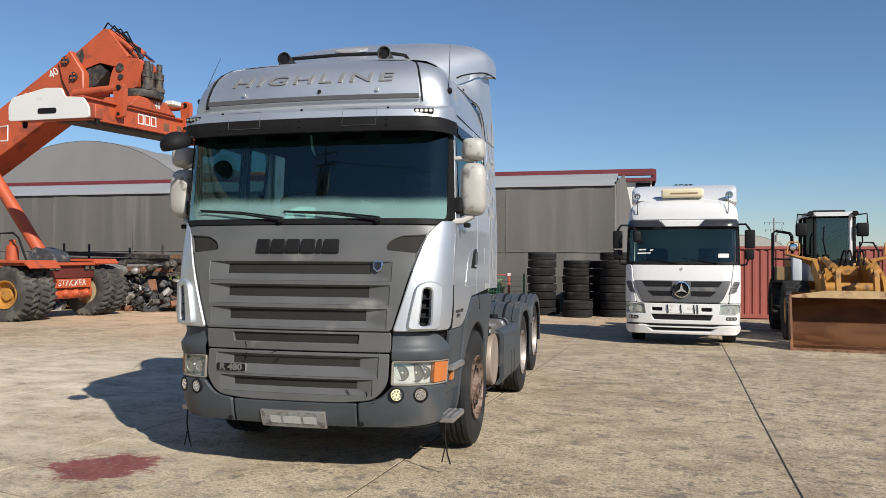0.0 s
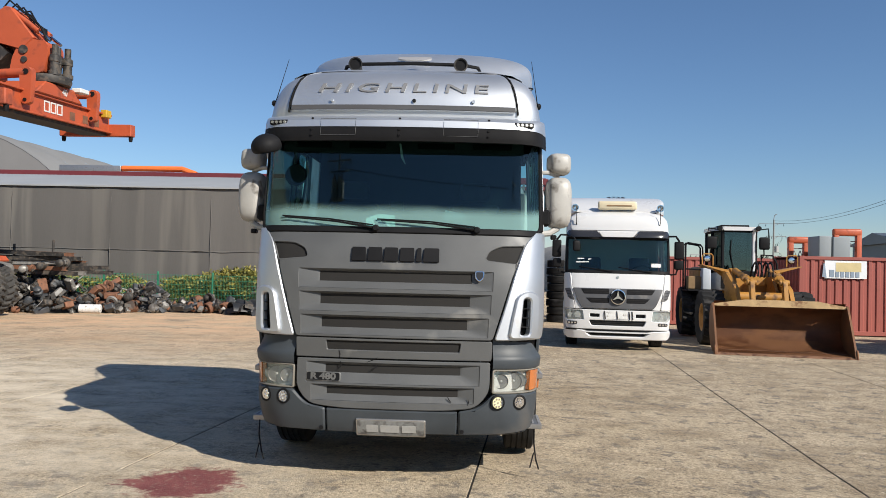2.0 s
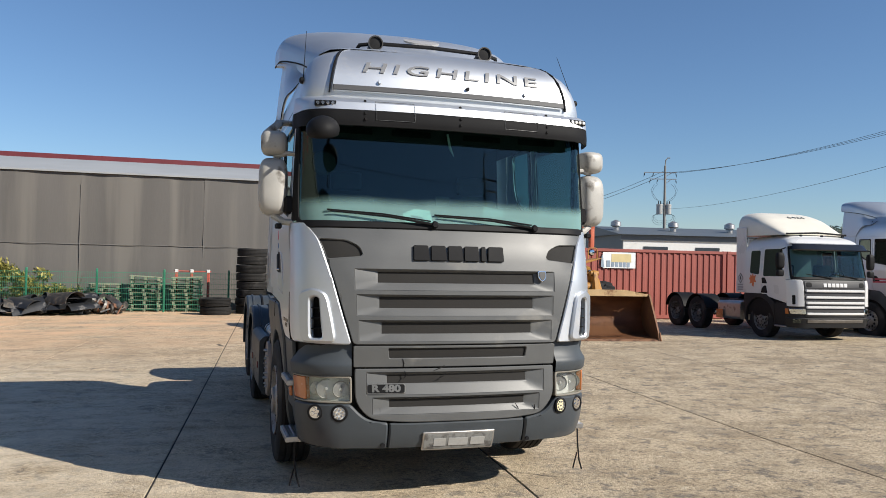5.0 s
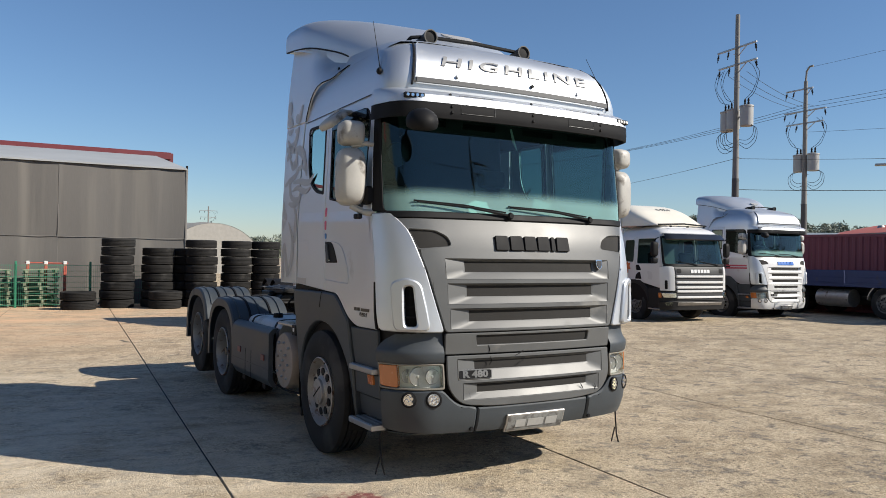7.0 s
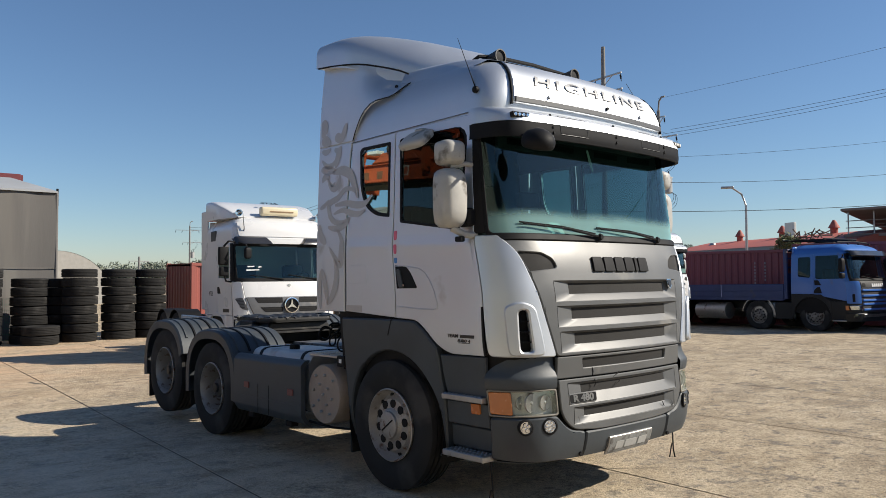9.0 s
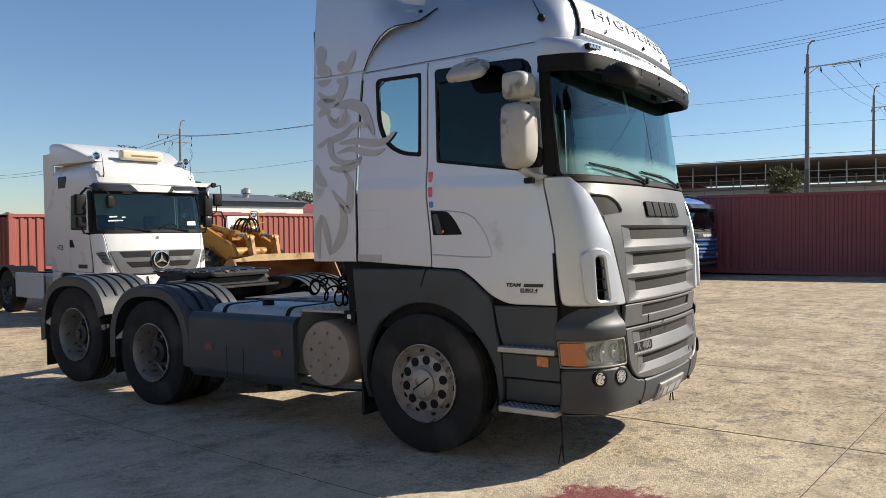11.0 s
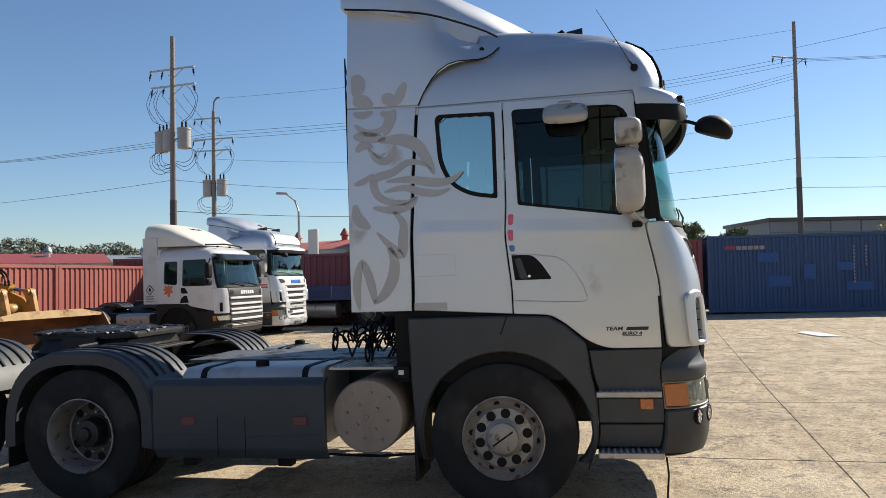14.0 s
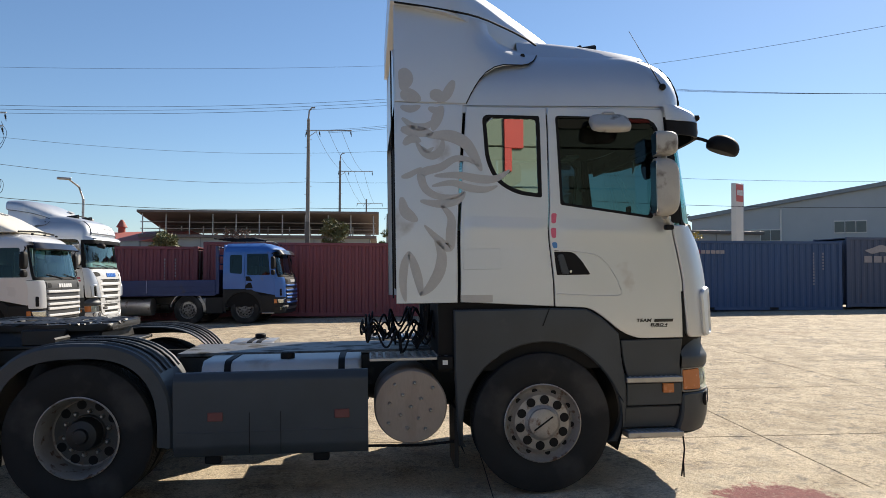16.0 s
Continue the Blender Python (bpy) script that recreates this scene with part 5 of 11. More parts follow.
for sgn in (-1, 1):
    fender(5.02, sgn, sgn * 0.58, sgn * 1.285)
    fender(6.45, sgn, sgn * 0.62, sgn * 1.285, 22, 188, r=0.68, cz=0.60)
    part("rear_mud_flap", bx(*sorted((sgn * 0.62, sgn * 1.2)), 7.13, 7.15, 0.2, 0.62, 0.004), RUBBER, truck)
    part("fender_flap", bx(*sorted((sgn * 0.66, sgn * 1.2)), 5.728, 5.742, 0.22, 0.5, 0.004), RUBBER, truck)
    # side skirt with tank behind
    sk = part("side_skirt", pr(rounded([(sgn * 1.30, 0.41), (sgn * 1.30, 0.90), (sgn * 1.25, 0.952), (sgn * 1.19, 0.952), (sgn * 1.25, 0.88), (sgn * 1.25, 0.41), (sgn * 1.19, 0.325), (sgn * 1.25, 0.33)], 0.02), 2.895, 4.325, "Y"), PLASTIC, truck, "grey plastic side skirt panel")
    for v, z0 in ((3.54, 0.36), (3.77, 0.36)):
        part("skirt_joint", bx(*sorted((sgn * 1.299, sgn * 1.303)), v, v + 0.005, z0, 0.66), DARK, sk)
    part("skirt_crease", bx(*sorted((sgn * 1.298, sgn * 1.3025)), 2.92, 4.30, 0.512, 0.524, 0.002), PLASTIC, sk)
    for v in (3.09, 4.02) if sgn < 0 else ():
        part("side_reflector", bx(*sorted((sgn * 1.299, sgn * 1.312)), v - 0.055, v + 0.055, 0.60, 0.665, 0.004), pbr("faded_red_reflector", (0.17, 0.05, 0.045), 0.5), sk, "dull red reflector")
    for v in (3.25, 4.05):
        part("skirt_foot", bx(*sorted((sgn * 1.15, sgn * 1.24)), v - 0.06, v + 0.06, 0.27, 0.335, 0.01), DARK, sk)
    ty0, ty1 = (2.95, 4.15) if sgn < 0 else (3.82, 4.25)
    tk = part("fuel_tank", pr(rounded([(sgn * 0.52, 0.42), (sgn * 1.17, 0.42), (sgn * 1.17, 1.02), (sgn * 0.52, 1.02)], 0.11), ty0, ty1, "Y", 0.02), pbr("dull_aluminium", (0.46, 0.46, 0.455), 0.45, 0.5, 0.12, 4, 120, dirt=(0.25, 0.23, 0.21), dirt_at=0.6) if sgn < 0 else STEEL, truck, "aluminium fuel tank")
    for v in (ty0 + 0.12, ty1 - 0.22):
        part("tank_strap", pr(rounded([(sgn * 0.515, 0.415), (sgn * 1.175, 0.415), (sgn * 1.175, 1.027), (sgn * 0.515, 1.027)], 0.115), v, v + 0.05, "Y"), DARK, tk)
    part("filler_cap", lt([(1.0, 0.055), (1.06, 0.055), (1.07, 0.045)], 18, "Z", Matrix.Translation((sgn * 1.0, (ty0 + ty1) / 2 - 0.03, 0))), DARK, tk)
    # silencer end with its bolts
    si = part("silencer", lt([(sgn * 0.55, 0.278), (sgn * 1.225, 0.28), (sgn * 1.245, 0.27), (sgn * 1.248, 0.05)], 40, "X", Matrix.Translation((0, 2.57, 0.655))), pbr("dusty_bare_metal", (0.33, 0.27, 0.225), 0.6, 0.25, 0.15, 4, 90, 0.05, dirt=(0.22, 0.165, 0.125), dirt_at=0.5, stretch=(1, 1, 0.25)), truck, "round dusty metal silencer end")
    for p in ((-0.17, 0.14), (-0.03, 0.18), (0.12, 0.17), (-0.08, 0.06), (0.06, 0.09), (0.16, 0.03), (0.0, 0.0), (-0.15, -0.03), (-0.06, -0.09), (0.08, -0.06), (0.17, -0.12), (0.03, -0.16), (-0.11, -0.17)) if sgn < 0 else ():
        part("silencer_bolt", lt([(sgn * 1.25, 0.014), (sgn * 1.266, 0.012), (sgn * 1.274, 0.006)], 8, "X", Matrix.Translation((-0.004 * sgn, 2.57 + p[0], 0.655 + p[1]))), STEEL, si)
    cw = part("side_catwalk", bx(*sorted((sgn * 0.72, sgn * 1.21)), 2.26, 2.88, 1.0, 1.025, 0.004), STEEL, truck, "chequer plate walkway")
    bm = bmesh.new()
    for i in range(11):
        for j in range(9):
            box(bm, -0.02, 0.02, -0.006, 0.006, 0, 0.006, m=Matrix.Translation((sgn * (0.75 + j * 0.054), 2.29 + i * 0.056, 1.024)) @ pose(0, 0, 0, 0, 0, 45 if (i + j) % 2 else -45))
    tagged(part("chequer", bm, STEEL, cw), kind="stuff")
    part("catwalk_edge", bx(*sorted((sgn * 1.19, sgn * 1.235)), 2.24, 2.36, 0.93, 1.03, 0.006), DARK, cw)
    part("catwalk_label", bx(*sorted((sgn * 1.235, sgn * 1.238)), 2.28, 2.32, 0.965, 1.0), PLATE, cw)
    part("under_guard", tb([(sgn * 1.15, 2.2, 0.36), (sgn * 1.2, 2.5, 0.35), (sgn * 1.2, 2.9, 0.36)], 0.012, 6), DARK, truck)
part("middle_catwalk", bx(-0.45, 0.45, 2.35, 4.5, 0.99, 1.02, 0.005), pbr("worn_chequer_plate", (0.15, 0.15, 0.15), 0.5, 0.5, 0.3, 8, 110, 0.2, dirt=(0.04, 0.037, 0.034), dirt_at=0.52, dirt_scale=5), truck, "oily chequer plate deck")
for u in (-0.55, 0.55):
    part("air_tank", tb([(u, 4.3, 0.62), (u, 4.75, 0.62)], 0.11, 16), CHASSIS, truck)
# coiled air lines in a slack bunch behind the cab
random.seed(4)
for k in range(7):
    u0, z0, ph = -0.95 + 0.15 * k, 1.16 + 0.05 * (k % 3), random.uniform(0, 6)
    turns, wide = random.uniform(6, 11), random.uniform(0.055, 0.095)
    pts = []
    for i in range(190):
        t = i / 189
        a = t * 2 * math.pi * turns + ph + 0.6 * math.sin(5 * t + ph)
        base = Vector((u0 + 0.08 * math.sin(4 * t + ph), 2.32 + 0.62 * t, z0 + 0.05 * math.sin(7 * t + ph) + 0.16 * max(0, 0.25 - t) * 4 * (k % 2)))
        pts.append(base + Vector((wide * math.cos(a), 0.05 * math.sin(a * 0.37 + ph), wide * (0.8 + 0.3 * math.sin(3 * t + k)) * math.sin(a))))
    part("coiled_air_line", tb(pts, 0.009, 5), DARK, truck)
for k in range(6):
    part("air_hose", tb([(-0.95 + 0.16 * k, 2.25, 1.62), (-0.93 + 0.16 * k, 2.40, 1.42 + 0.03 * k), (-0.90 + 0.15 * k, 2.42, 1.18), (-0.86 + 0.13 * k, 2.50, 1.06)], 0.010, 5), DARK, truck)
part("tail_lamp_bar", bx(-1.1, 1.1, 7.16, 7.22, 0.72, 0.86, 0.01), CHASSIS, truck)
for sgn in (-1, 1):
    part("tail_lamp", bx(*sorted((sgn * 0.65, sgn * 1.05)), 7.21, 7.26, 0.72, 0.86, 0.01), RED, truck)


# ---- ground ----
def concrete_mat(name, spill=None):
    """Weathered concrete; spill is the middle of an old paint stain."""
    m = bpy.data.materials.new(name)
    m.use_nodes = True
    nt = m.node_tree
    b = nt.nodes["Principled BSDF"]
    tc = nt.nodes.new("ShaderNodeNewGeometry")

    def nz(sc, det=8, rough=0.6, vec=None):
        n = nt.nodes.new("ShaderNodeTexNoise")
        n.inputs["Scale"].default_value, n.inputs["Detail"].default_value, n.inputs["Roughness"].default_value = sc, det, rough
        nt.links.new(vec or tc.outputs["Position"], n.inputs["Vector"])
        return n.outputs["Fac"]

    def ramp(fac, *stops):
        r = nt.nodes.new("ShaderNodeValToRGB")
        while len(r.color_ramp.elements) < len(stops):
            r.color_ramp.elements.new(0.5)
        for e, (p, c) in zip(r.color_ramp.elements, stops):
            e.position, e.color = p, (*c, 1)
        nt.links.new(fac, r.inputs["Fac"])
        return r.outputs["Color"]

    def mix(a, b_, fac, kind="MIX"):
        x = nt.nodes.new("ShaderNodeMix")
        x.data_type, x.blend_type = "RGBA", kind
        for v, k in ((a, "A"), (b_, "B")):
            if isinstance(v, tuple):
                x.inputs[k].default_value = (*v, 1)
            else:
                nt.links.new(v, x.inputs[k])
        if isinstance(fac, float):
            x.inputs["Factor"].default_value = fac
        else:
            nt.links.new(fac, x.inputs["Factor"])
        return x.outputs["Result"]

    def band(fac, lo, hi):
        r = nt.nodes.new("ShaderNodeMapRange")
        r.inputs["From Min"].default_value, r.inputs["From Max"].default_value = lo, hi
        nt.links.new(fac, r.inputs["Value"])
        return r.outputs[0]

    mp2 = nt.nodes.new("ShaderNodeMapping")
    mp2.inputs["Scale"].default_value = (1.0, 1.35, 1)
    mp2.inputs["Rotation"].default_value = (0, 0, 0.06)
    nt.links.new(tc.outputs["Position"], mp2.inputs["Vector"])
    base = ramp(nz(0.5, 6), (0.3, (0.48, 0.387, 0.262)), (0.7, (0.61, 0.505, 0.358)))
    # broad grey and rusty stains, then worn patches a hand or two across
    c = mix(base, (0.235, 0.20, 0.16), band(nz(0.36, 8, 0.66), 0.56, 0.76))
    c = mix(c, (0.40, 0.27, 0.175), band(nz(0.14, 7, 0.6), 0.62, 0.9))
    c = mix(c, ramp(nz(1.7, 10, 0.68, mp2.outputs["Vector"]), (0.38, (0.64, 0.62, 0.60)), (0.56, (1.04, 1.04, 1.04))), 0.85, "MULTIPLY")
    c = mix(c, (0.25, 0.215, 0.17), band(nz(4.6, 9, 0.74), 0.535, 0.60))
    c = mix(c, (0.70, 0.61, 0.46), band(nz(6.5, 12, 0.76), 0.56, 0.66))
    # sand grain, pits and dark scabs
    c = mix(c, ramp(nz(52, 5, 0.8), (0.40, (0.34, 0.32, 0.30)), (0.56, (1.22, 1.22, 1.21))), 0.85, "MULTIPLY")
    c = mix(c, (0.115, 0.092, 0.07), band(nz(26.0, 6, 0.80), 0.565, 0.588))
    c = mix(c, (0.085, 0.068, 0.052), band(nz(7.5, 12, 0.86), 0.598, 0.612))
    # slabs grow paler in a zone about (-9.5, 8), broken up by noise
    off = nt.nodes.new("ShaderNodeVectorMath")
    off.operation = "DISTANCE"
    off.inputs[1].default_value = (-9.5, 8.0, 0)
    nt.links.new(tc.outputs["Position"], off.inputs[0])
    far_ = band(off.outputs["Value"], 9.0, 2.5)
    dn = nt.nodes.new("ShaderNodeMath")
    dn.operation = "MULTIPLY"
    nt.links.new(far_, dn.inputs[0])
    nt.links.new(band(nz(1.3, 12, 0.75, mp2.outputs["Vector"]), 0.34, 0.62), dn.inputs[1])
    c = mix(c, (0.70, 0.61, 0.47), dn.outputs[0])
    # rusty earth blown about the scrap heaps at the far side
    rd = nt.nodes.new("ShaderNodeVectorMath")
    rd.operation = "DISTANCE"
    rd.inputs[1].default_value = (-11.0, 27.5, 0)
    nt.links.new(tc.outputs["Position"], rd.inputs[0])
    rn = nt.nodes.new("ShaderNodeMath")
    rn.operation = "MULTIPLY"
    nt.links.new(band(rd.outputs["Value"], 15.0, 6.0), rn.inputs[0])
    nt.links.new(band(nz(0.55, 12, 0.75, mp2.outputs["Vector"]), 0.36, 0.60), rn.inputs[1])
    c = mix(c, (0.66, 0.44, 0.27), rn.outputs[0])
    if spill:
        sd_ = nt.nodes.new("ShaderNodeVectorMath")
        sd_.operation = "DISTANCE"
        sd_.inputs[1].default_value = spill
        nt.links.new(tc.outputs["Position"], sd_.inputs[0])
        ed_ = nt.nodes.new("ShaderNodeMath")
        ed_.operation = "MULTIPLY_ADD"
        nt.links.new(nz(5.0, 12, 0.78, mp2.outputs["Vector"]), ed_.inputs[0])
        ed_.inputs[1].default_value = -1.05
        nt.links.new(sd_.outputs["Value"], ed_.inputs[2])
        thin = nt.nodes.new("ShaderNodeMath")
        thin.operation = "MULTIPLY"
        nt.links.new(band(ed_.outputs[0], -0.05, -0.155), thin.inputs[0])
        nt.links.new(band(nz(26, 8, 0.75), 0.75, 0.55), thin.inputs[1])
        c = mix(c, ramp(nz(3.5, 8, 0.7), (0.35, (0.15, 0.04, 0.042)), (0.65, (0.27, 0.095, 0.085))), thin.outputs[0])
    vo = nt.nodes.new("ShaderNodeTexVoronoi")
    vo.feature = "DISTANCE_TO_EDGE"
    vo.inputs["Scale"].default_value = 0.42
    wob = nt.nodes.new("ShaderNodeVectorMath")
    wob.operation = "MULTIPLY_ADD"
    wn = nt.nodes.new("ShaderNodeTexNoise")
    wn.inputs["Scale"].default_value, wn.inputs["Detail"].default_value = 2.0, 8
    nt.links.new(tc.outputs["Position"], wn.inputs["Vector"])
    nt.links.new(wn.outputs["Color"], wob.inputs[0])
    wob.inputs[1].default_value = (0.5, 0.5, 0.0)
    nt.links.new(tc.outputs["Position"], wob.inputs[2])
    nt.links.new(wob.outputs[0], vo.inputs["Vector"])
    crack = nt.nodes.new("ShaderNodeMath")
    crack.operation = "MULTIPLY"
    nt.links.new(band(vo.outputs["Distance"], 0.0045, 0.0015), crack.inputs[0])
    nt.links.new(band(nz(0.5, 3), 0.60, 0.66), crack.inputs[1])
    c = mix(c, (0.10, 0.085, 0.07), crack.outputs[0])
    nt.links.new(c, b.inputs["Base Color"])
    b.inputs["Roughness"].default_value = 0.85
    b.inputs["Specular IOR Level"].default_value = 0.3
    bp = nt.nodes.new("ShaderNodeBump")
    bp.inputs["Strength"].default_value, bp.inputs["Distance"].default_value = 1.0, 0.016
    nt.links.new(nz(36, 10, 0.75), bp.inputs["Height"])
    nt.links.new(bp.outputs["Normal"], b.inputs["Normal"])
    return m


CONCRETE = concrete_mat("weathered_concrete")
JOINTDIRT = pbr("dark_joint_dirt", (0.024, 0.021, 0.018), 0.95, 0, 0.3, 4, 80, 0.2)
bm = bmesh.new()
xs = [-900, -60, *range(-28, 37, 4), 60, 900]
ys = [-900, -60, *range(-24, 45, 4), 90, 900]
gv = [[bm.verts.new((x, y, gd(x, max(-30, min(y, 60))) - 0.045)) for x in xs] for y in ys]
for j in range(len(ys) - 1):
    for i in range(len(xs) - 1):
        bm.faces.new((gv[j][i], gv[j][i + 1], gv[j + 1][i + 1], gv[j + 1][i]))
ground = solo("ground", bm, CONCRETE, "weathered pale concrete yard with stains", "ground", kind="structure")
# slabs: strips about 3 m wide, their joints running 3.5 degrees off the truck's line
GM = pose(-2.09, 4.64, 0, 0, 0, -3.5)


def strip(i):
    return 2.94 * i if i <= 0 else 3.25 + 3.05 * (i - 1)


CROSS = 2.97
bed = bmesh.new()
for i in range(-7, 9):
    for j in range(-6, 10):
        bm = bmesh.new()
        rings = []
        for e, d in ((0.0, -0.06), (0.0, -0.004), (0.004, 0.0)):
            ring = []
            for x, y in ((strip(i) + 0.008 + e, j * CROSS + 0.004 + e), (strip(i + 1) - 0.008 - e, j * CROSS + 0.004 + e), (strip(i + 1) - 0.008 - e, (j + 1) * CROSS - 0.004 - e), (strip(i) + 0.008 + e, (j + 1) * CROSS - 0.004 - e)):
                p = GM @ Vector((x, y, 0))
                ring.append((p.x, p.y, gd(p.x, p.y) + d))
            rings.append(ring)
        part("slab", loft(bm, rings), CONCRETE, ground)
bv = [[bed.verts.new((p.x, p.y, gd(p.x, p.y) - 0.006)) for p in (GM @ Vector((strip(i), j * CROSS, 0)) for i in range(-7, 10))] for j in range(-6, 11)]
for j in range(16):
    for i in range(16):
        bed.faces.new((bv[j][i], bv[j][i + 1], bv[j + 1][i + 1], bv[j + 1][i]))
part("joint_bed", bed, JOINTDIRT, ground)
# old red paint spill, worn thin over the rough slab
STAIN = concrete_mat("concrete_with_old_red_paint", (-4.28, 5.62, gd(-4.28, 5.62)))
bm = bmesh.new()
ring = [bm.verts.new((-4.28 + 0.72 * math.cos(a), 5.60 + 0.86 * math.sin(a), gd(-4.28 + 0.72 * math.cos(a), 5.60 + 0.86 * math.sin(a)) + 0.004)) for a in (2 * math.pi * i / 40 for i in range(40))]
hub_ = bm.verts.new((-4.28, 5.60, gd(-4.28, 5.60) + 0.004))
for i in range(40):
    bm.faces.new((ring[i], ring[(i + 1) % 40], hub_))
solo("paint_spill", bm, STAIN, "old dark red paint spill worn into the concrete", "stain", kind="structure")


# ---- parked trucks behind ----
def use(ob, mat):
    """Gives one object its own paint while it keeps the shared mesh."""
    ob.material_slots[0].link = "OBJECT"
    ob.material_slots[0].material = mat


WHEEL_SEED = {}


def plain_wheel(parent, at, sgn, steer, R=0.51):
    """A wheel of a truck that stands far off: the same shape on shared meshes."""
    w = new("wheel")
    w.parent = parent
    w.matrix_basis = Matrix.Translation(at) @ (pose(0, 0, 0) if sgn > 0 else pose(0, 0, 0, 0, 0, 180))
    key = steer
    if key not in WHEEL_SEED:
        rim = [(-0.13, 0.29), (0.145, 0.302), (0.14, 0.285), (0.07, 0.26), (0.115, 0.21), (0.125, 0.13), (0.155, 0.11), (0.16, 0.02)] if steer else [(-0.13, 0.29), (0.145, 0.302), (0.13, 0.285), (-0.02, 0.265), (-0.085, 0.235), (-0.085, 0.13), (0.05, 0.11), (0.09, 0.03)]
        bm = bmesh.new()
        for k in range(10):
            a = 2 * math.pi * k / 10
            lathe(bm, [(0.112, 0.024), (0.124, 0.026)] if steer else [(-0.088, 0.026), (-0.083, 0.028)], 10, "X", Matrix.Translation((0, 0.178 * math.cos(a), 0.178 * math.sin(a))))
        WHEEL_SEED[key] = [part("tyre", tyre_mesh(R, 0.295, 0.30, n=40), RUBBER, w), part("rim", lt(rim, 36, "X"), RIM, w), tagged(part("rim_hole", bm, DARK, w), kind="stuff")]
    else:
        for o in WHEEL_SEED[key]:
            again(o, Matrix.Identity(4), w)
    return w


def chassis(parent, y_end, axles, front_axle, R=0.51, skirt=None):
    for sgn in (-1, 1):
        part("frame_rail", bx(*sorted((sgn * 0.36, sgn * 0.44)), 0.8, y_end, 0.70, 0.95, 0.005), CHASSIS, parent)
        for v in front_axle:
            plain_wheel(parent, (sgn * 1.04, v, R), sgn, True)
        for v in axles:
            plain_wheel(parent, (sgn * 1.04, v, R), sgn, False)
            f = part("mudguard", loft(bmesh.new(), [[(sgn * x, v - (0.58 + o) * math.cos(radians(a)), R + (0.58 + o) * math.sin(radians(a))) for x, o in ((0.6, 0), (1.22, 0), (1.22, 0.02), (0.6, 0.02))] for a in range(15, 170, 10)]), DARK, parent)
        if skirt:
            part("side_skirt", bx(*sorted((sgn * 1.16, sgn * 1.22)), skirt[0], skirt[1], 0.40, 0.98, 0.02), skirt[2], parent)
        part("fuel_tank", pr(rounded([(sgn * 0.55, 0.42), (sgn * 1.15, 0.42), (sgn * 1.15, 0.95), (sgn * 0.55, 0.95)], 0.1), 2.5, 3.6, "Y"), STEEL, parent)
    for v in (*front_axle, *axles):
        part("axle", tb([(-0.95, v, R), (0.95, v, R)], 0.07, 10), CHASSIS, parent)


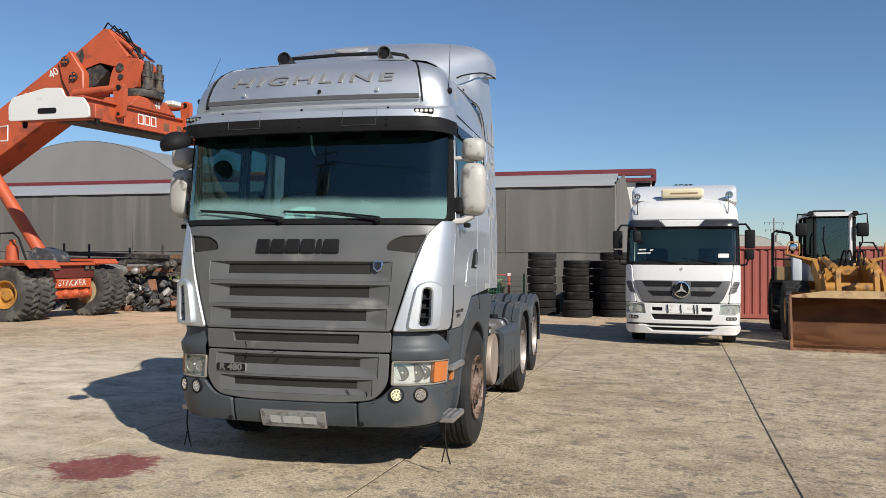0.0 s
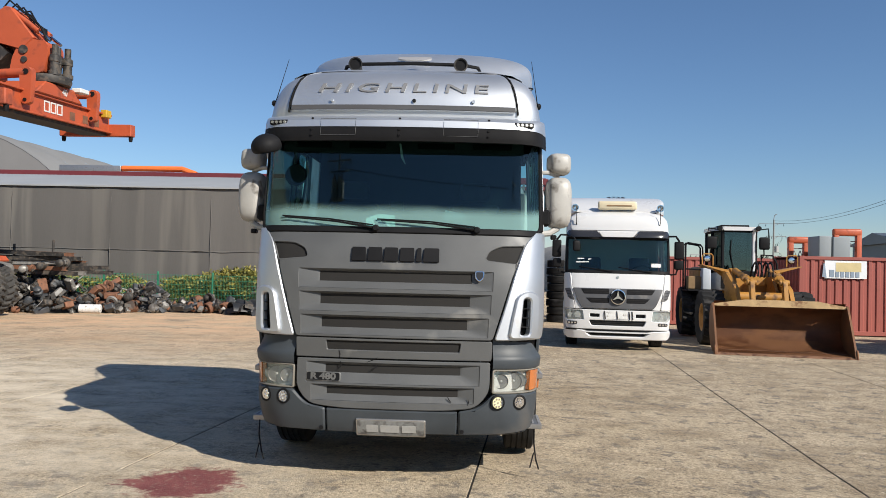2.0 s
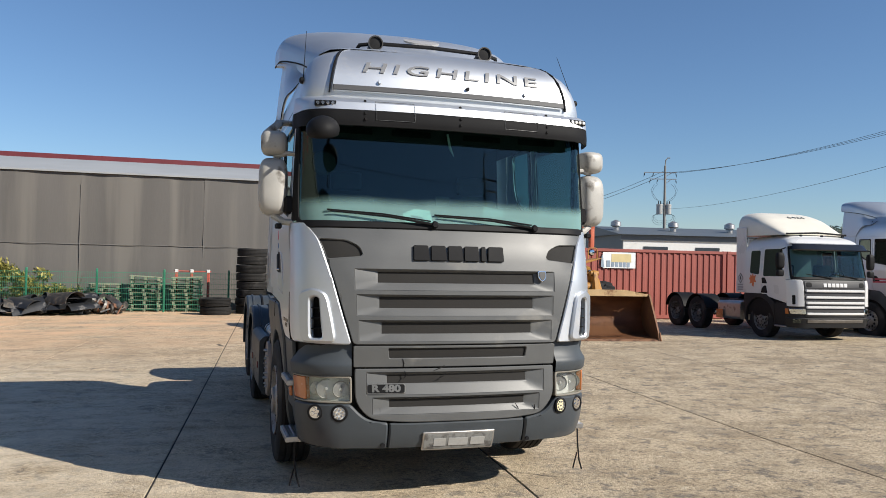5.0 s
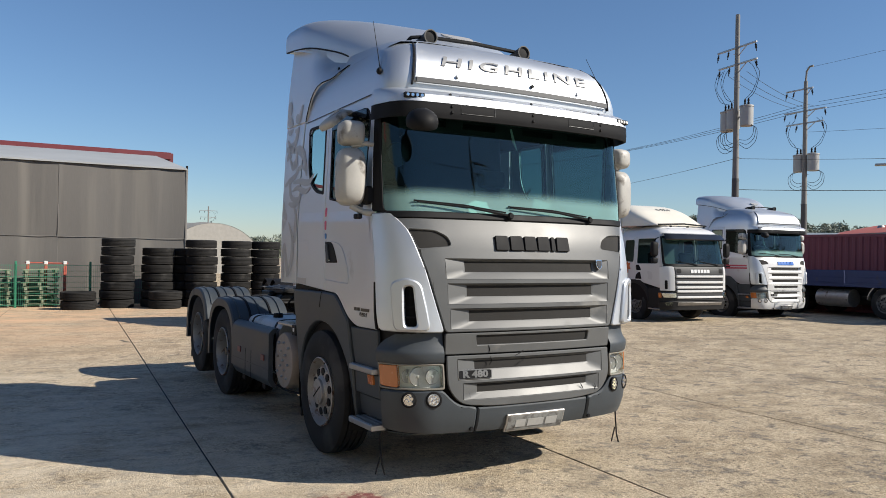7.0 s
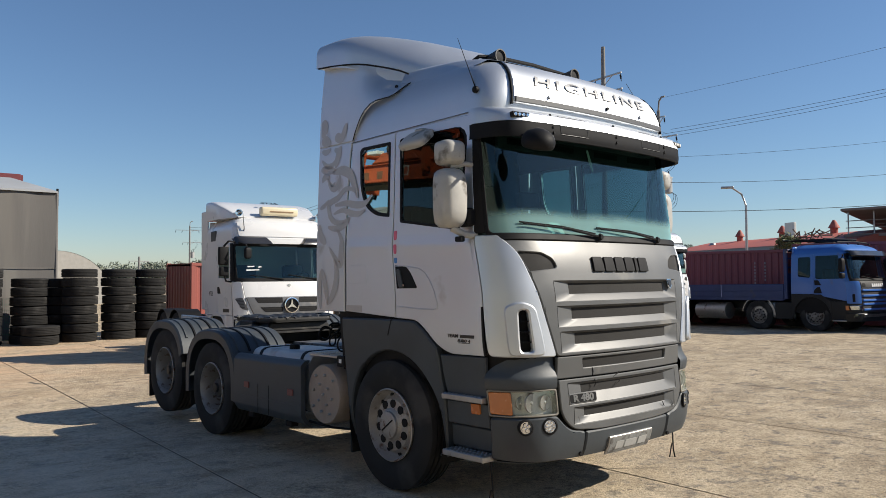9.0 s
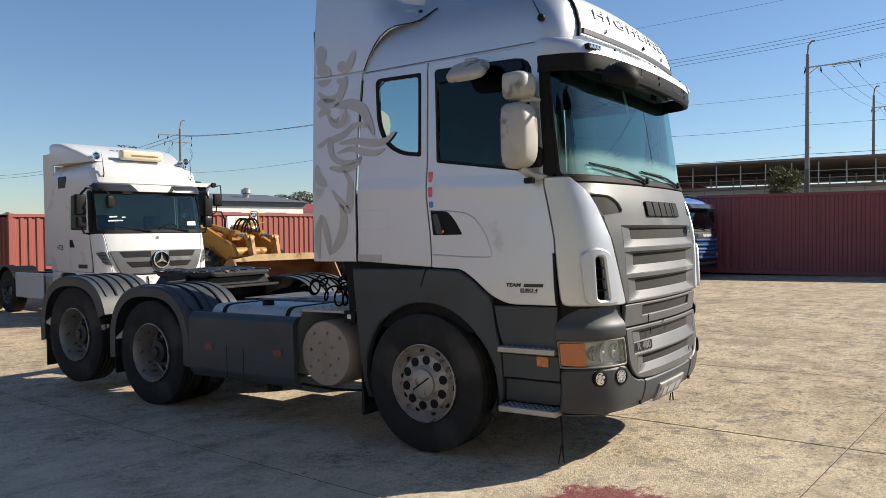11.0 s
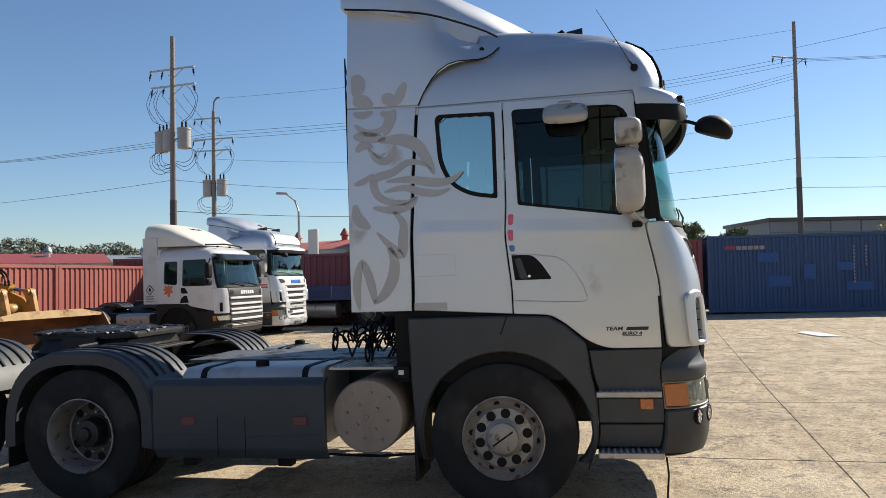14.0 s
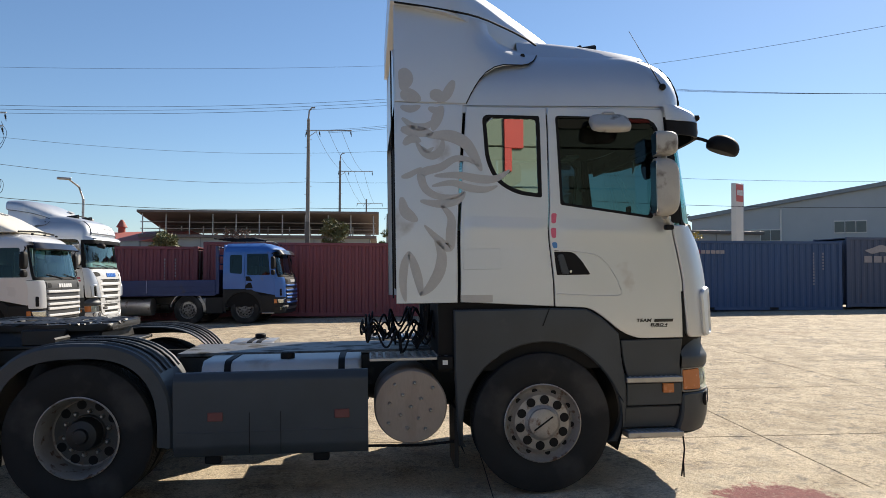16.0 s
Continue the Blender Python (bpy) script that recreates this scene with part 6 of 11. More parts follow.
def cabover(parent, skin, paint, o):
    """A flat-fronted cab in panels on its own skin. o holds the heights and styles."""
    def P(name, poly, d0, d1, mat, holes=(), bev=0.005, label="", grid=0.14):
        return part(name, skin.panel(poly, d0, d1, holes, bev, grid), mat, parent, label)

    def both_(name, poly, d0, d1, mat, holes=(), bev=0.005, label=""):
        return [part(name, skin.panel([(s * p[0], p[1]) for p in poly], d0, d1, [[(s * p[0], p[1]) for p in h] for h in holes], bev, 0.14), mat, parent, label) for s in (-1, 1)]

    end = o["rear"] + 0.95
    ring = [-end + 2 * end * i / 50 for i in range(51)]
    def shell_(w0, w1, d, mat, name, n=6, cap=False):
        rr = [[skin.at(s, w0 + (w1 - w0) * k / n, d) for s in ring] for k in range(n + 1)]
        bm = loft(bmesh.new(), rr, cap=False)
        if cap:
            bm.faces.new([bm.verts.new(p) for p in rr[-1]])
        return part(name, bm, mat, parent)
    wl, wt, bot, roof = o["ws"][0], o["ws"][1], o["bottom"], o["roof"]
    shell_(bot, wl - 0.06, -0.04, DARK, "cab_shell")
    shell_(wt + 0.02, roof, 0.0, paint, "roof", 9, True)
    part("rear_wall", bx(-1.15, 1.15, o["rear"] - 0.06, o["rear"] - 0.01, bot, roof - 0.05, 0.01), paint, parent)
    # windscreen, cowl
    P("windscreen", rounded([(-1.16, wl), (1.16, wl), (1.2, wt), (-1.2, wt)], 0.05), -0.012, -0.006, WSHIELD, bev=0)
    P("windscreen_seal", [(-1.2, wl - 0.05), (1.2, wl - 0.05), (1.26, wt + 0.05), (-1.26, wt + 0.05)], -0.02, 0.003, DARK, [rounded([(-1.13, wl + 0.02), (1.13, wl + 0.02), (1.17, wt - 0.02), (-1.17, wt - 0.02)], 0.05)])
    for s0, s1 in ((-0.1, -0.75), (0.65, 0.0)):
        part("wiper", tb([skin.at(s0, wl - 0.02, 0.03), skin.at(s1, wl + 0.09, 0.02)], [0.014, 0.008], 6), DARK, parent)
    # doors and windows
    dv0, dv1 = o["door"]
    win = rounded([(dv0 + 0.95 + 0.10, wl + 0.02), (dv1 + 0.95 - 0.07, wl + 0.02 + o.get("rise", 0.0)), (dv1 + 0.95 - 0.07, wt - 0.02), (dv0 + 0.95 + 0.10 + o.get("lean", 0.05), wt - 0.02)], 0.05)
    dl = o["door_low"]
    dd = both_("door", rounded([(dv0 + 0.95, dl), (dv1 + 0.95, dl + o.get("kick", 0.0)), (dv1 + 0.95, wt + 0.05), (dv0 + 0.95 + 0.08, wt + 0.05), (dv0 + 0.95, wl - 0.05)], 0.03), -0.02, 0.004, paint, [win])
    both_("door_window", win, -0.014, -0.008, SIDEGLASS, bev=0)
    for s, d_ in zip((-1, 1), dd):
        part("handle", skin.panel([(s * p[0], p[1]) for p in rounded([(dv1 + 0.95 - 0.24, dl + 0.5), (dv1 + 0.95 - 0.02, dl + 0.5), (dv1 + 0.95 - 0.02, dl + 0.66), (dv1 + 0.95 - 0.16, dl + 0.66)], 0.03)], 0.003, 0.009, (), 0.002), DARK, d_)
    q0, q1 = dv1 + 0.012, o["rear"]
    qh = []
    if o.get("quarter_window"):
        a, b_ = o["quarter_window"]
        qw = rounded([(a + 0.95, wl + 0.06), (b_ + 0.95, wl + 0.10), (b_ + 0.95, wt - 0.05), (a + 0.95, wt - 0.05)], 0.07)
        qh = [qw]
        both_("quarter_window", qw, -0.014, -0.008, SIDEGLASS, bev=0)
    both_("quarter_panel", [(q0 + 0.95, o["quarter_low"]), (q1 + 0.95, o["quarter_low"]), (q1 + 0.95, wt + 0.05), (q0 + 0.95, wt + 0.05)], -0.02, 0.004, paint, qh)
    both_("pillar", [(1.22, wl - 0.05), (1.46, wl - 0.05), (1.52, wt + 0.05), (1.28, wt + 0.05)], -0.02, 0.006, o.get("pillar", paint))
    # front face
    if o["bands"]:
        both_("air_slot", rounded([(1.10, o["front_low"] + 0.33), (1.19, o["front_low"] + 0.33), (1.19, o["front_low"] + 0.58), (1.10, o["front_low"] + 0.58)], 0.03), 0.012, 0.018, DARK)
    both_("corner_fairing", rounded([(o["grille_half"] + 0.01, o.get("fair_low", o["front_low"])), (1.36, o.get("fair_low", o["front_low"])), (1.40, wl - 0.06), (o["grille_half"] + o.get("flare", 0.12), wl - 0.06)], 0.04), -0.02, 0.012, paint, bev=0.01)
    gh = o["grille_half"]
    P("front_panel", rounded([(-gh, o["front_low"]), (gh, o["front_low"]), (gh + o.get("flare", 0.12) - 0.01, wl - 0.06), (-gh - o.get("flare", 0.12) + 0.01, wl - 0.06)], 0.03), -0.03, 0.0, o["panel"], bev=0.006)
    for a, b_, h, mt, out in o["bands"]:
        P("grille_band", rounded([(-h, a), (h, a), (h, b_), (-h, b_)], min(0.03, (b_ - a) * 0.3)), -0.002, out, mt, bev=min(0.012, (b_ - a) * 0.2))
    # bumper, lamps, steps
    b0, b1 = o["bumper"] or (o["bumper_low"], 0)
    if o["bumper"]:
        P("bumper", rounded([(-1.42, b0), (1.42, b0), (1.42, b1), (-1.42, b1)], 0.04), -0.05, 0.02, o["bumper_mat"], bev=0.015)
    for s in (-1, 1):
        if o["lamp"]:
            lw0, lw1 = o["lamp"]
            hl = part("headlight", skin.panel([(s * p[0], p[1]) for p in rounded([(0.84, lw0), (1.24, lw0), (1.30, lw1), (0.84, lw1)], 0.03)], -0.02, 0.026, (), 0.01), CHROME, parent, "clear headlight")
            part("lens", skin.panel([(s * p[0], p[1]) for p in rounded([(0.85, lw0 + 0.01), (1.23, lw0 + 0.01), (1.28, lw1 - 0.01), (0.85, lw1 - 0.01)], 0.03)], 0.030, 0.034, (), 0), LENS, hl)
            part("indicator", skin.panel([(s * p[0], p[1]) for p in rounded([(1.30, lw0), (1.40, lw0), (1.40, lw1), (1.31, lw1)], 0.01)], -0.02, 0.024, (), 0.004), AMBER, hl)
        part("step_fairing", skin.panel([(s * p[0], p[1]) for p in rounded([(dv0 + 0.95, b0 + 0.02), (o["arch"] - 0.62 + 0.95, b0 + 0.02), (o["arch"] - 0.55 + 0.95, dl - 0.01), (dv0 + 0.95, dl - 0.01)], 0.02)], -0.04, -0.002, (), 0.008), o["low"], parent)
        cx = o["arch"]
        ang = [-18 + 216 * i / 20 for i in range(21)]
        inner = [(s * (cx - 0.60 * math.cos(radians(a)) + 0.95), max(b0 + 0.02, 0.51 + 0.60 * math.sin(radians(a)))) for a in ang]
        top = o["quarter_low"] - 0.01
        rr = min(q1, cx + 0.74)
        outer = [(s * (rr + 0.95), b0 + 0.1), (s * (rr + 0.95), top), (s * (cx - 0.3 + 0.95), top), (s * (cx - 0.62 + 0.95), dl), (s * (cx - 0.66 + 0.95), b0)]
        part("wheel_arch", skin.panel(inner + outer, -0.05, 0.012, (), 0.01, 0.14), o["low"], parent)
        if not o["mirror"]:
            continue
        m_ = mirror_shell(pose(s * 1.42, dv0 + 0.0, (wl + wt) / 2 + 0.05, 0, 0, s * 8), 0.11, 0.08, 0.22, o["mirror"], "door_mirror", parent)
        mirror_shell(pose(s * 1.42, dv0 + 0.0, (wl + wt) / 2 - 0.28, 0, 0, s * 8), 0.10, 0.07, 0.09, o["mirror"], "lower_mirror", parent)
        part("mirror_arm", tb([(s * 1.2, dv0 + 0.08, wt), (s * 1.40, dv0 - 0.04, wt - 0.04), (s * 1.42, dv0, wt - 0.15)], 0.018, 6), DARK, m_)
    # inside
    part("dashboard", bx(-1.08, 1.08, 0.34, 0.85, wl - 0.35, wl - 0.02, 0.05), CABIN, parent)
    for u in (-0.6, 0.6):
        part("seat", bx(u - 0.25, u + 0.25, 1.2, 1.36, wl - 0.3, wl + 0.35, 0.05), SEATCLOTH, parent)
    bm = bmesh.new()
    m = pose(0.6, 0.75, wl + 0.03, -35, 0, 0)
    tube(bm, [m @ Vector((0.21 * math.cos(2 * math.pi * i / 20), 0.21 * math.sin(2 * math.pi * i / 20), 0)) for i in range(21)], 0.016, 6)
    part("steering_wheel", bm, DARK, parent)


def cap_spoiler(parent, y0, y1, z0, z1, hw, paint, flat=0.45, side=True):
    """A swept roof spoiler, open to the rear."""
    rings = []
    for k in range(11):
        t = k / 10
        v = y0 + (y1 - y0) * t
        top = z0 + 0.03 + (z1 - z0) * math.sin(min(1, t * 1.05) * math.pi / 2)
        rings.append([(hw * (0.82 + 0.18 * min(1, t * 2)) * math.copysign(abs(math.cos(a)) ** flat, math.cos(a)), v, z0 + (top - z0) * math.sin(a) ** flat) for a in (math.pi * i / 20 for i in range(21))])
    return part("roof_spoiler", loft(bmesh.new(), rings), paint, parent)


# the silver tractor of the same make, further off
BLUELET = pbr("blue_badge_paint", (0.03, 0.14, 0.48), 0.35)
STRIPE = pbr("red_stripe_paint", (0.40, 0.05, 0.08), 0.4, 0, 0.08)
twin = copy_thing(truck, pose(15.2, 16.95, gz(18.5) - 0.05, -0.8, 0, -1.5))
tagged(twin, "silver high-roof tractor unit with white grille, parked in a row", "truck")
gone = set()
for o in list(twin.children_recursive):
    base = o.name.split(".")[0]
    if base in ("grille_slat", "lower_hatch", "front_panel", "middle_strip", "bumper_middle", "bumper_end"):
        use(o, WHITE)
    elif base == "brand_block":
        use(o, BLUELET)
    elif base in ("swirl_decal", "hanging_strap", "door_sticker", "door_lettering", "door_brand_bar", "door_text_underline", "aerial", "kerb_mirror", "coiled_air_line"):
        gone |= {o, *o.children_recursive}
for o in gone:
    bpy.data.objects.remove(o)
for w in (1.62, 1.70):
    for sgn in (-1, 1):
        part("flank_stripe", CAB.panel([(sgn * sv(0.5), w), (sgn * sv(1.42), w), (sgn * sv(1.42), w + 0.05), (sgn * sv(0.5), w + 0.05)], 0.004, 0.0085, bev=0), STRIPE, twin, "red stripe along the door")

SK4 = Skin(front=[(0.4, 0.05), (0.6, 0.0), (1.5, 0.02), (1.75, 0.10), (2.5, 0.30), (2.62, 0.36), (2.75, 0.55), (2.82, 0.9)],
           half=[(0.4, 1.2), (0.8, 1.24), (1.7, 1.24), (2.5, 1.17), (2.65, 1.1), (2.75, 0.98), (2.82, 0.7)],
           depth=[(0.3, 0.42), (1.7, 0.40), (2.5, 0.2), (2.8, 0.26)], knee=[(0.3, 0.84), (1.7, 0.9), (2.5, 0.95), (2.8, 0.8)], rear=2.05)
BLACKGRILLE = pbr("black_grille_plastic", (0.03, 0.03, 0.032), 0.5, 0, 0.15)


def low_cab(parent, paint, low, bars):
    bands = [(1.40, 1.585, 0.84, BLACKGRILLE, 0.012), (0.66, 0.965, 0.83, BLACKGRILLE, 0.010)]
    for a, b_ in ((1.30, 1.365), (1.13, 1.195), (0.985, 1.05), (0.87, 0.935), (0.70, 0.765)):
        bands.append((a, b_, 0.82, bars, 0.045))
    cabover(parent, SK4, paint, dict(ws=(1.68, 2.46), bottom=0.6, roof=2.82, rear=2.2, door=(0.42, 1.42), door_low=1.0, kick=0.20, quarter_window=(1.52, 1.96), quarter_low=1.22, pillar=paint,
            grille_half=0.85, front_low=0.64, fair_low=0.92, flare=0.02, panel=BLACKGRILLE, bands=bands, bumper=(0.36, 0.62), bumper_mat=low, lamp=(0.72, 0.86), low=low, arch=1.52, mirror=DARK, lean=0.06))
    for s in (-1, 1):
        part("lamp_surround", SK4.panel([(s * p[0], p[1]) for p in rounded([(0.86, 0.60), (1.42, 0.60), (1.42, 0.93), (0.86, 0.93)], 0.02)], -0.04, -0.006, (), 0.006), low, parent)
        part("fog_lamp", SK4.panel([(s * p[0], p[1]) for p in rounded([(0.96, 0.50), (1.18, 0.50), (1.18, 0.60), (0.96, 0.60)], 0.02)], 0.018, 0.026, (), 0.003), LENS, parent)
        part("panel_hole", SK4.panel([(s * p[0], p[1]) for p in rounded([(0.66, 1.43), (0.80, 1.43), (0.80, 1.55), (0.66, 1.55)], 0.04)], 0.012, 0.016, (), 0.0), DARK, parent)
        part("door_pocket", SK4.panel([(s * p[0], p[1]) for p in rounded([(2.12, 1.24), (2.40, 1.24), (2.36, 1.36), (2.26, 1.44), (2.18, 1.44)], 0.02)], 0.004, 0.009, (), 0.0), DARK, parent)
        part("step", bx(*sorted((s * 1.05, s * 1.26)), 0.42, 0.85, 0.36, 0.40, 0.008), STEEL, parent)
    part("bumper_strip", SK4.panel(rect(-0.80, 0.80, 0.50, 0.585), 0.02, 0.03, (), 0.004), pbr("dull_bumper_chrome", (0.22, 0.21, 0.20), 0.35, 0.8, 0.2, 6), parent)
    part("visor", loft(bmesh.new(), [[SK4.at(-1.28 + 2.56 * i / 24, w, 0) + Vector((0, -o_, 0)) for i in range(25)] for w, o_ in ((2.60, 0.02), (2.57, 0.17), (2.42, 0.24), (2.39, 0.22), (2.50, 0.14))], cap=False, closed=False), SMOKEY, parent)
    for k in range(3):
        part("roof_marker", bx(-0.7 + 0.66 * k, -0.62 + 0.66 * k, 0.55, 0.60, 2.78, 2.83, 0.01), DARK, parent)
    part("roof_bar", tb([(-0.95, 0.78, 2.86), (0.0, 0.74, 2.90), (0.95, 0.78, 2.86)], 0.025, 8), DARK, parent)
    for k in range(6):
        # plain blocks for the brand name
        part("brand_block", SK4.panel(rect(-0.36 + k * 0.112, -0.27 + k * 0.112, 1.435, 1.53, 0.01), 0.012, 0.02, (), 0.002), WHITE, parent)


SMOKEY = pbr("glossy_black_visor", (0.012, 0.012, 0.013), 0.2, 0, 0.1, coat=0.3)
RIMDARK = pbr("grimy_steel_rim", (0.19, 0.18, 0.17), 0.6, 0.3, 0.25, 9, 120, dirt=(0.05, 0.04, 0.035), dirt_at=0.5, dirt_scale=14)


LOWDARK = pbr("dark_lower_plastic", (0.014, 0.0145, 0.016), 0.6, 0, 0.15, spec=0.3)
wt = thing("white_tractor_unit", "white low-cab tractor unit with dark lower panels, parked in a row", "truck", pose(11.2, 16.8, gz(17.8), -0.8, 0, -2.5))
low_cab(wt, WHITE, LOWDARK, WHITE)
chassis(wt, 6.5, (4.73, 6.0), (1.52,))
for o in [c for c in wt.children_recursive if c.name.split(".")[0] == "rim"]:
    use(o, RIMDARK)
cap_spoiler(wt, 0.85, 2.62, 2.84, 3.52, 1.14, pbr("ivory_spoiler_paint", (0.72, 0.68, 0.58), 0.35, 0, 0.05))
for sgn in (-1, 1):
    part("side_deflector", bx(*sorted((sgn * 1.15, sgn * 1.19)), 2.19, 2.66, 1.22, 3.1, 0.015), WHITE, wt)
    pl = part("hazard_placard", pr([(2.44, 1.48), (2.58, 1.63), (2.44, 1.78), (2.30, 1.63)], *sorted((sgn * 1.19, sgn * 1.193)), "X"), DARK, wt, "black-edged diamond hazard placard")
    part("placard_face", pr([(2.44, 1.515), (2.55, 1.63), (2.44, 1.745), (2.33, 1.63)], *sorted((sgn * 1.1935, sgn * 1.195)), "X"), PLATE, pl)
    part("placard_symbol", pr(rounded([(2.40, 1.585), (2.48, 1.585), (2.475, 1.65), (2.44, 1.70), (2.405, 1.65)], 0.015), *sorted((sgn * 1.1955, sgn * 1.197)), "X"), DARK, pl)
    for z in (1.42, 1.35, 1.28):
        # bars for writing too small to read
        part("notice_bar", bx(*sorted((sgn * 1.19, sgn * 1.194)), 2.31, 2.57, z, z + 0.045), pbr("grey_print", (0.3, 0.3, 0.3), 0.6), wt)
letters("6424", 0.16, BLACKPAINT, wt, pose(0.1, 1.75, 3.379, 23, 0, 0), 0.002, 0.002, 1.3)
part("door_crest", pr([(1.76, 1.40), (1.84, 1.44), (1.82, 1.50), (1.95, 1.48), (1.90, 1.56), (1.98, 1.64), (1.90, 1.66), (1.93, 1.74), (1.83, 1.70), (1.80, 1.78), (1.76, 1.70), (1.66, 1.72), (1.70, 1.62), (1.64, 1.52), (1.74, 1.53)], -1.252, -1.248, "X"), pbr("orange_crest", (0.60, 0.16, 0.05), 0.5), wt, "orange crest on the flank")
part("tail_board", bx(-0.9, 0.9, 6.5, 6.56, 0.6, 0.95, 0.01), CHASSIS, wt)
part("rear_marker", bx(-1.2, -1.19, 3.3, 3.62, 0.42, 0.68, 0.0), AMBER, wt, "orange reflective plate")

BLUE = pbr("blue_truck_paint", (0.035, 0.13, 0.42), 0.35, 0, 0.08, 1.5, 80, coat=0.3, dirt=(0.10, 0.12, 0.18), dirt_at=0.64)
DARKBLUE = pbr("dusty_dark_blue_paint", (0.022, 0.04, 0.13), 0.6, 0, 0.2, 2, 60, 0.05, dirt=(0.06, 0.06, 0.08), dirt_at=0.58)
bt = thing("blue_flatbed_truck", "blue four-axle drop-side flatbed truck, parked beside the containers", "truck", pose(18.45, 11.7, gz(12.9), -0.8, 0, -5.0))
low_cab(bt, BLUE, LOWDARK, BLUE)
chassis(bt, 9.5, (7.0, 8.3), (1.45, 3.42))
for o in [c for c in bt.children_recursive if c.name.split(".")[0] == "rim"]:
    use(o, RIMDARK)
for sgn in (-1, 1):
    part("mudguard", loft(bmesh.new(), [[(sgn * x, 3.42 - (0.60 + o) * math.cos(radians(a)), 0.51 + (0.60 + o) * math.sin(radians(a))) for x, o in ((0.7, 0), (1.22, 0), (1.22, 0.03), (0.7, 0.03))] for a in range(0, 171, 10)]), STEEL, bt, "dull grey metal mudguard")
part("bed_floor", bx(-1.22, 1.22, 2.45, 9.6, 1.02, 1.12, 0.01), DARKBLUE, bt)
for sgn in (-1, 1):
    for k in range(3):
        y0 = 2.48 + k * 2.38
        part("drop_side", bx(*sorted((sgn * 1.19, sgn * 1.235)), y0, y0 + 2.35, 1.0, 1.54, 0.008), DARKBLUE, bt)
        for z in (1.12, 1.3):
            part("side_rib", bx(*sorted((sgn * 1.235, sgn * 1.25)), y0 + 0.04, y0 + 2.31, z, z + 0.03, 0.004), DARKBLUE, bt)
part("head_board", bx(-1.2, 1.2, 2.38, 2.45, 1.05, 1.9, 0.01), DARKBLUE, bt)
part("head_post", bx(-1.24, -1.14, 2.34, 2.45, 1.05, 2.72, 0.01), DARKBLUE, bt)
part("head_post", bx(1.14, 1.24, 2.34, 2.45, 1.05, 2.72, 0.01), DARKBLUE, bt)
for z in (2.1, 2.4, 2.68):
    part("head_rail", tb([(-1.19, 2.39, z), (1.19, 2.39, z)], 0.03, 8), DARKBLUE, bt)
for u in (-1.0, -0.5, 0.0, 0.5, 1.0):
    part("roof_rack_rail", tb([(u, 1.15, 2.98), (u, 2.55, 2.98)], 0.02, 6), DARK, bt)
for v in (1.15, 1.85, 2.55):
    part("roof_rack_rail", tb([(-1.05, v, 3.0), (1.05, v, 3.0)], 0.02, 6), DARK, bt)
random.seed(8)
bm = bmesh.new()
for k in range(40):
    a = Vector((random.uniform(-1.1, 1.1), random.uniform(1.6, 2.5), 2.98 + 0.25 * random.random()))
    tube(bm, [a, a + Vector((random.uniform(-0.4, 0.4), random.uniform(-0.3, 0.3), random.uniform(-0.1, 0.25)))], 0.02, 5)
part("tied_load", bm, pbr("rusty_bundle", (0.13, 0.075, 0.05), 0.9, 0, 0.3), bt, "rusty bundle tied above the cab")
for sgn in (-1, 1):
    part("tool_locker", bx(*sorted((sgn * 0.9, sgn * 1.2)), 2.20, 2.82, 0.38, 0.95, 0.02), LOWDARK, bt)
    part("round_tank", tb([(sgn * 0.9, 4.74, 0.62), (sgn * 0.9, 6.0, 0.62)], 0.3, 20), STEEL, bt)

# the white tractor with the star
SKM = Skin(front=[(0.25, 0.08), (0.45, 0.02), (0.7, 0.0), (1.3, 0.02), (1.75, 0.10), (1.85, 0.14), (2.65, 0.30), (2.75, 0.30), (3.1, 0.36), (3.2, 0.42), (3.3, 0.58), (3.36, 0.8)],
           half=[(0.25, 1.2), (0.5, 1.24), (0.8, 1.25), (1.8, 1.25), (2.65, 1.225), (2.9, 1.21), (3.1, 1.19), (3.2, 1.14), (3.3, 1.02), (3.36, 0.85)],
           depth=[(0.3, 0.36), (1.7, 0.36), (2.6, 0.2), (3.3, 0.2)], knee=[(0.3, 0.92), (1.7, 0.95), (2.6, 1.0), (3.3, 0.92)], rear=2.3)
star_truck = thing("white_tractor_unit", "white high-roof tractor unit with grey grille, parked on the concrete", "truck", pose(1.10, 18.0, gz(19), -0.8, 0, -5.0))
MGREY = pbr("grey_grille_panel", (0.095, 0.096, 0.10), 0.45, 0.1, 0.1, 4, 90, dirt=(0.2, 0.19, 0.175), dirt_at=0.62)
SMOKE = pbr("smoked_visor_plastic", (0.03, 0.03, 0.033), 0.18, 0, 0.1, coat=0.3)
cabover(star_truck, SKM, WHITE, dict(ws=(1.88, 2.66), bottom=0.7, roof=3.36, rear=2.3, door=(0.50, 1.42), door_low=1.05, quarter_low=1.05, pillar=DARK, grille_half=0.86, front_low=0.97, flare=0.14, panel=WHITE,
        bands=[], bumper=None, bumper_low=0.30, lamp=None, low=WHITE, arch=1.5, mirror=None, rise=0.02))


def girth(x, w):
    """The girth on the star truck's skin at which the width x is reached."""
    lo, hi = 0.0, 1.5
    for _ in range(30):
        mid = (lo + hi) / 2
        lo, hi = (mid, hi) if SKM.plan(mid, w).x < abs(x) else (lo, mid)
    return math.copysign(lo, x)


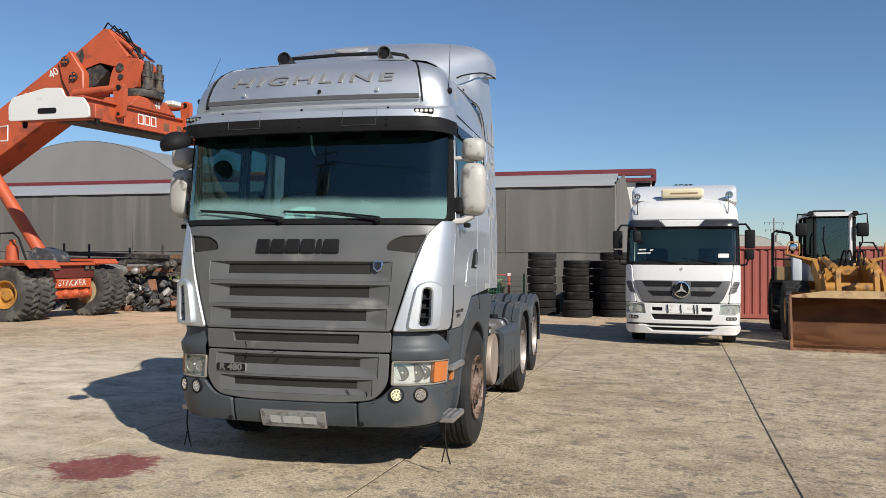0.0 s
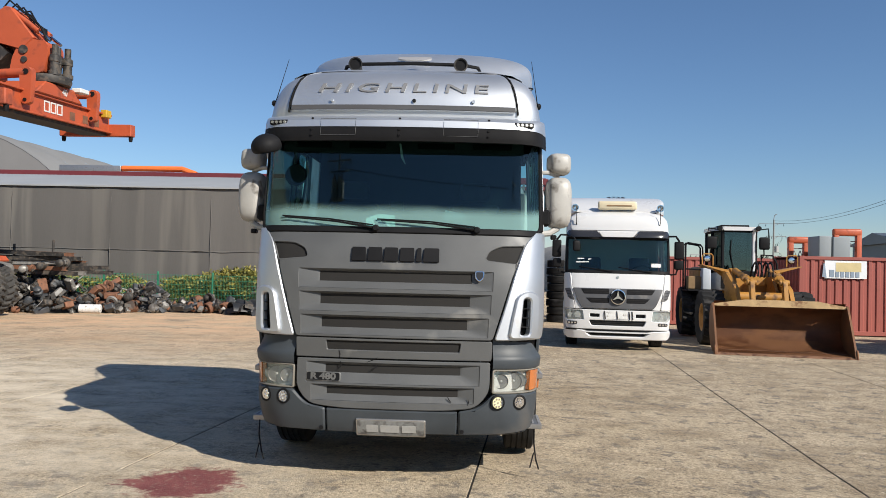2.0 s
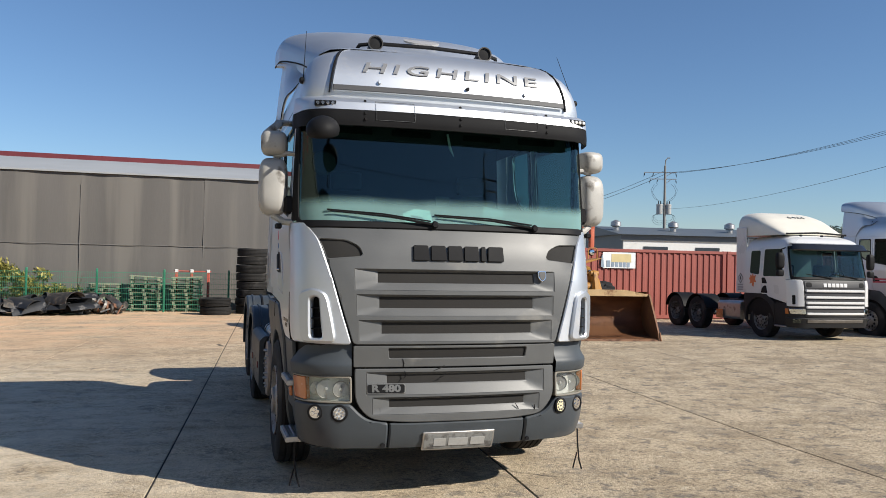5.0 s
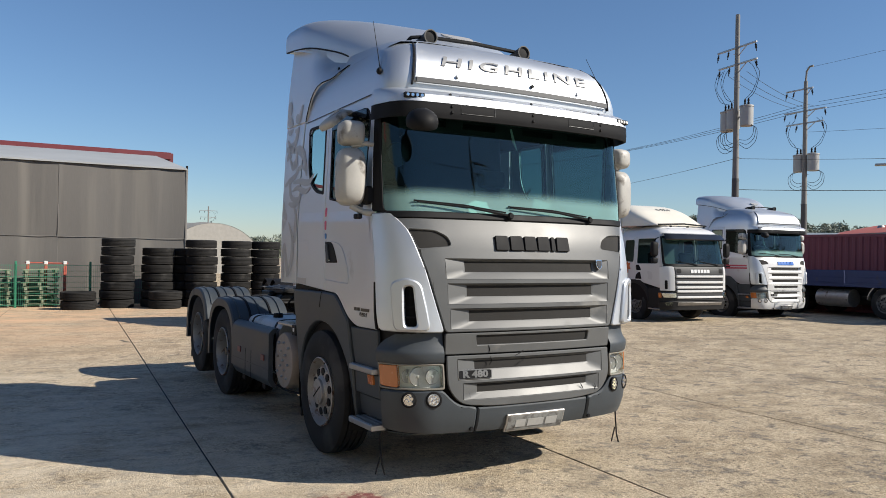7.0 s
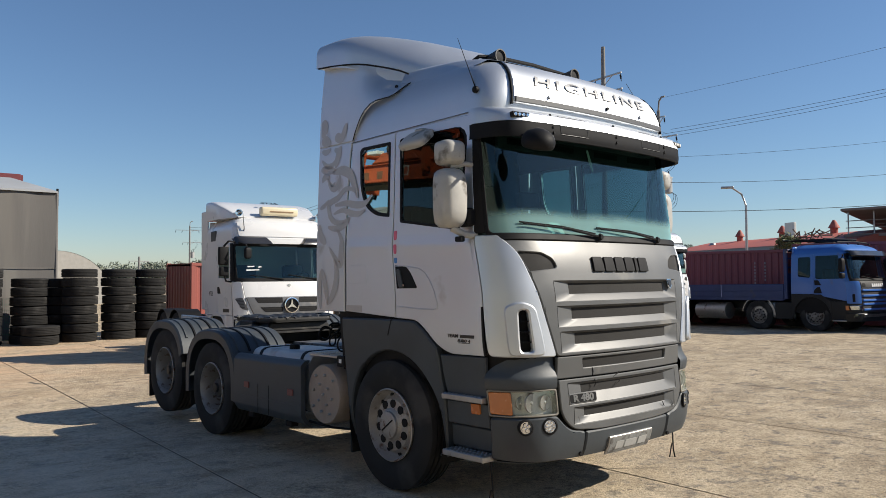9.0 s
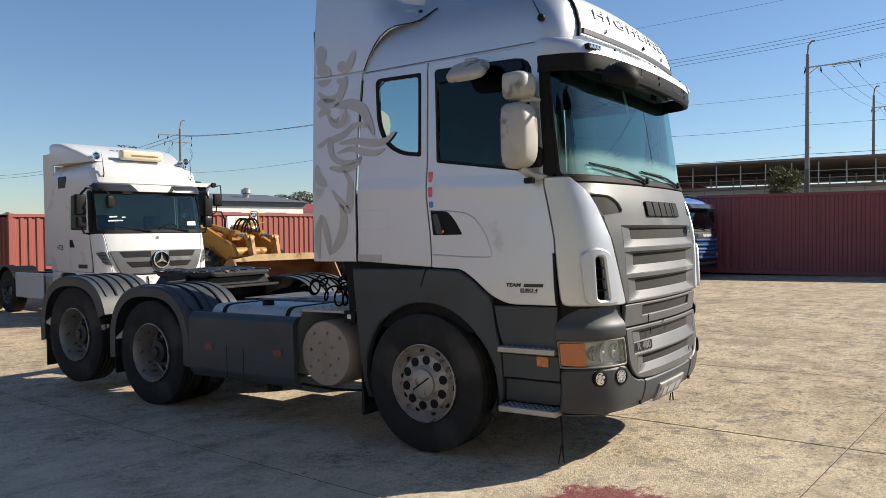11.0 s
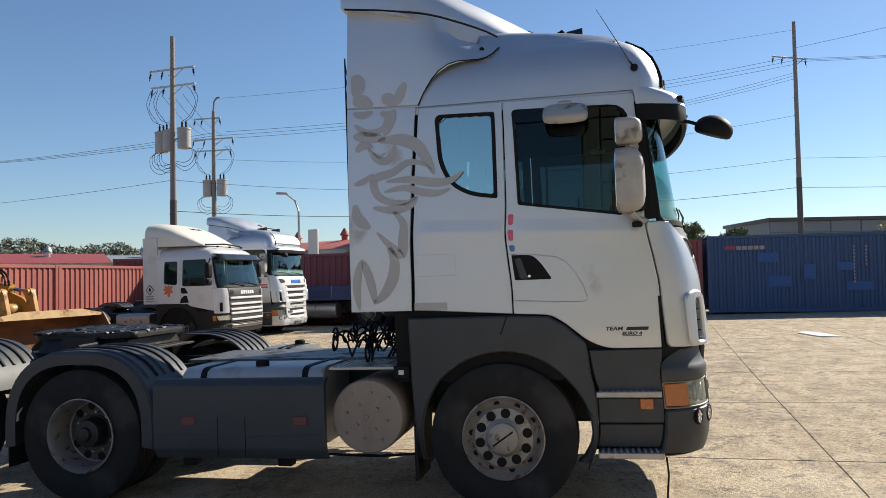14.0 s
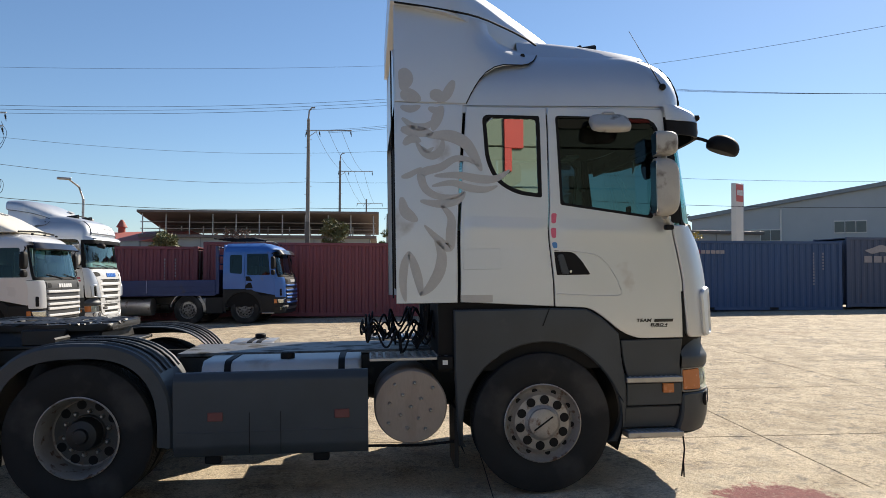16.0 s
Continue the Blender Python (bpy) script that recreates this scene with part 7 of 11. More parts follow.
def sp(name, poly, d0, d1, mat, holes=(), bev=0.005, label="", parent=None):
    return part(name, SKM.panel([(girth(x, w), w) for x, w in poly], d0, d1, [[(girth(x, w), w) for x, w in h] for h in holes], bev, 0.12), mat, parent or star_truck, label)


# grey grille in a V with dark slots, and the ring emblem
gr = sp("grille", rounded([(-0.82, 0.985), (0.82, 0.985), (0.90, 1.10), (1.04, 1.465), (-1.04, 1.465), (-0.90, 1.10)], [0.08, 0.08, 0.1, 0.03, 0.03, 0.1]), -0.002, 0.03, MGREY, bev=0.012, label="grey grille with dark slots")
for a, b_, h0, h1 in ((1.325, 1.445, 0.78, 0.86), (1.12, 1.235, 0.62, 0.74)):
    for s in (-1, 1):
        sp("grille_slot", rounded([(s * 0.2, a), (s * h0, a), (s * h1, b_), (s * 0.2, b_)], 0.025), 0.028, 0.034, DARK, bev=0.002, parent=gr)
        for q in (0.3, 0.62):
            sp("slot_mesh", [(s * 0.21, a + (b_ - a) * q), (s * h0, a + (b_ - a) * q), (s * h0, a + (b_ - a) * q + 0.008), (s * 0.21, a + (b_ - a) * q + 0.008)], 0.034, 0.037, MESHDARK, bev=0, parent=gr)
sp("grille_gap", [(-0.84, 0.95), (0.84, 0.95), (0.84, 0.978), (-0.84, 0.978)], -0.01, 0.006, DARK, bev=0)
for s in (-1, 1):
    tri_ = sp("corner_louvre", rounded([(s * 0.99, 1.17), (s * 1.12, 1.20), (s * 1.225, 1.44), (s * 1.10, 1.46)], 0.03), 0.010, 0.02, MGREY, bev=0.004)
    for q in range(3):
        sp("louvre_slot", [(s * (1.06 + 0.01 * q), 1.22 + 0.07 * q), (s * (1.15 + 0.02 * q), 1.24 + 0.07 * q), (s * (1.16 + 0.02 * q), 1.265 + 0.07 * q), (s * (1.07 + 0.01 * q), 1.245 + 0.07 * q)], 0.02, 0.023, BLACKGRILLE, bev=0, parent=tri_)
bm = lt([(0.0, 0.185), (-0.025, 0.18), (-0.028, 0.158), (0.0, 0.152)], 36, "Y", closed=True)
for k in range(3):
    a = radians(90 + 120 * k)
    prism(bm, [(0.158 * math.cos(a), 0.158 * math.sin(a)), (0.034 * math.cos(a + 1.047), 0.034 * math.sin(a + 1.047)), (0, 0), (0.034 * math.cos(a - 1.047), 0.034 * math.sin(a - 1.047))], -0.024, 0.0, "Y")
st = part("round_emblem", bm, CHROME, gr, "chrome ring emblem")
st.matrix_basis = Matrix.Translation(SKM.at(0, 1.265, 0.055))
back = part("emblem_back", lt([(0.0, 0.19), (-0.03, 0.175)], 32, "Y"), DARK, gr)
back.matrix_basis = Matrix.Translation(SKM.at(0, 1.265, 0.02))
part("bonnet_badge", lt([(0.0, 0.035), (-0.012, 0.03)], 16, "Y", Matrix.Translation(SKM.at(0, 1.73, 0.006))), CHROME, star_truck)
# bumper with headlights, slots and a chipped lip
hls = [rounded([(s * 0.78, 0.715), (s * 1.16, 0.695), (s * 1.222, 0.79), (s * 1.225, 0.935), (s * 0.82, 0.945)], 0.03) for s in (-1, 1)]
bmp = sp("bumper", rounded([(-1.18, 0.50), (1.18, 0.50), (1.23, 0.955), (-1.23, 0.955)], 0.03), -0.06, 0.02, WHITE, [*hls, rounded([(-0.60, 0.585), (0.60, 0.585), (0.66, 0.71), (-0.66, 0.71)], 0.03), rounded([(-0.64, 0.785), (-0.42, 0.785), (-0.42, 0.865), (-0.64, 0.865)], 0.02), rounded([(0.42, 0.785), (0.64, 0.785), (0.64, 0.865), (0.42, 0.865)], 0.02)], 0.012)
sp("bumper_lip", rounded([(-1.14, 0.27), (1.14, 0.27), (1.22, 0.36), (1.22, 0.49), (0.8, 0.47), (0.7, 0.44), (-0.7, 0.44), (-0.8, 0.47), (-1.22, 0.49), (-1.22, 0.36)], 0.02), -0.06, 0.035, WHITE, [rounded([(-0.62, 0.34), (0.62, 0.34), (0.74, 0.425), (-0.74, 0.425)], 0.02)], 0.015)
sp("bumper_inner", [(-1.2, 0.33), (1.2, 0.33), (1.2, 0.95), (-1.2, 0.95)], -0.10, -0.07, BLACKGRILLE, bev=0)
for w in (0.36, 0.385, 0.62, 0.655):
    sp("intake_bar", [(-0.62, w), (0.62, w), (0.62, w + 0.012), (-0.62, w + 0.012)], -0.05, -0.02, MESHDARK, bev=0)
sp("lip_chip", rounded([(-1.18, 0.47), (-0.92, 0.475), (-0.98, 0.505), (-1.16, 0.50)], 0.01), 0.018, 0.037, MESHDARK, bev=0, label="chipped edge of the bumper")
for s, hp in zip((-1, 1), hls):
    hl = sp("headlight", hp, -0.035, -0.022, LAMPIN, bev=0, label="clear headlight", parent=bmp)
    for x, w, r in ((0.93, 0.83, 0.075), (1.10, 0.82, 0.06)):
        c_ = SKM.at(girth(s * x, w), w, -0.012)
        part("reflector", lt([(-0.004, r), (0.0, r * 0.92), (0.03, r * 0.5), (0.035, 0.01)], 18, "Y", Matrix.Translation(c_)), LAMPIN, hl)
    sp("lens", hp, 0.004, 0.012, LENS, bev=0, parent=hl)
    sp("fog_lamp", rounded([(s * 0.93, 0.60), (s * 1.15, 0.60), (s * 1.15, 0.675), (s * 0.93, 0.675)], 0.03), 0.019, 0.026, BLACKGRILLE, bev=0.003, parent=bmp)
    for q in range(3):
        c_ = SKM.at(girth(s * (0.975 + 0.065 * q), 0.637), 0.637, 0.03)
        part("lamp_bulb", lt([(-0.006, 0.022), (0.004, 0.027)], 12, "Y", Matrix.Translation(c_)), CHROME, bmp)
pl = sp("number_plate", [(-0.30, 0.745), (0.30, 0.745), (0.30, 0.92), (-0.30, 0.92)], 0.022, 0.03, PLATE, bev=0.002)
for x in (-0.30, -0.02, 0.26, 0.33):
    part("hanging_cable", tb([SKM.at(girth(x, 0.93), 0.93, 0.03), SKM.at(girth(x + 0.01, 0.85), 0.85, 0.045), SKM.at(girth(x + 0.02, 0.74), 0.74, 0.035)], 0.012, 6), DARK, bmp)
# wings of the smoked visor with slanted inner ends and the white piece between
for s in (-1, 1):
    rows_ = []
    for w, o_, inner in ((2.86, 0.02, 0.50), (2.83, 0.10, 0.49), (2.74, 0.16, 0.42), (2.69, 0.17, 0.38), (2.685, 0.155, 0.38), (2.76, 0.10, 0.44)):
        rows_.append([SKM.at(girth(s * (inner + (1.215 - inner) * i / 14), w), w, 0) + Vector((0, -o_ * (1 - 0.5 * (i / 14) ** 3), 0)) for i in range(15)])
    part("smoked_visor", loft(bmesh.new(), rows_, cap=False, closed=False), SMOKE, star_truck)
sp("visor_middle", rounded([(-0.36, 2.695), (0.36, 2.695), (0.46, 2.82), (-0.46, 2.82)], 0.03), 0.0, 0.05, WHITE)
sp("upper_front", rounded([(-1.10, 2.86), (1.10, 2.86), (1.10, 3.20), (-1.10, 3.20)], 0.06), 0.0, 0.02, WHITE)
# square mirrors on bowed arms
for s in (-1, 1):
    mr_ = part("door_mirror", bx(s * 1.45 - 0.11, s * 1.45 + 0.11, 0.40, 0.52, 2.20, 2.62, 0.035), DARK, star_truck)
    part("mirror_glass", bx(s * 1.45 - 0.09, s * 1.45 + 0.09, 0.522, 0.526, 2.24, 2.58), MIRRORGLASS, mr_)
    lm_ = part("lower_mirror", bx(s * 1.44 - 0.10, s * 1.44 + 0.10, 0.40, 0.52, 1.95, 2.17, 0.035), DARK, star_truck)
    part("mirror_arm", tb([(s * 1.2, 0.42, 2.74), (s * 1.36, 0.36, 2.74), (s * 1.45, 0.42, 2.62)], 0.025, 8), DARK, mr_)
    part("mirror_arm", tb([(s * 1.24, 0.5, 1.82), (s * 1.38, 0.46, 1.84), (s * 1.42, 0.46, 1.98)], 0.022, 8), DARK, lm_)
mirror_shell(pose(-0.98, 0.16, 2.47, 0, 0, 15), 0.09, 0.05, 0.13, DARK, "kerb_mirror", star_truck)
part("kerb_mirror_arm", tb([(-1.14, 0.3, 2.72), (-1.04, 0.12, 2.66), (-0.98, 0.14, 2.55)], 0.018, 6), DARK, star_truck)
# things behind the windscreen
sp("windscreen_sticker", [(0.78, 1.99), (1.0, 1.99), (1.0, 2.08), (0.78, 2.08)], -0.004, -0.002, PLATE, bev=0)
for x, w, k in ((-0.95, 2.15, 0.16), (-0.98, 2.07, 0.3), (-0.70, 2.14, 0.08)):
    sp("marker_scrawl", rounded([(x, w), (x + k, w + 0.01), (x + k, w + 0.035), (x, w + 0.03)], 0.01), -0.004, -0.003, PLATE, bev=0)
cap_spoiler(star_truck, 0.72, 2.36, 3.33, 3.80, 1.215, WHITE, 0.13)
lb = part("light_box", bx(-0.47, 0.47, 0.60, 0.80, 3.39, 3.60, 0.05), pbr("yellowed_light_box", (0.66, 0.58, 0.40), 0.4), star_truck, "yellowed roof light box with faded writing")
part("writing_bar", bx(-0.26, 0.34, 0.592, 0.60, 3.47, 3.50), pbr("faded_brown_ink", (0.22, 0.13, 0.06), 0.6), lb)
for u in (-1.0, 1.0):
    part("air_horn", lt([(0, 0.03), (0.2, 0.04), (0.34, 0.09), (0.34, 0.07), (0.2, 0.03)], 16, "Y", pose(u * 1.02, 0.95, 3.43, 0, 0, 180)), CHROME, star_truck)
    part("aerial", tb([(u * 0.98, 0.42, 2.95), (u * 0.99, 0.36, 3.05), (u * 1.0, 0.42, 3.45)], [0.016, 0.01, 0.004], 6), DARK, star_truck)
letters("4726", 0.13, BLACKPAINT, star_truck, pose(0.0, 1.30, 3.755, 22, 0, 0), 0.004, 0.002, 1.3)
letters("4726", 0.11, BLACKPAINT, star_truck, pose(-1.254, 1.86, 1.55, 90, 0, -90), 0.002, 0.001, 1.0)
part("model_bar", bx(-1.256, -1.25, 0.62, 1.02, 1.12, 1.20), BLACKPAINT, star_truck)
part("upper_side_window", bx(-1.215, -1.19, 1.62, 2.0, 2.78, 3.06, 0.02), BLACKGRILLE, star_truck)
part("side_deflector", bx(-1.2, -1.16, 2.28, 2.75, 1.15, 3.6, 0.015), WHITE, star_truck)
part("side_deflector", bx(1.16, 1.2, 2.28, 2.75, 1.15, 3.6, 0.015), WHITE, star_truck)
chassis(star_truck, 6.6, (5.0, 6.2), (1.5,), skirt=(2.9, 4.4, WHITE))


# ---- containers ----
def steel_box_paint(name, base, rust=(0.16, 0.07, 0.04)):
    return pbr(name, base, 0.55, 0, 0.12, 0.8, 50, 0.06, dirt=rust, dirt_at=0.66, dirt_scale=3.5, stretch=(1, 1, 0.35))


def corrugated(length, height, n):
    """A side sheet pressed into trapezoid ribs."""
    bm = bmesh.new()
    pitch = length / n
    pts = []
    for k in range(n):
        x = k * pitch
        pts += [(x, 0), (x + pitch * 0.30, 0), (x + pitch * 0.42, 0.036), (x + pitch * 0.80, 0.036), (x + pitch * 0.92, 0)]
    pts.append((length, 0))
    lo = [bm.verts.new((x, d, 0)) for x, d in pts]
    hi = [bm.verts.new((x, d, height)) for x, d in pts]
    for i in range(len(pts) - 1):
        bm.faces.new((lo[i], lo[i + 1], hi[i + 1], hi[i]))
    return bm


def container(label, m, length, height, paint, group=""):
    c = thing("shipping_container", label, "container", m, group)
    W = 2.44
    n = round(length / 0.278)
    for y, mm in ((0, pose(0.15, 0.03, 0.16)), (1, pose(length - 0.15, W - 0.03, 0.16, 0, 0, 180))):
        part("side_sheet", corrugated(length - 0.3, height - 0.28, n), paint, c).matrix_basis = mm
    part("end_sheet", corrugated(W - 0.3, height - 0.28, 8), paint, c).matrix_basis = pose(0.03, W - 0.15, 0.16, 0, 0, -90)
    for y in (0.0, W - 0.08):
        part("bottom_rail", bx(0, length, y, y + 0.08, 0.03, 0.17, 0.008), paint, c)
        part("top_rail", bx(0, length, y, y + 0.08, height - 0.12, height - 0.01, 0.008), paint, c)
        for x in (0.0, length - 0.15):
            part("corner_post", bx(x, x + 0.15, y - 0.003, y + 0.09, 0.02, height, 0.008), paint, c)
            for z in (0.0, height - 0.12):
                part("corner_casting", bx(x - 0.004, x + 0.17, y - 0.008, y + 0.10, z, z + 0.12, 0.012), paint, c)
    part("roof_sheet", bx(0.05, length - 0.05, 0.05, W - 0.05, height - 0.05, height - 0.02), paint, c)
    part("floor", bx(0.05, length - 0.05, 0.05, W - 0.05, 0.1, 0.15), DARK, c)
    for y0, y1 in ((0.1, W / 2 - 0.01), (W / 2 + 0.01, W - 0.1)):
        d = part("end_door", bx(length - 0.07, length - 0.03, y0, y1, 0.17, height - 0.13, 0.006), paint, c)
        for k in (0.3, 0.75):
            part("lock_rod", tb([(length - 0.01, y0 + (y1 - y0) * k, 0.15), (length - 0.01, y0 + (y1 - y0) * k, height - 0.12)], 0.016, 8), STEEL, d)
    return c


RED1 = steel_box_paint("sun_faded_red_container_paint", (0.285, 0.078, 0.060))
MAROON = steel_box_paint("maroon_container_paint", (0.235, 0.058, 0.064))
NAVY = steel_box_paint("navy_container_paint", (0.040, 0.085, 0.185), (0.045, 0.12, 0.27))
NAVY2 = steel_box_paint("grey_blue_container_paint", (0.07, 0.09, 0.145))
WHITELET = pbr("white_stencil_paint", (0.36, 0.32, 0.31), 0.6, 0, 0.1, 12, 60)
beacon = container("faded red shipping container with a printed sign", pose(8.2, 25.6, gz(25.6), 0, 0, 0), 6.06, 2.6, RED1, "containers behind the trucks")
sg = part("sign", bx(0.80, 2.14, -0.02, -0.008, 1.88, 2.46, 0.002), pbr("white_sign_board", (0.75, 0.77, 0.78), 0.5, 0, 0.05), beacon, "pale sign with plain yellow and blue bars")
part("sign_field", bx(1.15, 1.96, -0.026, -0.02, 2.10, 2.40), pbr("yellow_sign_print", (0.60, 0.50, 0.26), 0.5), sg)
SIGNBLUE = pbr("blue_sign_print", (0.24, 0.30, 0.37), 0.5)
part("sign_field", pr([(0.72, 1.92), (0.86, 1.90), (0.80, 2.36), (0.76, 2.36)], -0.027, -0.021, "Y"), SIGNBLUE, sg)
for k, (x, w_) in enumerate(((0.95, 0.17), (1.14, 0.14), (1.30, 0.14), (1.46, 0.14), (1.62, 0.14), (1.78, 0.14))):
    # plain blocks for the name on the sign
    part("sign_block", bx(x, x + w_ - 0.02, -0.03, -0.026, 1.92, 2.10 if k else 2.16, 0.002), SIGNBLUE, sg)
c2 = container("faded red shipping container standing in a row", pose(14.35, 25.65, gz(25.6), 0, 0, 0.5), 12.19, 2.6, RED1, "containers behind the trucks")
c3 = container("faded red shipping container beside a white truck", pose(3.3, 29.2, gz(29), 0, 0, 0), 6.06, 2.6, RED1, "containers behind the trucks")
XW = 20.35


def yard_wall(label, y_hi, length, height, paint):
    """A container along the yard's edge whose long side looks to the yard."""
    return container(label, pose(XW, y_hi, gz(y_hi - length / 2), 0, 0, -90), length, height, paint, "containers along the yard edge")


m1 = yard_wall("maroon high-cube shipping container at the yard edge", 15.35, 12.19, 2.9, MAROON)
m2 = yard_wall("maroon high-cube shipping container at the yard edge", 27.75, 12.19, 2.9, MAROON)
n1 = yard_wall("navy blue shipping container with repainted patches", 2.98, 6.2, 2.86, NAVY)
n2 = yard_wall("navy blue shipping container with white markings", -3.35, 7.0, 2.86, NAVY)
n3 = yard_wall("grey-blue shipping container with a white emblem", -10.55, 12.19, 2.9, NAVY2)
SEARED = pbr("dull_red_print", (0.30, 0.06, 0.08), 0.6)
for c, L in ((n1, 6.2), (n2, 7.0)):
    part("brand_bar", bx(0.62, 0.98, -0.012, -0.004, 2.32, 2.48), SEARED, c)
    for k in range(5):
        part("brand_bar", bx(1.02 + k * 0.2, 1.19 + k * 0.2, -0.012, -0.004, 2.32, 2.46, 0.003), WHITELET, c)
random.seed(5)
PATCH = pbr("brighter_blue_touch_up", (0.03, 0.11, 0.30), 0.55, 0, 0.08)
for x0, x1, z0, z1 in ((1.75, 2.45, 1.85, 2.2), (2.1, 2.9, 0.95, 1.35), (3.3, 3.7, 1.2, 1.75), (4.4, 5.0, 1.5, 1.8), (4.7, 5.6, 0.8, 1.1)):
    part("paint_patch", bx(x0, x1, -0.0075, -0.002, z0, z1), PATCH, n1)
for c, L, H in ((m1, 12.19, 2.9), (m2, 12.19, 2.9), (n2, 7.0, 2.86), (n1, 6.2, 2.86)):
    for col, (n_, x) in enumerate(((11, L - 1.25), (6, L - 0.85))):
        for k in range(n_):
            part("stencil_mark", bx(x, x + 0.045, -0.012, -0.004, H - 0.55 - k * 0.125, H - 0.475 - k * 0.125), WHITELET, c)
emb = part("emblem", pr(rounded([(0.75, 2.35), (1.1, 2.2), (1.5, 2.3), (1.85, 2.25), (1.9, 2.45), (1.5, 2.6), (1.1, 2.45)], 0.1), -0.012, -0.004, "Y"), WHITELET, n3, "plain white emblem shape")
for k in range(4):
    part("brand_bar", bx(0.75 + k * 0.42, 1.08 + k * 0.42, -0.012, -0.004, 1.85, 2.12, 0.01), WHITELET, n3)
for k, (x, z) in enumerate(((1.2, 0.03), (3.9, 0.03))):
    part("fork_pocket", bx(x, x + 0.36, -0.006, 0.0, z + 0.02, z + 0.12), DARK, n2)

# ---- wheel loader ----
YEL = pbr("worn_yellow_paint", (0.40, 0.195, 0.035), 0.5, 0, 0.15, 2, 70, 0.06, dirt=(0.16, 0.09, 0.045), dirt_at=0.54, dirt_scale=4)
PALEYEL = pbr("scuffed_yellow_edge", (0.46, 0.32, 0.16), 0.6, 0, 0.2, 4, 70, 0.06, dirt=(0.22, 0.12, 0.06), dirt_at=0.55, dirt_scale=5)
CHEEK = pbr("rusty_yellow_plate", (0.16, 0.072, 0.03), 0.6, 0.1, 0.25, 3, 70, 0.08, dirt=(0.26, 0.14, 0.05), dirt_at=0.60, dirt_scale=3)
RUST = pbr("rust_polished_steel", (0.165, 0.068, 0.028), 0.5, 0.2, 0.3, 2.5, 70, 0.1, dirt=(0.25, 0.115, 0.05), dirt_at=0.48, dirt_scale=2, stretch=(0.6, 1.4, 1.4))
CABGLASS = glass_mat("smoked_loader_glass", (0.30, 0.36, 0.37))
loader = thing("wheel_loader", "yellow wheel loader with a lowered rusty bucket on the concrete", "loader", pose(4.9, 18.05, gz(19.5), -0.8, 0, -4))
LW = 1.47
bk = new("bucket")
bk.parent = loader
bk["label"] = "rusty worn bucket with a pale lip"
bk.matrix_basis = pose(0, 0, 0, 0, 0, -4)
prof = [(-0.35, 0.02), (-0.33, 0.07), (0.10, 0.09), (0.42, 0.16), (0.66, 0.34), (0.76, 0.58), (0.74, 0.85), (0.60, 1.08), (0.32, 1.24)]
bm = bmesh.new()
loft(bm, [[(x, y, z) for y, z in prof] for x in (-LW, -0.5, 0.5, LW)], cap=False, closed=False)
bmesh.ops.solidify(bm, geom=bm.faces[:], thickness=0.035)
part("bucket_shell", bm, RUST, bk)
for sgn in (-1, 1):
    part("bucket_cheek", pr(rounded([(-0.42, 0.0), (0.25, 0.06), (0.60, 0.2), (0.82, 0.5), (0.78, 0.9), (0.60, 1.12), (0.30, 1.20), (0.22, 1.12), (-0.32, 0.26)], 0.04), *sorted((sgn * LW, sgn * (LW + 0.045))), "X", 0.008), CHEEK, bk, "rusty yellow cheek plate")
    part("wear_pad", pr(rounded([(-0.44, -0.01), (-0.2, 0.0), (-0.2, 0.2), (-0.36, 0.24)], 0.03), *sorted((sgn * (LW + 0.04), sgn * (LW + 0.065))), "X", 0.006), RUST, bk)
RUSTLIP = pbr("rubbed_rusty_edge", (0.24, 0.13, 0.075), 0.6, 0.2, 0.25, 5, 70, 0.08, dirt=(0.10, 0.05, 0.03), dirt_at=0.5, dirt_scale=6)
part("bucket_lip", pr([(-0.46, -0.005), (-0.28, 0.0), (-0.26, 0.055), (-0.33, 0.06)], -LW - 0.06, LW + 0.06, "X", 0.006), RUSTLIP, bk, "worn rusty cutting lip")
part("bucket_top_edge", pr(rounded([(-LW - 0.02, 1.17), (-0.75, 1.285), (0.85, 1.285), (LW + 0.02, 1.17), (LW, 1.12), (-LW, 1.12)], 0.02), 0.29, 0.345, "Y", 0.008), PALEYEL, bk)
part("floor_seam", bx(-LW + 0.02, LW - 0.02, 0.10, 0.125, 0.094, 0.10), RUSTLIP, bk)
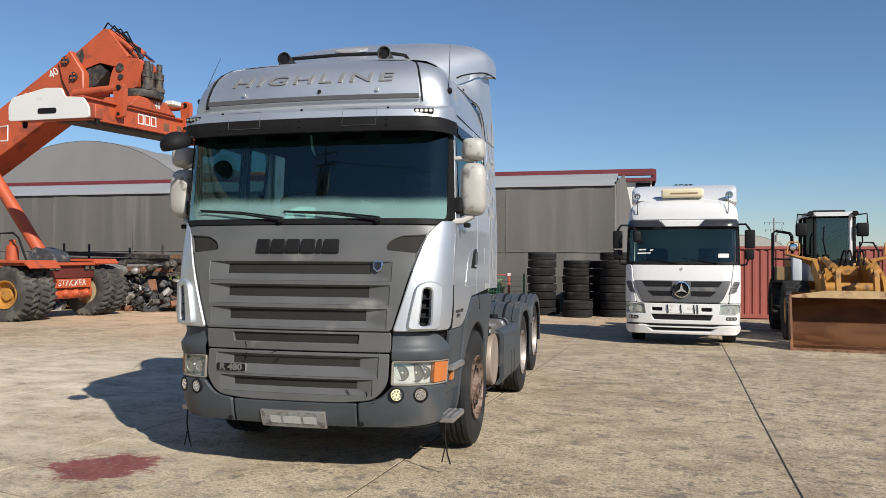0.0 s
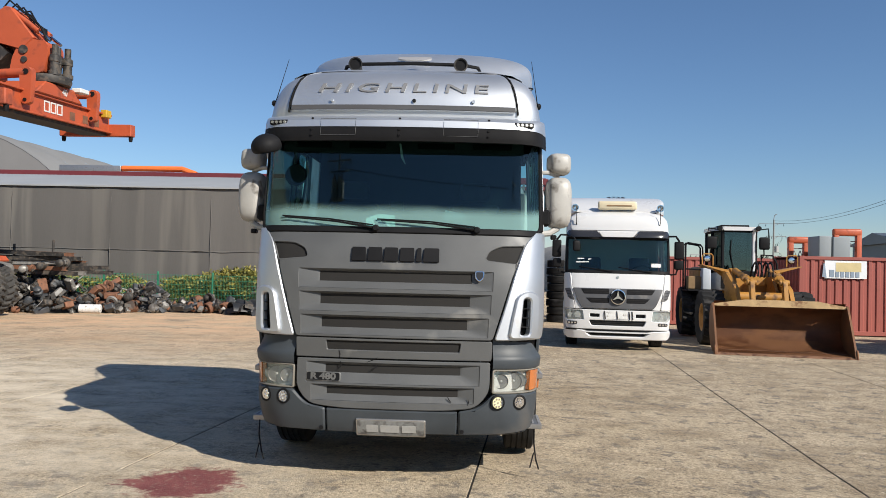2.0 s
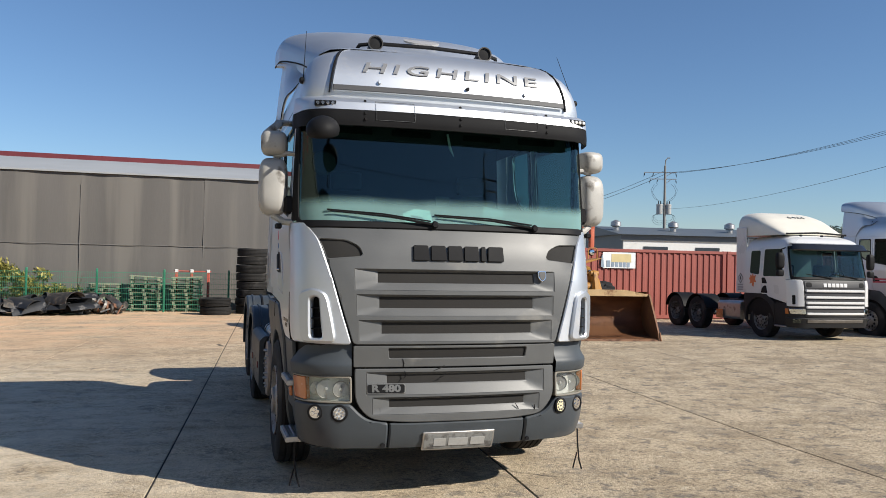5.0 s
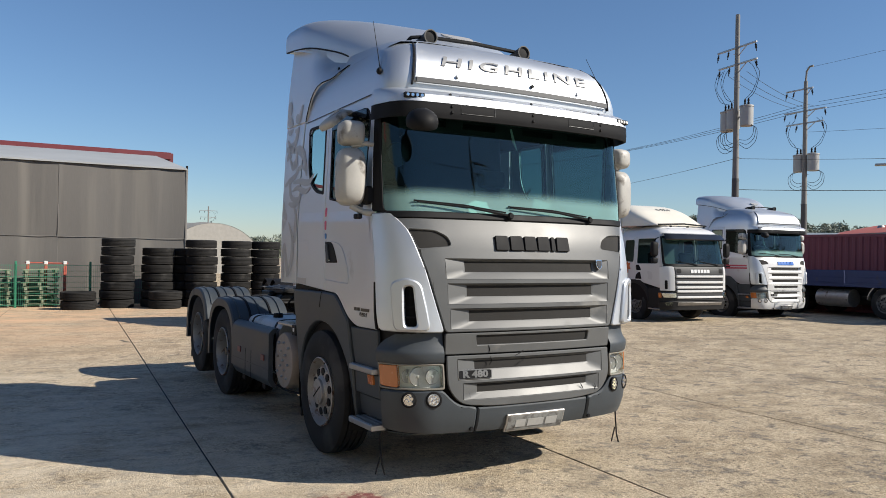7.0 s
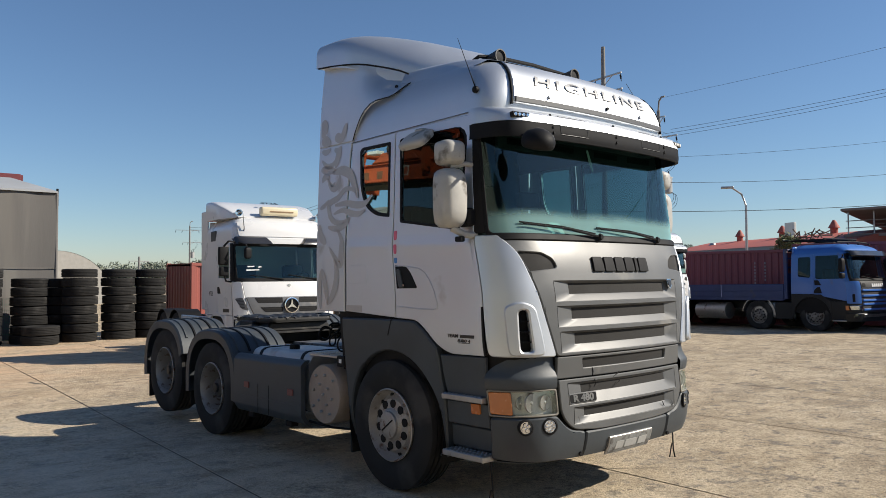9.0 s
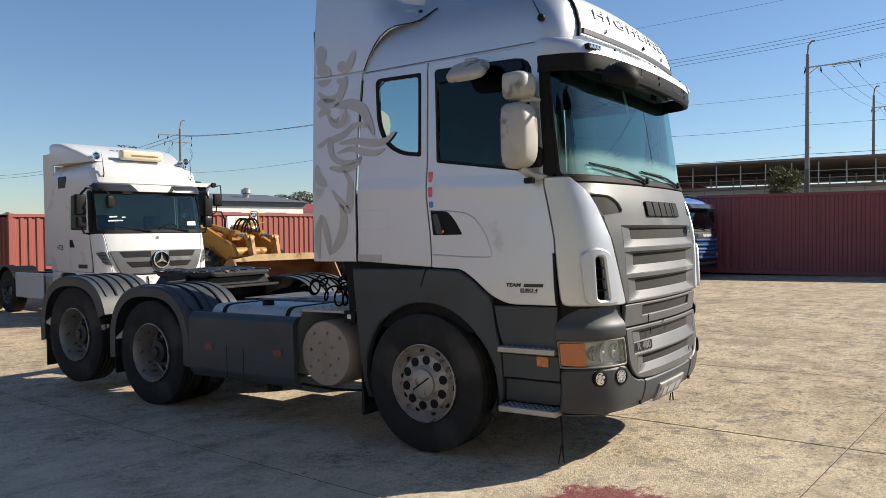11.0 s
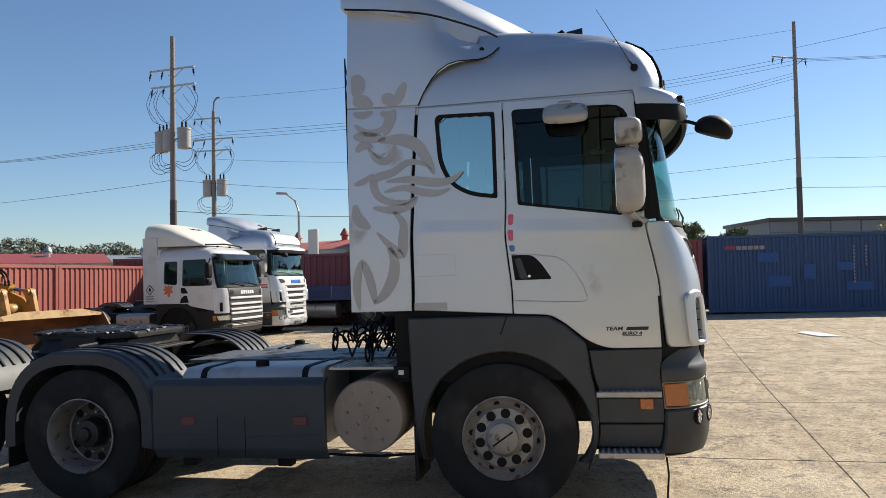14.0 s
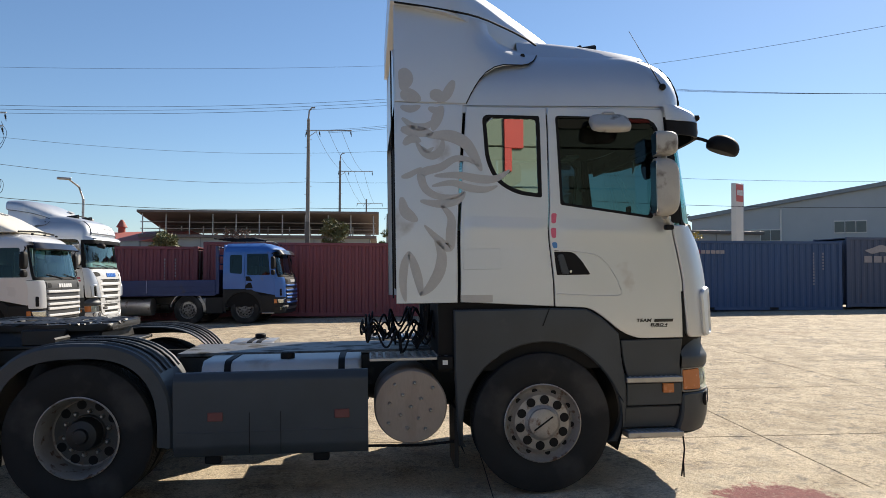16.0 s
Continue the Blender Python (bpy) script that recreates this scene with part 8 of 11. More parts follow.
# lift arms, links, tilt cylinders
for sgn in (-1, 1):
    part("lift_arm", pr(rounded([(0.86, 0.30), (1.05, 0.34), (1.75, 1.15), (2.95, 1.72), (3.05, 1.95), (2.85, 2.05), (1.55, 1.55), (0.9, 0.62)], 0.08), *sorted((sgn * 0.60, sgn * 0.70)), "X", 0.012), YEL, loader)
    lk = part("tilt_link", pr(rounded([(0.86, 0.75), (1.00, 0.75), (1.28, 1.62), (1.30, 1.76), (1.14, 1.80), (1.06, 1.66)], 0.07), *sorted((sgn * 0.34, sgn * 0.44)), "X", 0.012), YEL, loader)
    part("link_pin", tb([(sgn * 0.28, 1.19, 1.70), (sgn * 0.50, 1.19, 1.70)], 0.075, 14), YEL, lk)
    tc_ = part("tilt_cylinder", tb([(sgn * 0.40, 1.75, 1.80), (sgn * 0.42, 2.75, 2.0)], 0.085, 14), YEL, loader)
    part("cylinder_gland", tb([(sgn * 0.40, 1.68, 1.79), (sgn * 0.40, 1.82, 1.815)], 0.105, 14), YEL, tc_)
    part("cylinder_rod", tb([(sgn * 0.39, 1.2, 1.70), (sgn * 0.40, 1.78, 1.805)], 0.042, 10), CHROME, tc_)
    part("lift_cylinder", tb([(sgn * 0.52, 1.55, 1.15), (sgn * 0.52, 2.6, 0.75)], 0.075, 12), YEL, loader)
    wing = part("front_mudguard", pr([(sgn * 0.58, 1.97), (sgn * 0.70, 1.96), (sgn * 1.28, 2.13), (sgn * 1.28, 2.155), (sgn * 0.95, 2.09), (sgn * 0.58, 2.02)], 2.72, 3.42, "Y", 0.006), YEL, loader)
    part("wing_stay", pr([(sgn * 0.58, 1.80), (sgn * 0.66, 1.80), (sgn * 1.0, 2.06), (sgn * 0.62, 1.98)], 3.0, 3.03, "Y"), YEL, wing)
    hd = part("work_lamp", lt([(0.0, 0.085), (0.03, 0.10), (0.10, 0.09), (0.14, 0.05)], 18, "Y", Matrix.Translation((sgn * 1.10, 3.0, 2.32))), DARK, loader)
    part("lamp_glass", lt([(-0.004, 0.08), (-0.012, 0.05)], 18, "Y", Matrix.Translation((sgn * 1.10, 3.0, 2.32))), CHROME, hd)
    part("lamp_guard", tb([(sgn * 1.10 - 0.14, 2.96, 2.13), (sgn * 1.10 - 0.14, 2.96, 2.40), (sgn * 1.10 - 0.10, 2.96, 2.45), (sgn * 1.10 + 0.10, 2.96, 2.45), (sgn * 1.10 + 0.14, 2.96, 2.40), (sgn * 1.10 + 0.14, 2.96, 2.13)], 0.016, 6), YEL, hd)
for x0 in (-0.16, -0.06, 0.10, 0.20):
    tagged(part("hydraulic_hose", tb([(x0 + 0.16 * math.sin(0.2 * i) * 0.3, 1.9 + 0.30 * math.cos(math.pi * i / 12), 1.85 + 0.36 * math.sin(math.pi * i / 12)) for i in range(13)], 0.024, 6), DARK, loader))
part("cross_tube", tb([(-0.66, 1.72, 1.32), (0.66, 1.72, 1.32)], 0.13, 16), YEL, loader)
part("valve_block", bx(-0.22, 0.22, 2.2, 2.6, 1.62, 1.86, 0.02), YEL, loader)


def lug_tyre(R, rim, width, lugs=20):
    """A tyre with heavy slanted lugs, pressed from one ring."""
    n, h = lugs * 4, width / 2
    prof_ = [(-h * 0.7, rim, 0), (-h * 0.98, R * 0.70, 0), (-h, R * 0.84, 0), (-h * 0.97, R * 0.93, 1), (-h * 0.55, R * 0.965, 1), (-0.02, R * 0.965, 1), (0.02, R * 0.965, 2), (h * 0.55, R * 0.965, 2), (h * 0.97, R * 0.93, 2), (h, R * 0.84, 0), (h * 0.98, R * 0.70, 0), (h * 0.7, rim, 0)]
    bm = bmesh.new()
    rings = []
    for a, r, kind in prof_:
        ring = []
        for i in range(n):
            k = (i + (2 if kind == 2 else 0)) % 4
            up = R * 0.035 if kind and k in (0, 1) else (-R * 0.035 if kind else 0)
            t = 2 * math.pi * (i + 1.6 * abs(a) / h) / n
            ring.append(bm.verts.new((a, (r + up) * math.cos(t), (r + up) * math.sin(t))))
        rings.append(ring)
    for r0, r1 in zip(rings, rings[1:] + rings[:1]):
        for i in range(n):
            bm.faces.new((r0[i], r0[(i + 1) % n], r1[(i + 1) % n], r1[i]))
    return bm


for sgn in (-1, 1):
    for y in (2.45, 5.60):
        w = new("loader_wheel")
        w.parent = loader
        w.matrix_basis = Matrix.Translation((sgn * 1.12, y, 0.71 + 0.014 * y)) @ (pose(0, 0, 0) if sgn > 0 else pose(0, 0, 0, 0, 0, 180))
        part("tyre", lug_tyre(0.74, 0.36, 0.56), RUBBER, w, "", 25)
        part("rim", lt([(-0.2, 0.36), (0.22, 0.37), (0.2, 0.33), (0.08, 0.28), (0.10, 0.14), (0.16, 0.12), (0.17, 0.03)], 30, "X"), YEL, w)
part("front_axle", tb([(-1.0, 2.45, 0.75), (1.0, 2.45, 0.75)], 0.16, 14), YEL, loader)
part("front_frame", bx(-0.45, 0.45, 1.9, 3.6, 0.5, 1.25, 0.05), YEL, loader)
for sgn in (-1, 1):
    part("tower_plate", pr(rounded([(1.9, 1.2), (3.5, 1.2), (3.35, 1.9), (2.95, 2.08), (2.7, 2.02), (2.3, 1.6)], 0.06), *sorted((sgn * 0.46, sgn * 0.54)), "X", 0.01), YEL, loader)
part("tower_back", bx(-0.46, 0.46, 3.1, 3.2, 1.2, 1.8, 0.01), YEL, loader)
part("rear_frame", bx(-0.6, 0.6, 3.5, 6.9, 0.6, 1.2, 0.06), YEL, loader)
part("engine_hood", bx(-0.85, 0.85, 5.5, 7.3, 1.15, 2.15, 0.12), YEL, loader)
part("counterweight", bx(-1.1, 1.1, 7.1, 7.5, 0.7, 1.4, 0.1), YEL, loader)
# cab: narrow front pane, chamfered side panes, dark frame, white roof edge
plan_ = [(-0.43, 4.25), (0.43, 4.25), (0.61, 4.75), (0.61, 5.6), (-0.61, 5.6), (-0.61, 4.75)]
part("cab_base", pr(plan_, 1.45, 1.98, "Z", 0.02), WHITE, loader)
part("cab_floor_front", pr([(-0.46, 4.18), (0.46, 4.18), (0.46, 4.3), (-0.46, 4.3)], 1.5, 2.02, "Z", 0.02), DARK, loader)
for (x0, y0), (x1, y1) in zip(plan_, plan_[1:] + plan_[:1]):
    a, b_ = Vector((x0, y0, 0)), Vector((x1, y1, 0))
    d_ = (b_ - a).normalized()
    n_ = Vector((d_.y, -d_.x, 0)) * 0.012
    bm = bmesh.new()
    q_ = [a + d_ * 0.05, b_ - d_ * 0.05]
    loft(bm, [[(p.x - o * n_.x, p.y - o * n_.y, z) for p, z in ((q_[0], 1.98), (q_[1], 1.98), (q_[1], 3.17), (q_[0], 3.17))] for o in (0.0, 0.6)])
    part("cab_glass", bm, CABGLASS, loader)
    part("cab_pillar", tb([(x0, y0, 1.95), (x0, y0, 3.2)], 0.048, 8), WHITE if x0 > 0.3 and y0 < 4.5 else DARK, loader)
    for z in (1.99, 3.16):
        part("glass_rail", tb([(x0, y0, z), (x1, y1, z)], 0.03, 6), DARK, loader)
rf = part("cab_roof", pr(rounded([(-0.48, 4.12), (0.48, 4.12), (0.68, 4.7), (0.68, 5.75), (-0.68, 5.75), (-0.68, 4.7)], 0.06), 3.18, 3.29, "Z", 0.03), WHITE, loader)
part("roof_grille", bx(-0.45, 0.35, 4.4, 5.3, 3.29, 3.36, 0.03), DARK, rf)
part("windscreen_wiper", tb([(-0.12, 4.2, 2.02), (-0.22, 4.2, 2.55), (-0.2, 4.2, 2.9)], 0.014, 6), DARK, loader)
part("windscreen_label", bx(0.0, 0.12, 4.262, 4.265, 2.93, 3.02), PLATE, loader)
part("operator_seat", bx(-0.28, 0.28, 5.0, 5.2, 1.7, 2.65, 0.08), SEATCLOTH, loader)
bm = bmesh.new()
tube(bm, [pose(0, 4.65, 2.25, -50, 0, 0) @ Vector((0.2 * math.cos(2 * math.pi * i / 20), 0.2 * math.sin(2 * math.pi * i / 20), 0)) for i in range(21)], 0.018, 6)
part("steering_wheel", bm, DARK, loader)
part("steering_column", tb([(0, 4.45, 1.7), (0, 4.65, 2.25)], 0.05, 8), DARK, loader)
part("side_steps", bx(-0.98, -0.74, 4.25, 4.6, 1.45, 2.08, 0.03), pbr("pale_blue_grey_panel", (0.42, 0.46, 0.50), 0.5, 0, 0.1), loader)
part("tool_box", bx(-1.36, -0.98, 4.4, 5.0, 1.46, 1.84, 0.02), pbr("ochre_box", (0.20, 0.13, 0.06), 0.6, 0, 0.2, 4), loader)
part("platform", bx(-1.38, -0.72, 4.3, 5.6, 1.40, 1.46, 0.01), DARK, loader)
part("platform", bx(0.72, 1.3, 4.3, 5.6, 1.40, 1.46, 0.01), DARK, loader)
for y in (4.5, 4.85):
    part("guard_rail", tb([(-1.42, y, 1.45), (-1.42, y, 2.76), (-1.36, y, 2.82), (-1.0, y, 2.76), (-0.94, y, 2.68), (-0.92, y, 2.2)], 0.026, 6), DARK, loader)
part("guard_rail", tb([(-1.42, 4.5, 2.05), (-0.95, 4.5, 2.03), (-0.9, 4.5, 1.9)], 0.024, 6), DARK, loader)
part("guard_rail", tb([(0.70, 4.4, 1.9), (0.68, 4.4, 2.5), (1.0, 4.4, 2.48), (1.12, 4.4, 2.25), (1.12, 4.4, 1.45)], 0.026, 6), DARK, loader)
for sgn, x in ((-1, -0.76), (1, 0.70)):
    mm = part("loader_mirror", bx(x - 0.15, x + 0.15, 4.10, 4.20, 2.64, 3.0, 0.05), DARK, loader)
    part("mirror_glass", bx(x - 0.12, x + 0.12, 4.202, 4.206, 2.68, 2.96), MIRRORGLASS, mm)
    part("mirror_arm", tb([(sgn * 0.5, 4.2, 3.2), (x + sgn * 0.1, 4.12, 3.24), (x + sgn * 0.12, 4.14, 2.98)], 0.02, 6), DARK, mm)
    part("mirror_stay", tb([(x, 4.2, 2.66), (x + sgn * 0.02, 4.25, 2.5), (sgn * 0.7, 4.4, 2.4)], 0.018, 6), DARK, mm)
for x in (-0.55, 0.52):
    part("roof_lamp", lt([(0.0, 0.07), (0.08, 0.075), (0.12, 0.04)], 14, "Y", Matrix.Translation((x, 4.02, 3.24))), DARK, rf)


# ---- tarpaulin shed and the buildings behind it ----
TARP = pbr("dusty_grey_tarpaulin", (0.115, 0.108, 0.10), 0.8, 0, 0.14, 0.7, 60, 0.06, dirt=(0.15, 0.14, 0.125), dirt_at=0.50, dirt_scale=1.2, stretch=(1, 1, 0.06), island=0.06)
TARPROOF = pbr("pale_grey_roof_sheet", (0.32, 0.33, 0.335), 0.7, 0, 0.08, 0.6, 40)
SEAM = pbr("tarpaulin_seam", (0.165, 0.156, 0.144), 0.85)
shed = thing("tarpaulin_shed", "long low shed hung with dusty grey tarpaulin sheets", "shed", pose(0, 31.6, gz(31.6)))
SX1, EAVE = -0.62, 5.16


def hung_sheet(x0, x1, z0, z1, y, ph, amp=0.05):
    nx, nz_ = 22, 8
    bm = bmesh.new()
    vs = [[bm.verts.new((x0 + (x1 - x0) * i / nx, y + amp * noise.noise(((x0 + (x1 - x0) * i / nx) * 1.1 + ph, 0.35 * j / nz_, ph)) - 0.03 * math.sin(math.pi * j / nz_), z0 + (z1 - z0) * j / nz_)) for i in range(nx + 1)] for j in range(nz_ + 1)]
    for j in range(nz_):
        for i in range(nx):
            bm.faces.new((vs[j][i], vs[j][i + 1], vs[j + 1][i + 1], vs[j + 1][i]))
    return bm


for k in range(11):
    x1 = SX1 - k * 4.4
    for r, (z0, z1) in enumerate(((0.0, 2.45), (2.45, EAVE))):
        part("hung_sheet", hung_sheet(x1 - 4.4, x1, z0, z1, -0.0, k * 3.1 + r), TARP, shed, "", 80)
    part("sheet_seam", bx(x1 - 4.41, x1 - 4.39, -0.045, -0.03, 0.0, EAVE - 0.5), SEAM, shed)
part("sheet_seam", bx(SX1 - 48, SX1, -0.05, -0.035, 2.44, 2.46), SEAM, shed)
part("roof_sheet", pr([(-0.1, EAVE), (7.5, EAVE + 1.25), (15, EAVE), (15, EAVE - 0.08), (7.5, EAVE + 1.15), (-0.1, EAVE - 0.06)], SX1 - 48.4, SX1, "X"), TARPROOF, shed)
part("end_sheet", pr([(0.0, 0), (15, 0), (15, EAVE - 0.08), (7.5, EAVE + 1.15), (0.0, EAVE - 0.08)], -0.10, 0.0, "X"), TARP, shed).matrix_basis = pose(SX1 - 0.02, 0, 0, 0, 0, -2.6)
part("corner_post", tb([(SX1, 0.0, 0), (SX1, 0.0, EAVE)], 0.05, 8), SEAM, shed)
part("gutter_pipe", tb([(SX1 + 0.02, 0.02, EAVE + 0.1), (SX1 + 0.02, 0.02, EAVE - 0.5)], 0.04, 8), DARK, shed)
REDROOF = pbr("dark_red_roof_edge", (0.13, 0.02, 0.025), 0.6, 0, 0.15, 1.0, 30)
OFFWHITE = pbr("off_white_wall_sheet", (0.62, 0.60, 0.56), 0.7, 0, 0.06, 0.8, 20)
bh = thing("factory_hall", "off-white factory hall with a dark red roof edge", "building", pose(0, 47, gz(47)))
part("wall", bx(-48, 1.2, 0, 22, 0, 7.2), OFFWHITE, bh)
part("roof", pr([(-0.3, 7.2), (11, 8.0), (22.3, 7.2), (22.3, 7.0), (-0.3, 7.0)], -48.2, 1.4, "X"), REDROOF, bh)
part("fascia", bx(-48.3, 1.3, -0.4, -0.2, 7.32, 7.72, 0.02), REDROOF, bh)
part("fascia_end", bx(1.22, 1.45, -0.2, 22, 7.0, 7.7, 0.02), REDROOF, bh)
for k in range(7):
    part("vent_louvre", bx(0.28, 1.12, -0.06, 0.0, 4.1 + k * 0.42, 4.4 + k * 0.42, 0.01), DARK, bh)
part("roof_duct", bx(-32.4, -27.95, 4.8, 5.3, 8.1, 8.72, 0.03), STEEL, bh)
part("orange_duct", tb([(-27.9, 5.0, 8.55), (-23.6, 5.0, 8.55), (-22.6, 5.0, 8.2)], 0.2, 10), pbr("orange_paint", (0.72, 0.16, 0.03), 0.5), bh)
DOME = pbr("grey_arched_fabric", (0.20, 0.20, 0.195), 0.8, 0, 0.08, 0.4, 20)


def arch_tent(label, m, a, b_, length, mat):
    t = thing("arched_tent_hall", label, "building", m)
    for k in range(4):
        y0, y1 = length * k / 4, length * (k + 1) / 4
        part("fabric_bay", loft(bmesh.new(), [[(a * math.cos(math.pi * i / 28), y, b_ * math.sin(math.pi * i / 28) + 0.12 * math.sin(math.pi * q)) for i in range(29)] for q, y in ((0, y0), (0.5, (y0 + y1) / 2), (1, y1 - 0.02))], cap=False, closed=False), mat, t)
    bm = bmesh.new()
    bm.faces.new([bm.verts.new((a * math.cos(math.pi * i / 28), 0.03, b_ * math.sin(math.pi * i / 28))) for i in range(29)])
    part("end_wall", bm, mat, t)
    return t


arch_tent("large grey arched fabric hall", pose(-44.0, 54.5, gz(54.5)), 13.5, 12.1, 20, DOME)
arch_tent("small pale grey arched fabric hall", pose(10.8, 78, gz(60), 0, 0, 20), 6.0, 5.0, 14, pbr("pale_arched_fabric", (0.25, 0.24, 0.22), 0.8))

# ---- fence, hedge, pallets, tyres, scrap ----
GREEN = pbr("green_fence_coating", (0.035, 0.20, 0.115), 0.5, 0, 0.1, 3, 40)
fence = thing("mesh_fence", "green welded mesh fence panels between round posts", "fence", pose(0, 30.0, gz(30.0)))
post = part("post", bx(-0.035, 0.035, -0.035, 0.035, 0, 1.55, 0.012), GREEN, fence)
post.matrix_basis = Matrix.Translation((-1.8, 0, 0))
bm = bmesh.new()
for i in range(38):
    box(bm, i * 0.06, i * 0.06 + 0.006, -0.003, 0.003, 0.05, 1.45)
for j in range(8):
    box(bm, 0, 2.23, -0.006, 0.0, 0.08 + j * 0.19, 0.092 + j * 0.19)
panel0 = tagged(part("mesh_panel", bm, GREEN, fence), kind="stuff")
panel0.matrix_basis = Matrix.Translation((-1.77 - 2.25, -0.04, 0))
for k in range(1, 11):
    again(post, Matrix.Translation((-1.8 - k * 2.26, 0, 0)))
    if k < 10:
        again(panel0, Matrix.Translation((-1.77 - 2.25 - k * 2.26, -0.04, 0)))


def leaf_mat(name, c0, c1):
    m = bpy.data.materials.new(name)
    m.use_nodes = True
    nt = m.node_tree
    b = nt.nodes["Principled BSDF"]
    g = nt.nodes.new("ShaderNodeNewGeometry")
    r = nt.nodes.new("ShaderNodeValToRGB")
    r.color_ramp.elements[0].color, r.color_ramp.elements[1].color = (*c0, 1), (*c1, 1)
    nt.links.new(g.outputs["Random Per Island"], r.inputs["Fac"])
    nt.links.new(r.outputs["Color"], b.inputs["Base Color"])
    b.inputs["Roughness"].default_value = 0.6
    b.inputs["Subsurface Weight"].default_value = 0.0
    return m


LEAF = leaf_mat("hedge_leaves", (0.05, 0.07, 0.013), (0.33, 0.28, 0.055))
PINE = leaf_mat("pine_needles", (0.05, 0.075, 0.022), (0.19, 0.20, 0.07))
# far woods take pale, greyed colours that hold the distance haze
WOODS = leaf_mat("far_woods", (0.12, 0.145, 0.11), (0.24, 0.25, 0.19))
BARK = pbr("bark", (0.10, 0.075, 0.055), 0.9, 0, 0.25, 8, 60, 0.3)


def leaves(spots, size, seed, long=1.6):
    """Many small bent leaves about the given spots (centre, radius, number)."""
    rnd = np.random.RandomState(seed)
    vs, fs = [], []
    for (cx, cy, cz), rad, n in spots:
        d = rnd.normal(size=(n, 3))
        d /= np.linalg.norm(d, axis=1)[:, None]
        p = np.array((cx, cy, cz)) + d * (rad * rnd.uniform(0.25, 1.0, (n, 1)) ** 0.6) * np.array((1, 1, 0.8))
        a = rnd.normal(size=(n, 3))
        a /= np.linalg.norm(a, axis=1)[:, None]
        b_ = np.cross(a, rnd.normal(size=(n, 3)))
        b_ /= np.linalg.norm(b_, axis=1)[:, None]
        s = size * rnd.uniform(0.6, 1.4, (n, 1))
        for q in range(n):
            k = len(vs)
            vs += [tuple(p[q] - a[q] * s[q] * long), tuple(p[q] + b_[q] * s[q] * 0.5), tuple(p[q] + a[q] * s[q] * long), tuple(p[q] - b_[q] * s[q] * 0.5)]
            fs.append((k, k + 1, k + 2, k + 3))
    me = bpy.data.meshes.new("leaves")
    me.from_pydata(vs, [], fs)
    return me


random.seed(21)
spots = []
for k in range(95):
    x = random.uniform(-24, -9.2)
    hgt = 0.92 + 0.45 * max(0, 1 - abs(x + 12.1) / 2.2) + (0.3 if abs(x + 10.9) < 0.4 else 0) - (0.45 if x > -10.0 else 0)
    for j in range(3):
        spots.append(((x + random.uniform(-0.3, 0.3), 30.7 + random.uniform(-0.2, 0.3), random.uniform(0.15, 1.0) * hgt + 0.3), random.uniform(0.22, 0.42), 90))
me = leaves(spots, 0.055, 3)
me.materials.append(LEAF)
hd = new("hedge", me)
hd.location = (0, 0, gz(31))
tagged(hd, "overgrown green and yellow hedge behind the fence", "hedge", kind="stuff")
bm = bmesh.new()
for k in range(60):
    x = random.uniform(-24, -8.8)
    tube(bm, [(x, 30.8, 0), (x + random.uniform(-0.3, 0.3), 30.7, 0.6), (x + random.uniform(-0.5, 0.5), 30.7 + random.uniform(-0.3, 0.3), 1.3)], [0.012, 0.009, 0.004], 4)
tagged(part("twig", bm, BARK, hd), kind="stuff")

PALLET = pbr("weathered_green_timber", (0.22, 0.23, 0.16), 0.85, 0, 0.25, 4, 60, 0.2, island=0.3)
REDWOOD = pbr("red_painted_steel", (0.45, 0.09, 0.06), 0.6)
for sx, n, tilt in ((-7.0, 9, 4), (-5.55, 9, -2), (-8.4, 7, 2)):
    for k in range(n):
        p = thing("pallet", "weathered greenish pallet in a leaning stack behind the fence", "pallet", pose(sx + 0.03 * math.sin(k * 2.3), 30.75, gz(30.75) + 0.145 * k, 0, tilt * (0.5 + 0.2 * (k % 3)) * (1 if k > 1 else 0), 3 * math.sin(k)), "stacked pallets")
        if sx == -7.0 and k == 0:
            for q in range(6):
                part("slat", bx(-0.55, 0.55, -0.5 + q * 0.18, -0.39 + q * 0.18, 0.10, 0.122, 0.003), PALLET, p)
            for q in (-0.5, -0.05, 0.4):
                part("runner", bx(q, q + 0.1, -0.5, 0.5, 0.0, 0.1, 0.004), PALLET, p)
            seed_pallet = p
        else:
            for c in seed_pallet.children:
                again(c, Matrix.Identity(4), p)
rack = thing("stillage_frame", "rusty red and white steel stillage frame", "frame", pose(-6.0, 31.0, gz(31.0)))
for x in (0.0, 0.55, 1.15):
    part("upright", bx(x, x + 0.10, -0.05, 0.05, 0, 1.52, 0.01), REDWOOD, rack)
    part("upright_cap", bx(x - 0.01, x + 0.11, -0.06, 0.06, 1.44, 1.56, 0.01), PLATE, rack)
part("rail", tb([(-0.05, 0, 1.50), (1.3, 0, 1.48)], 0.02, 6), REDWOOD, rack)

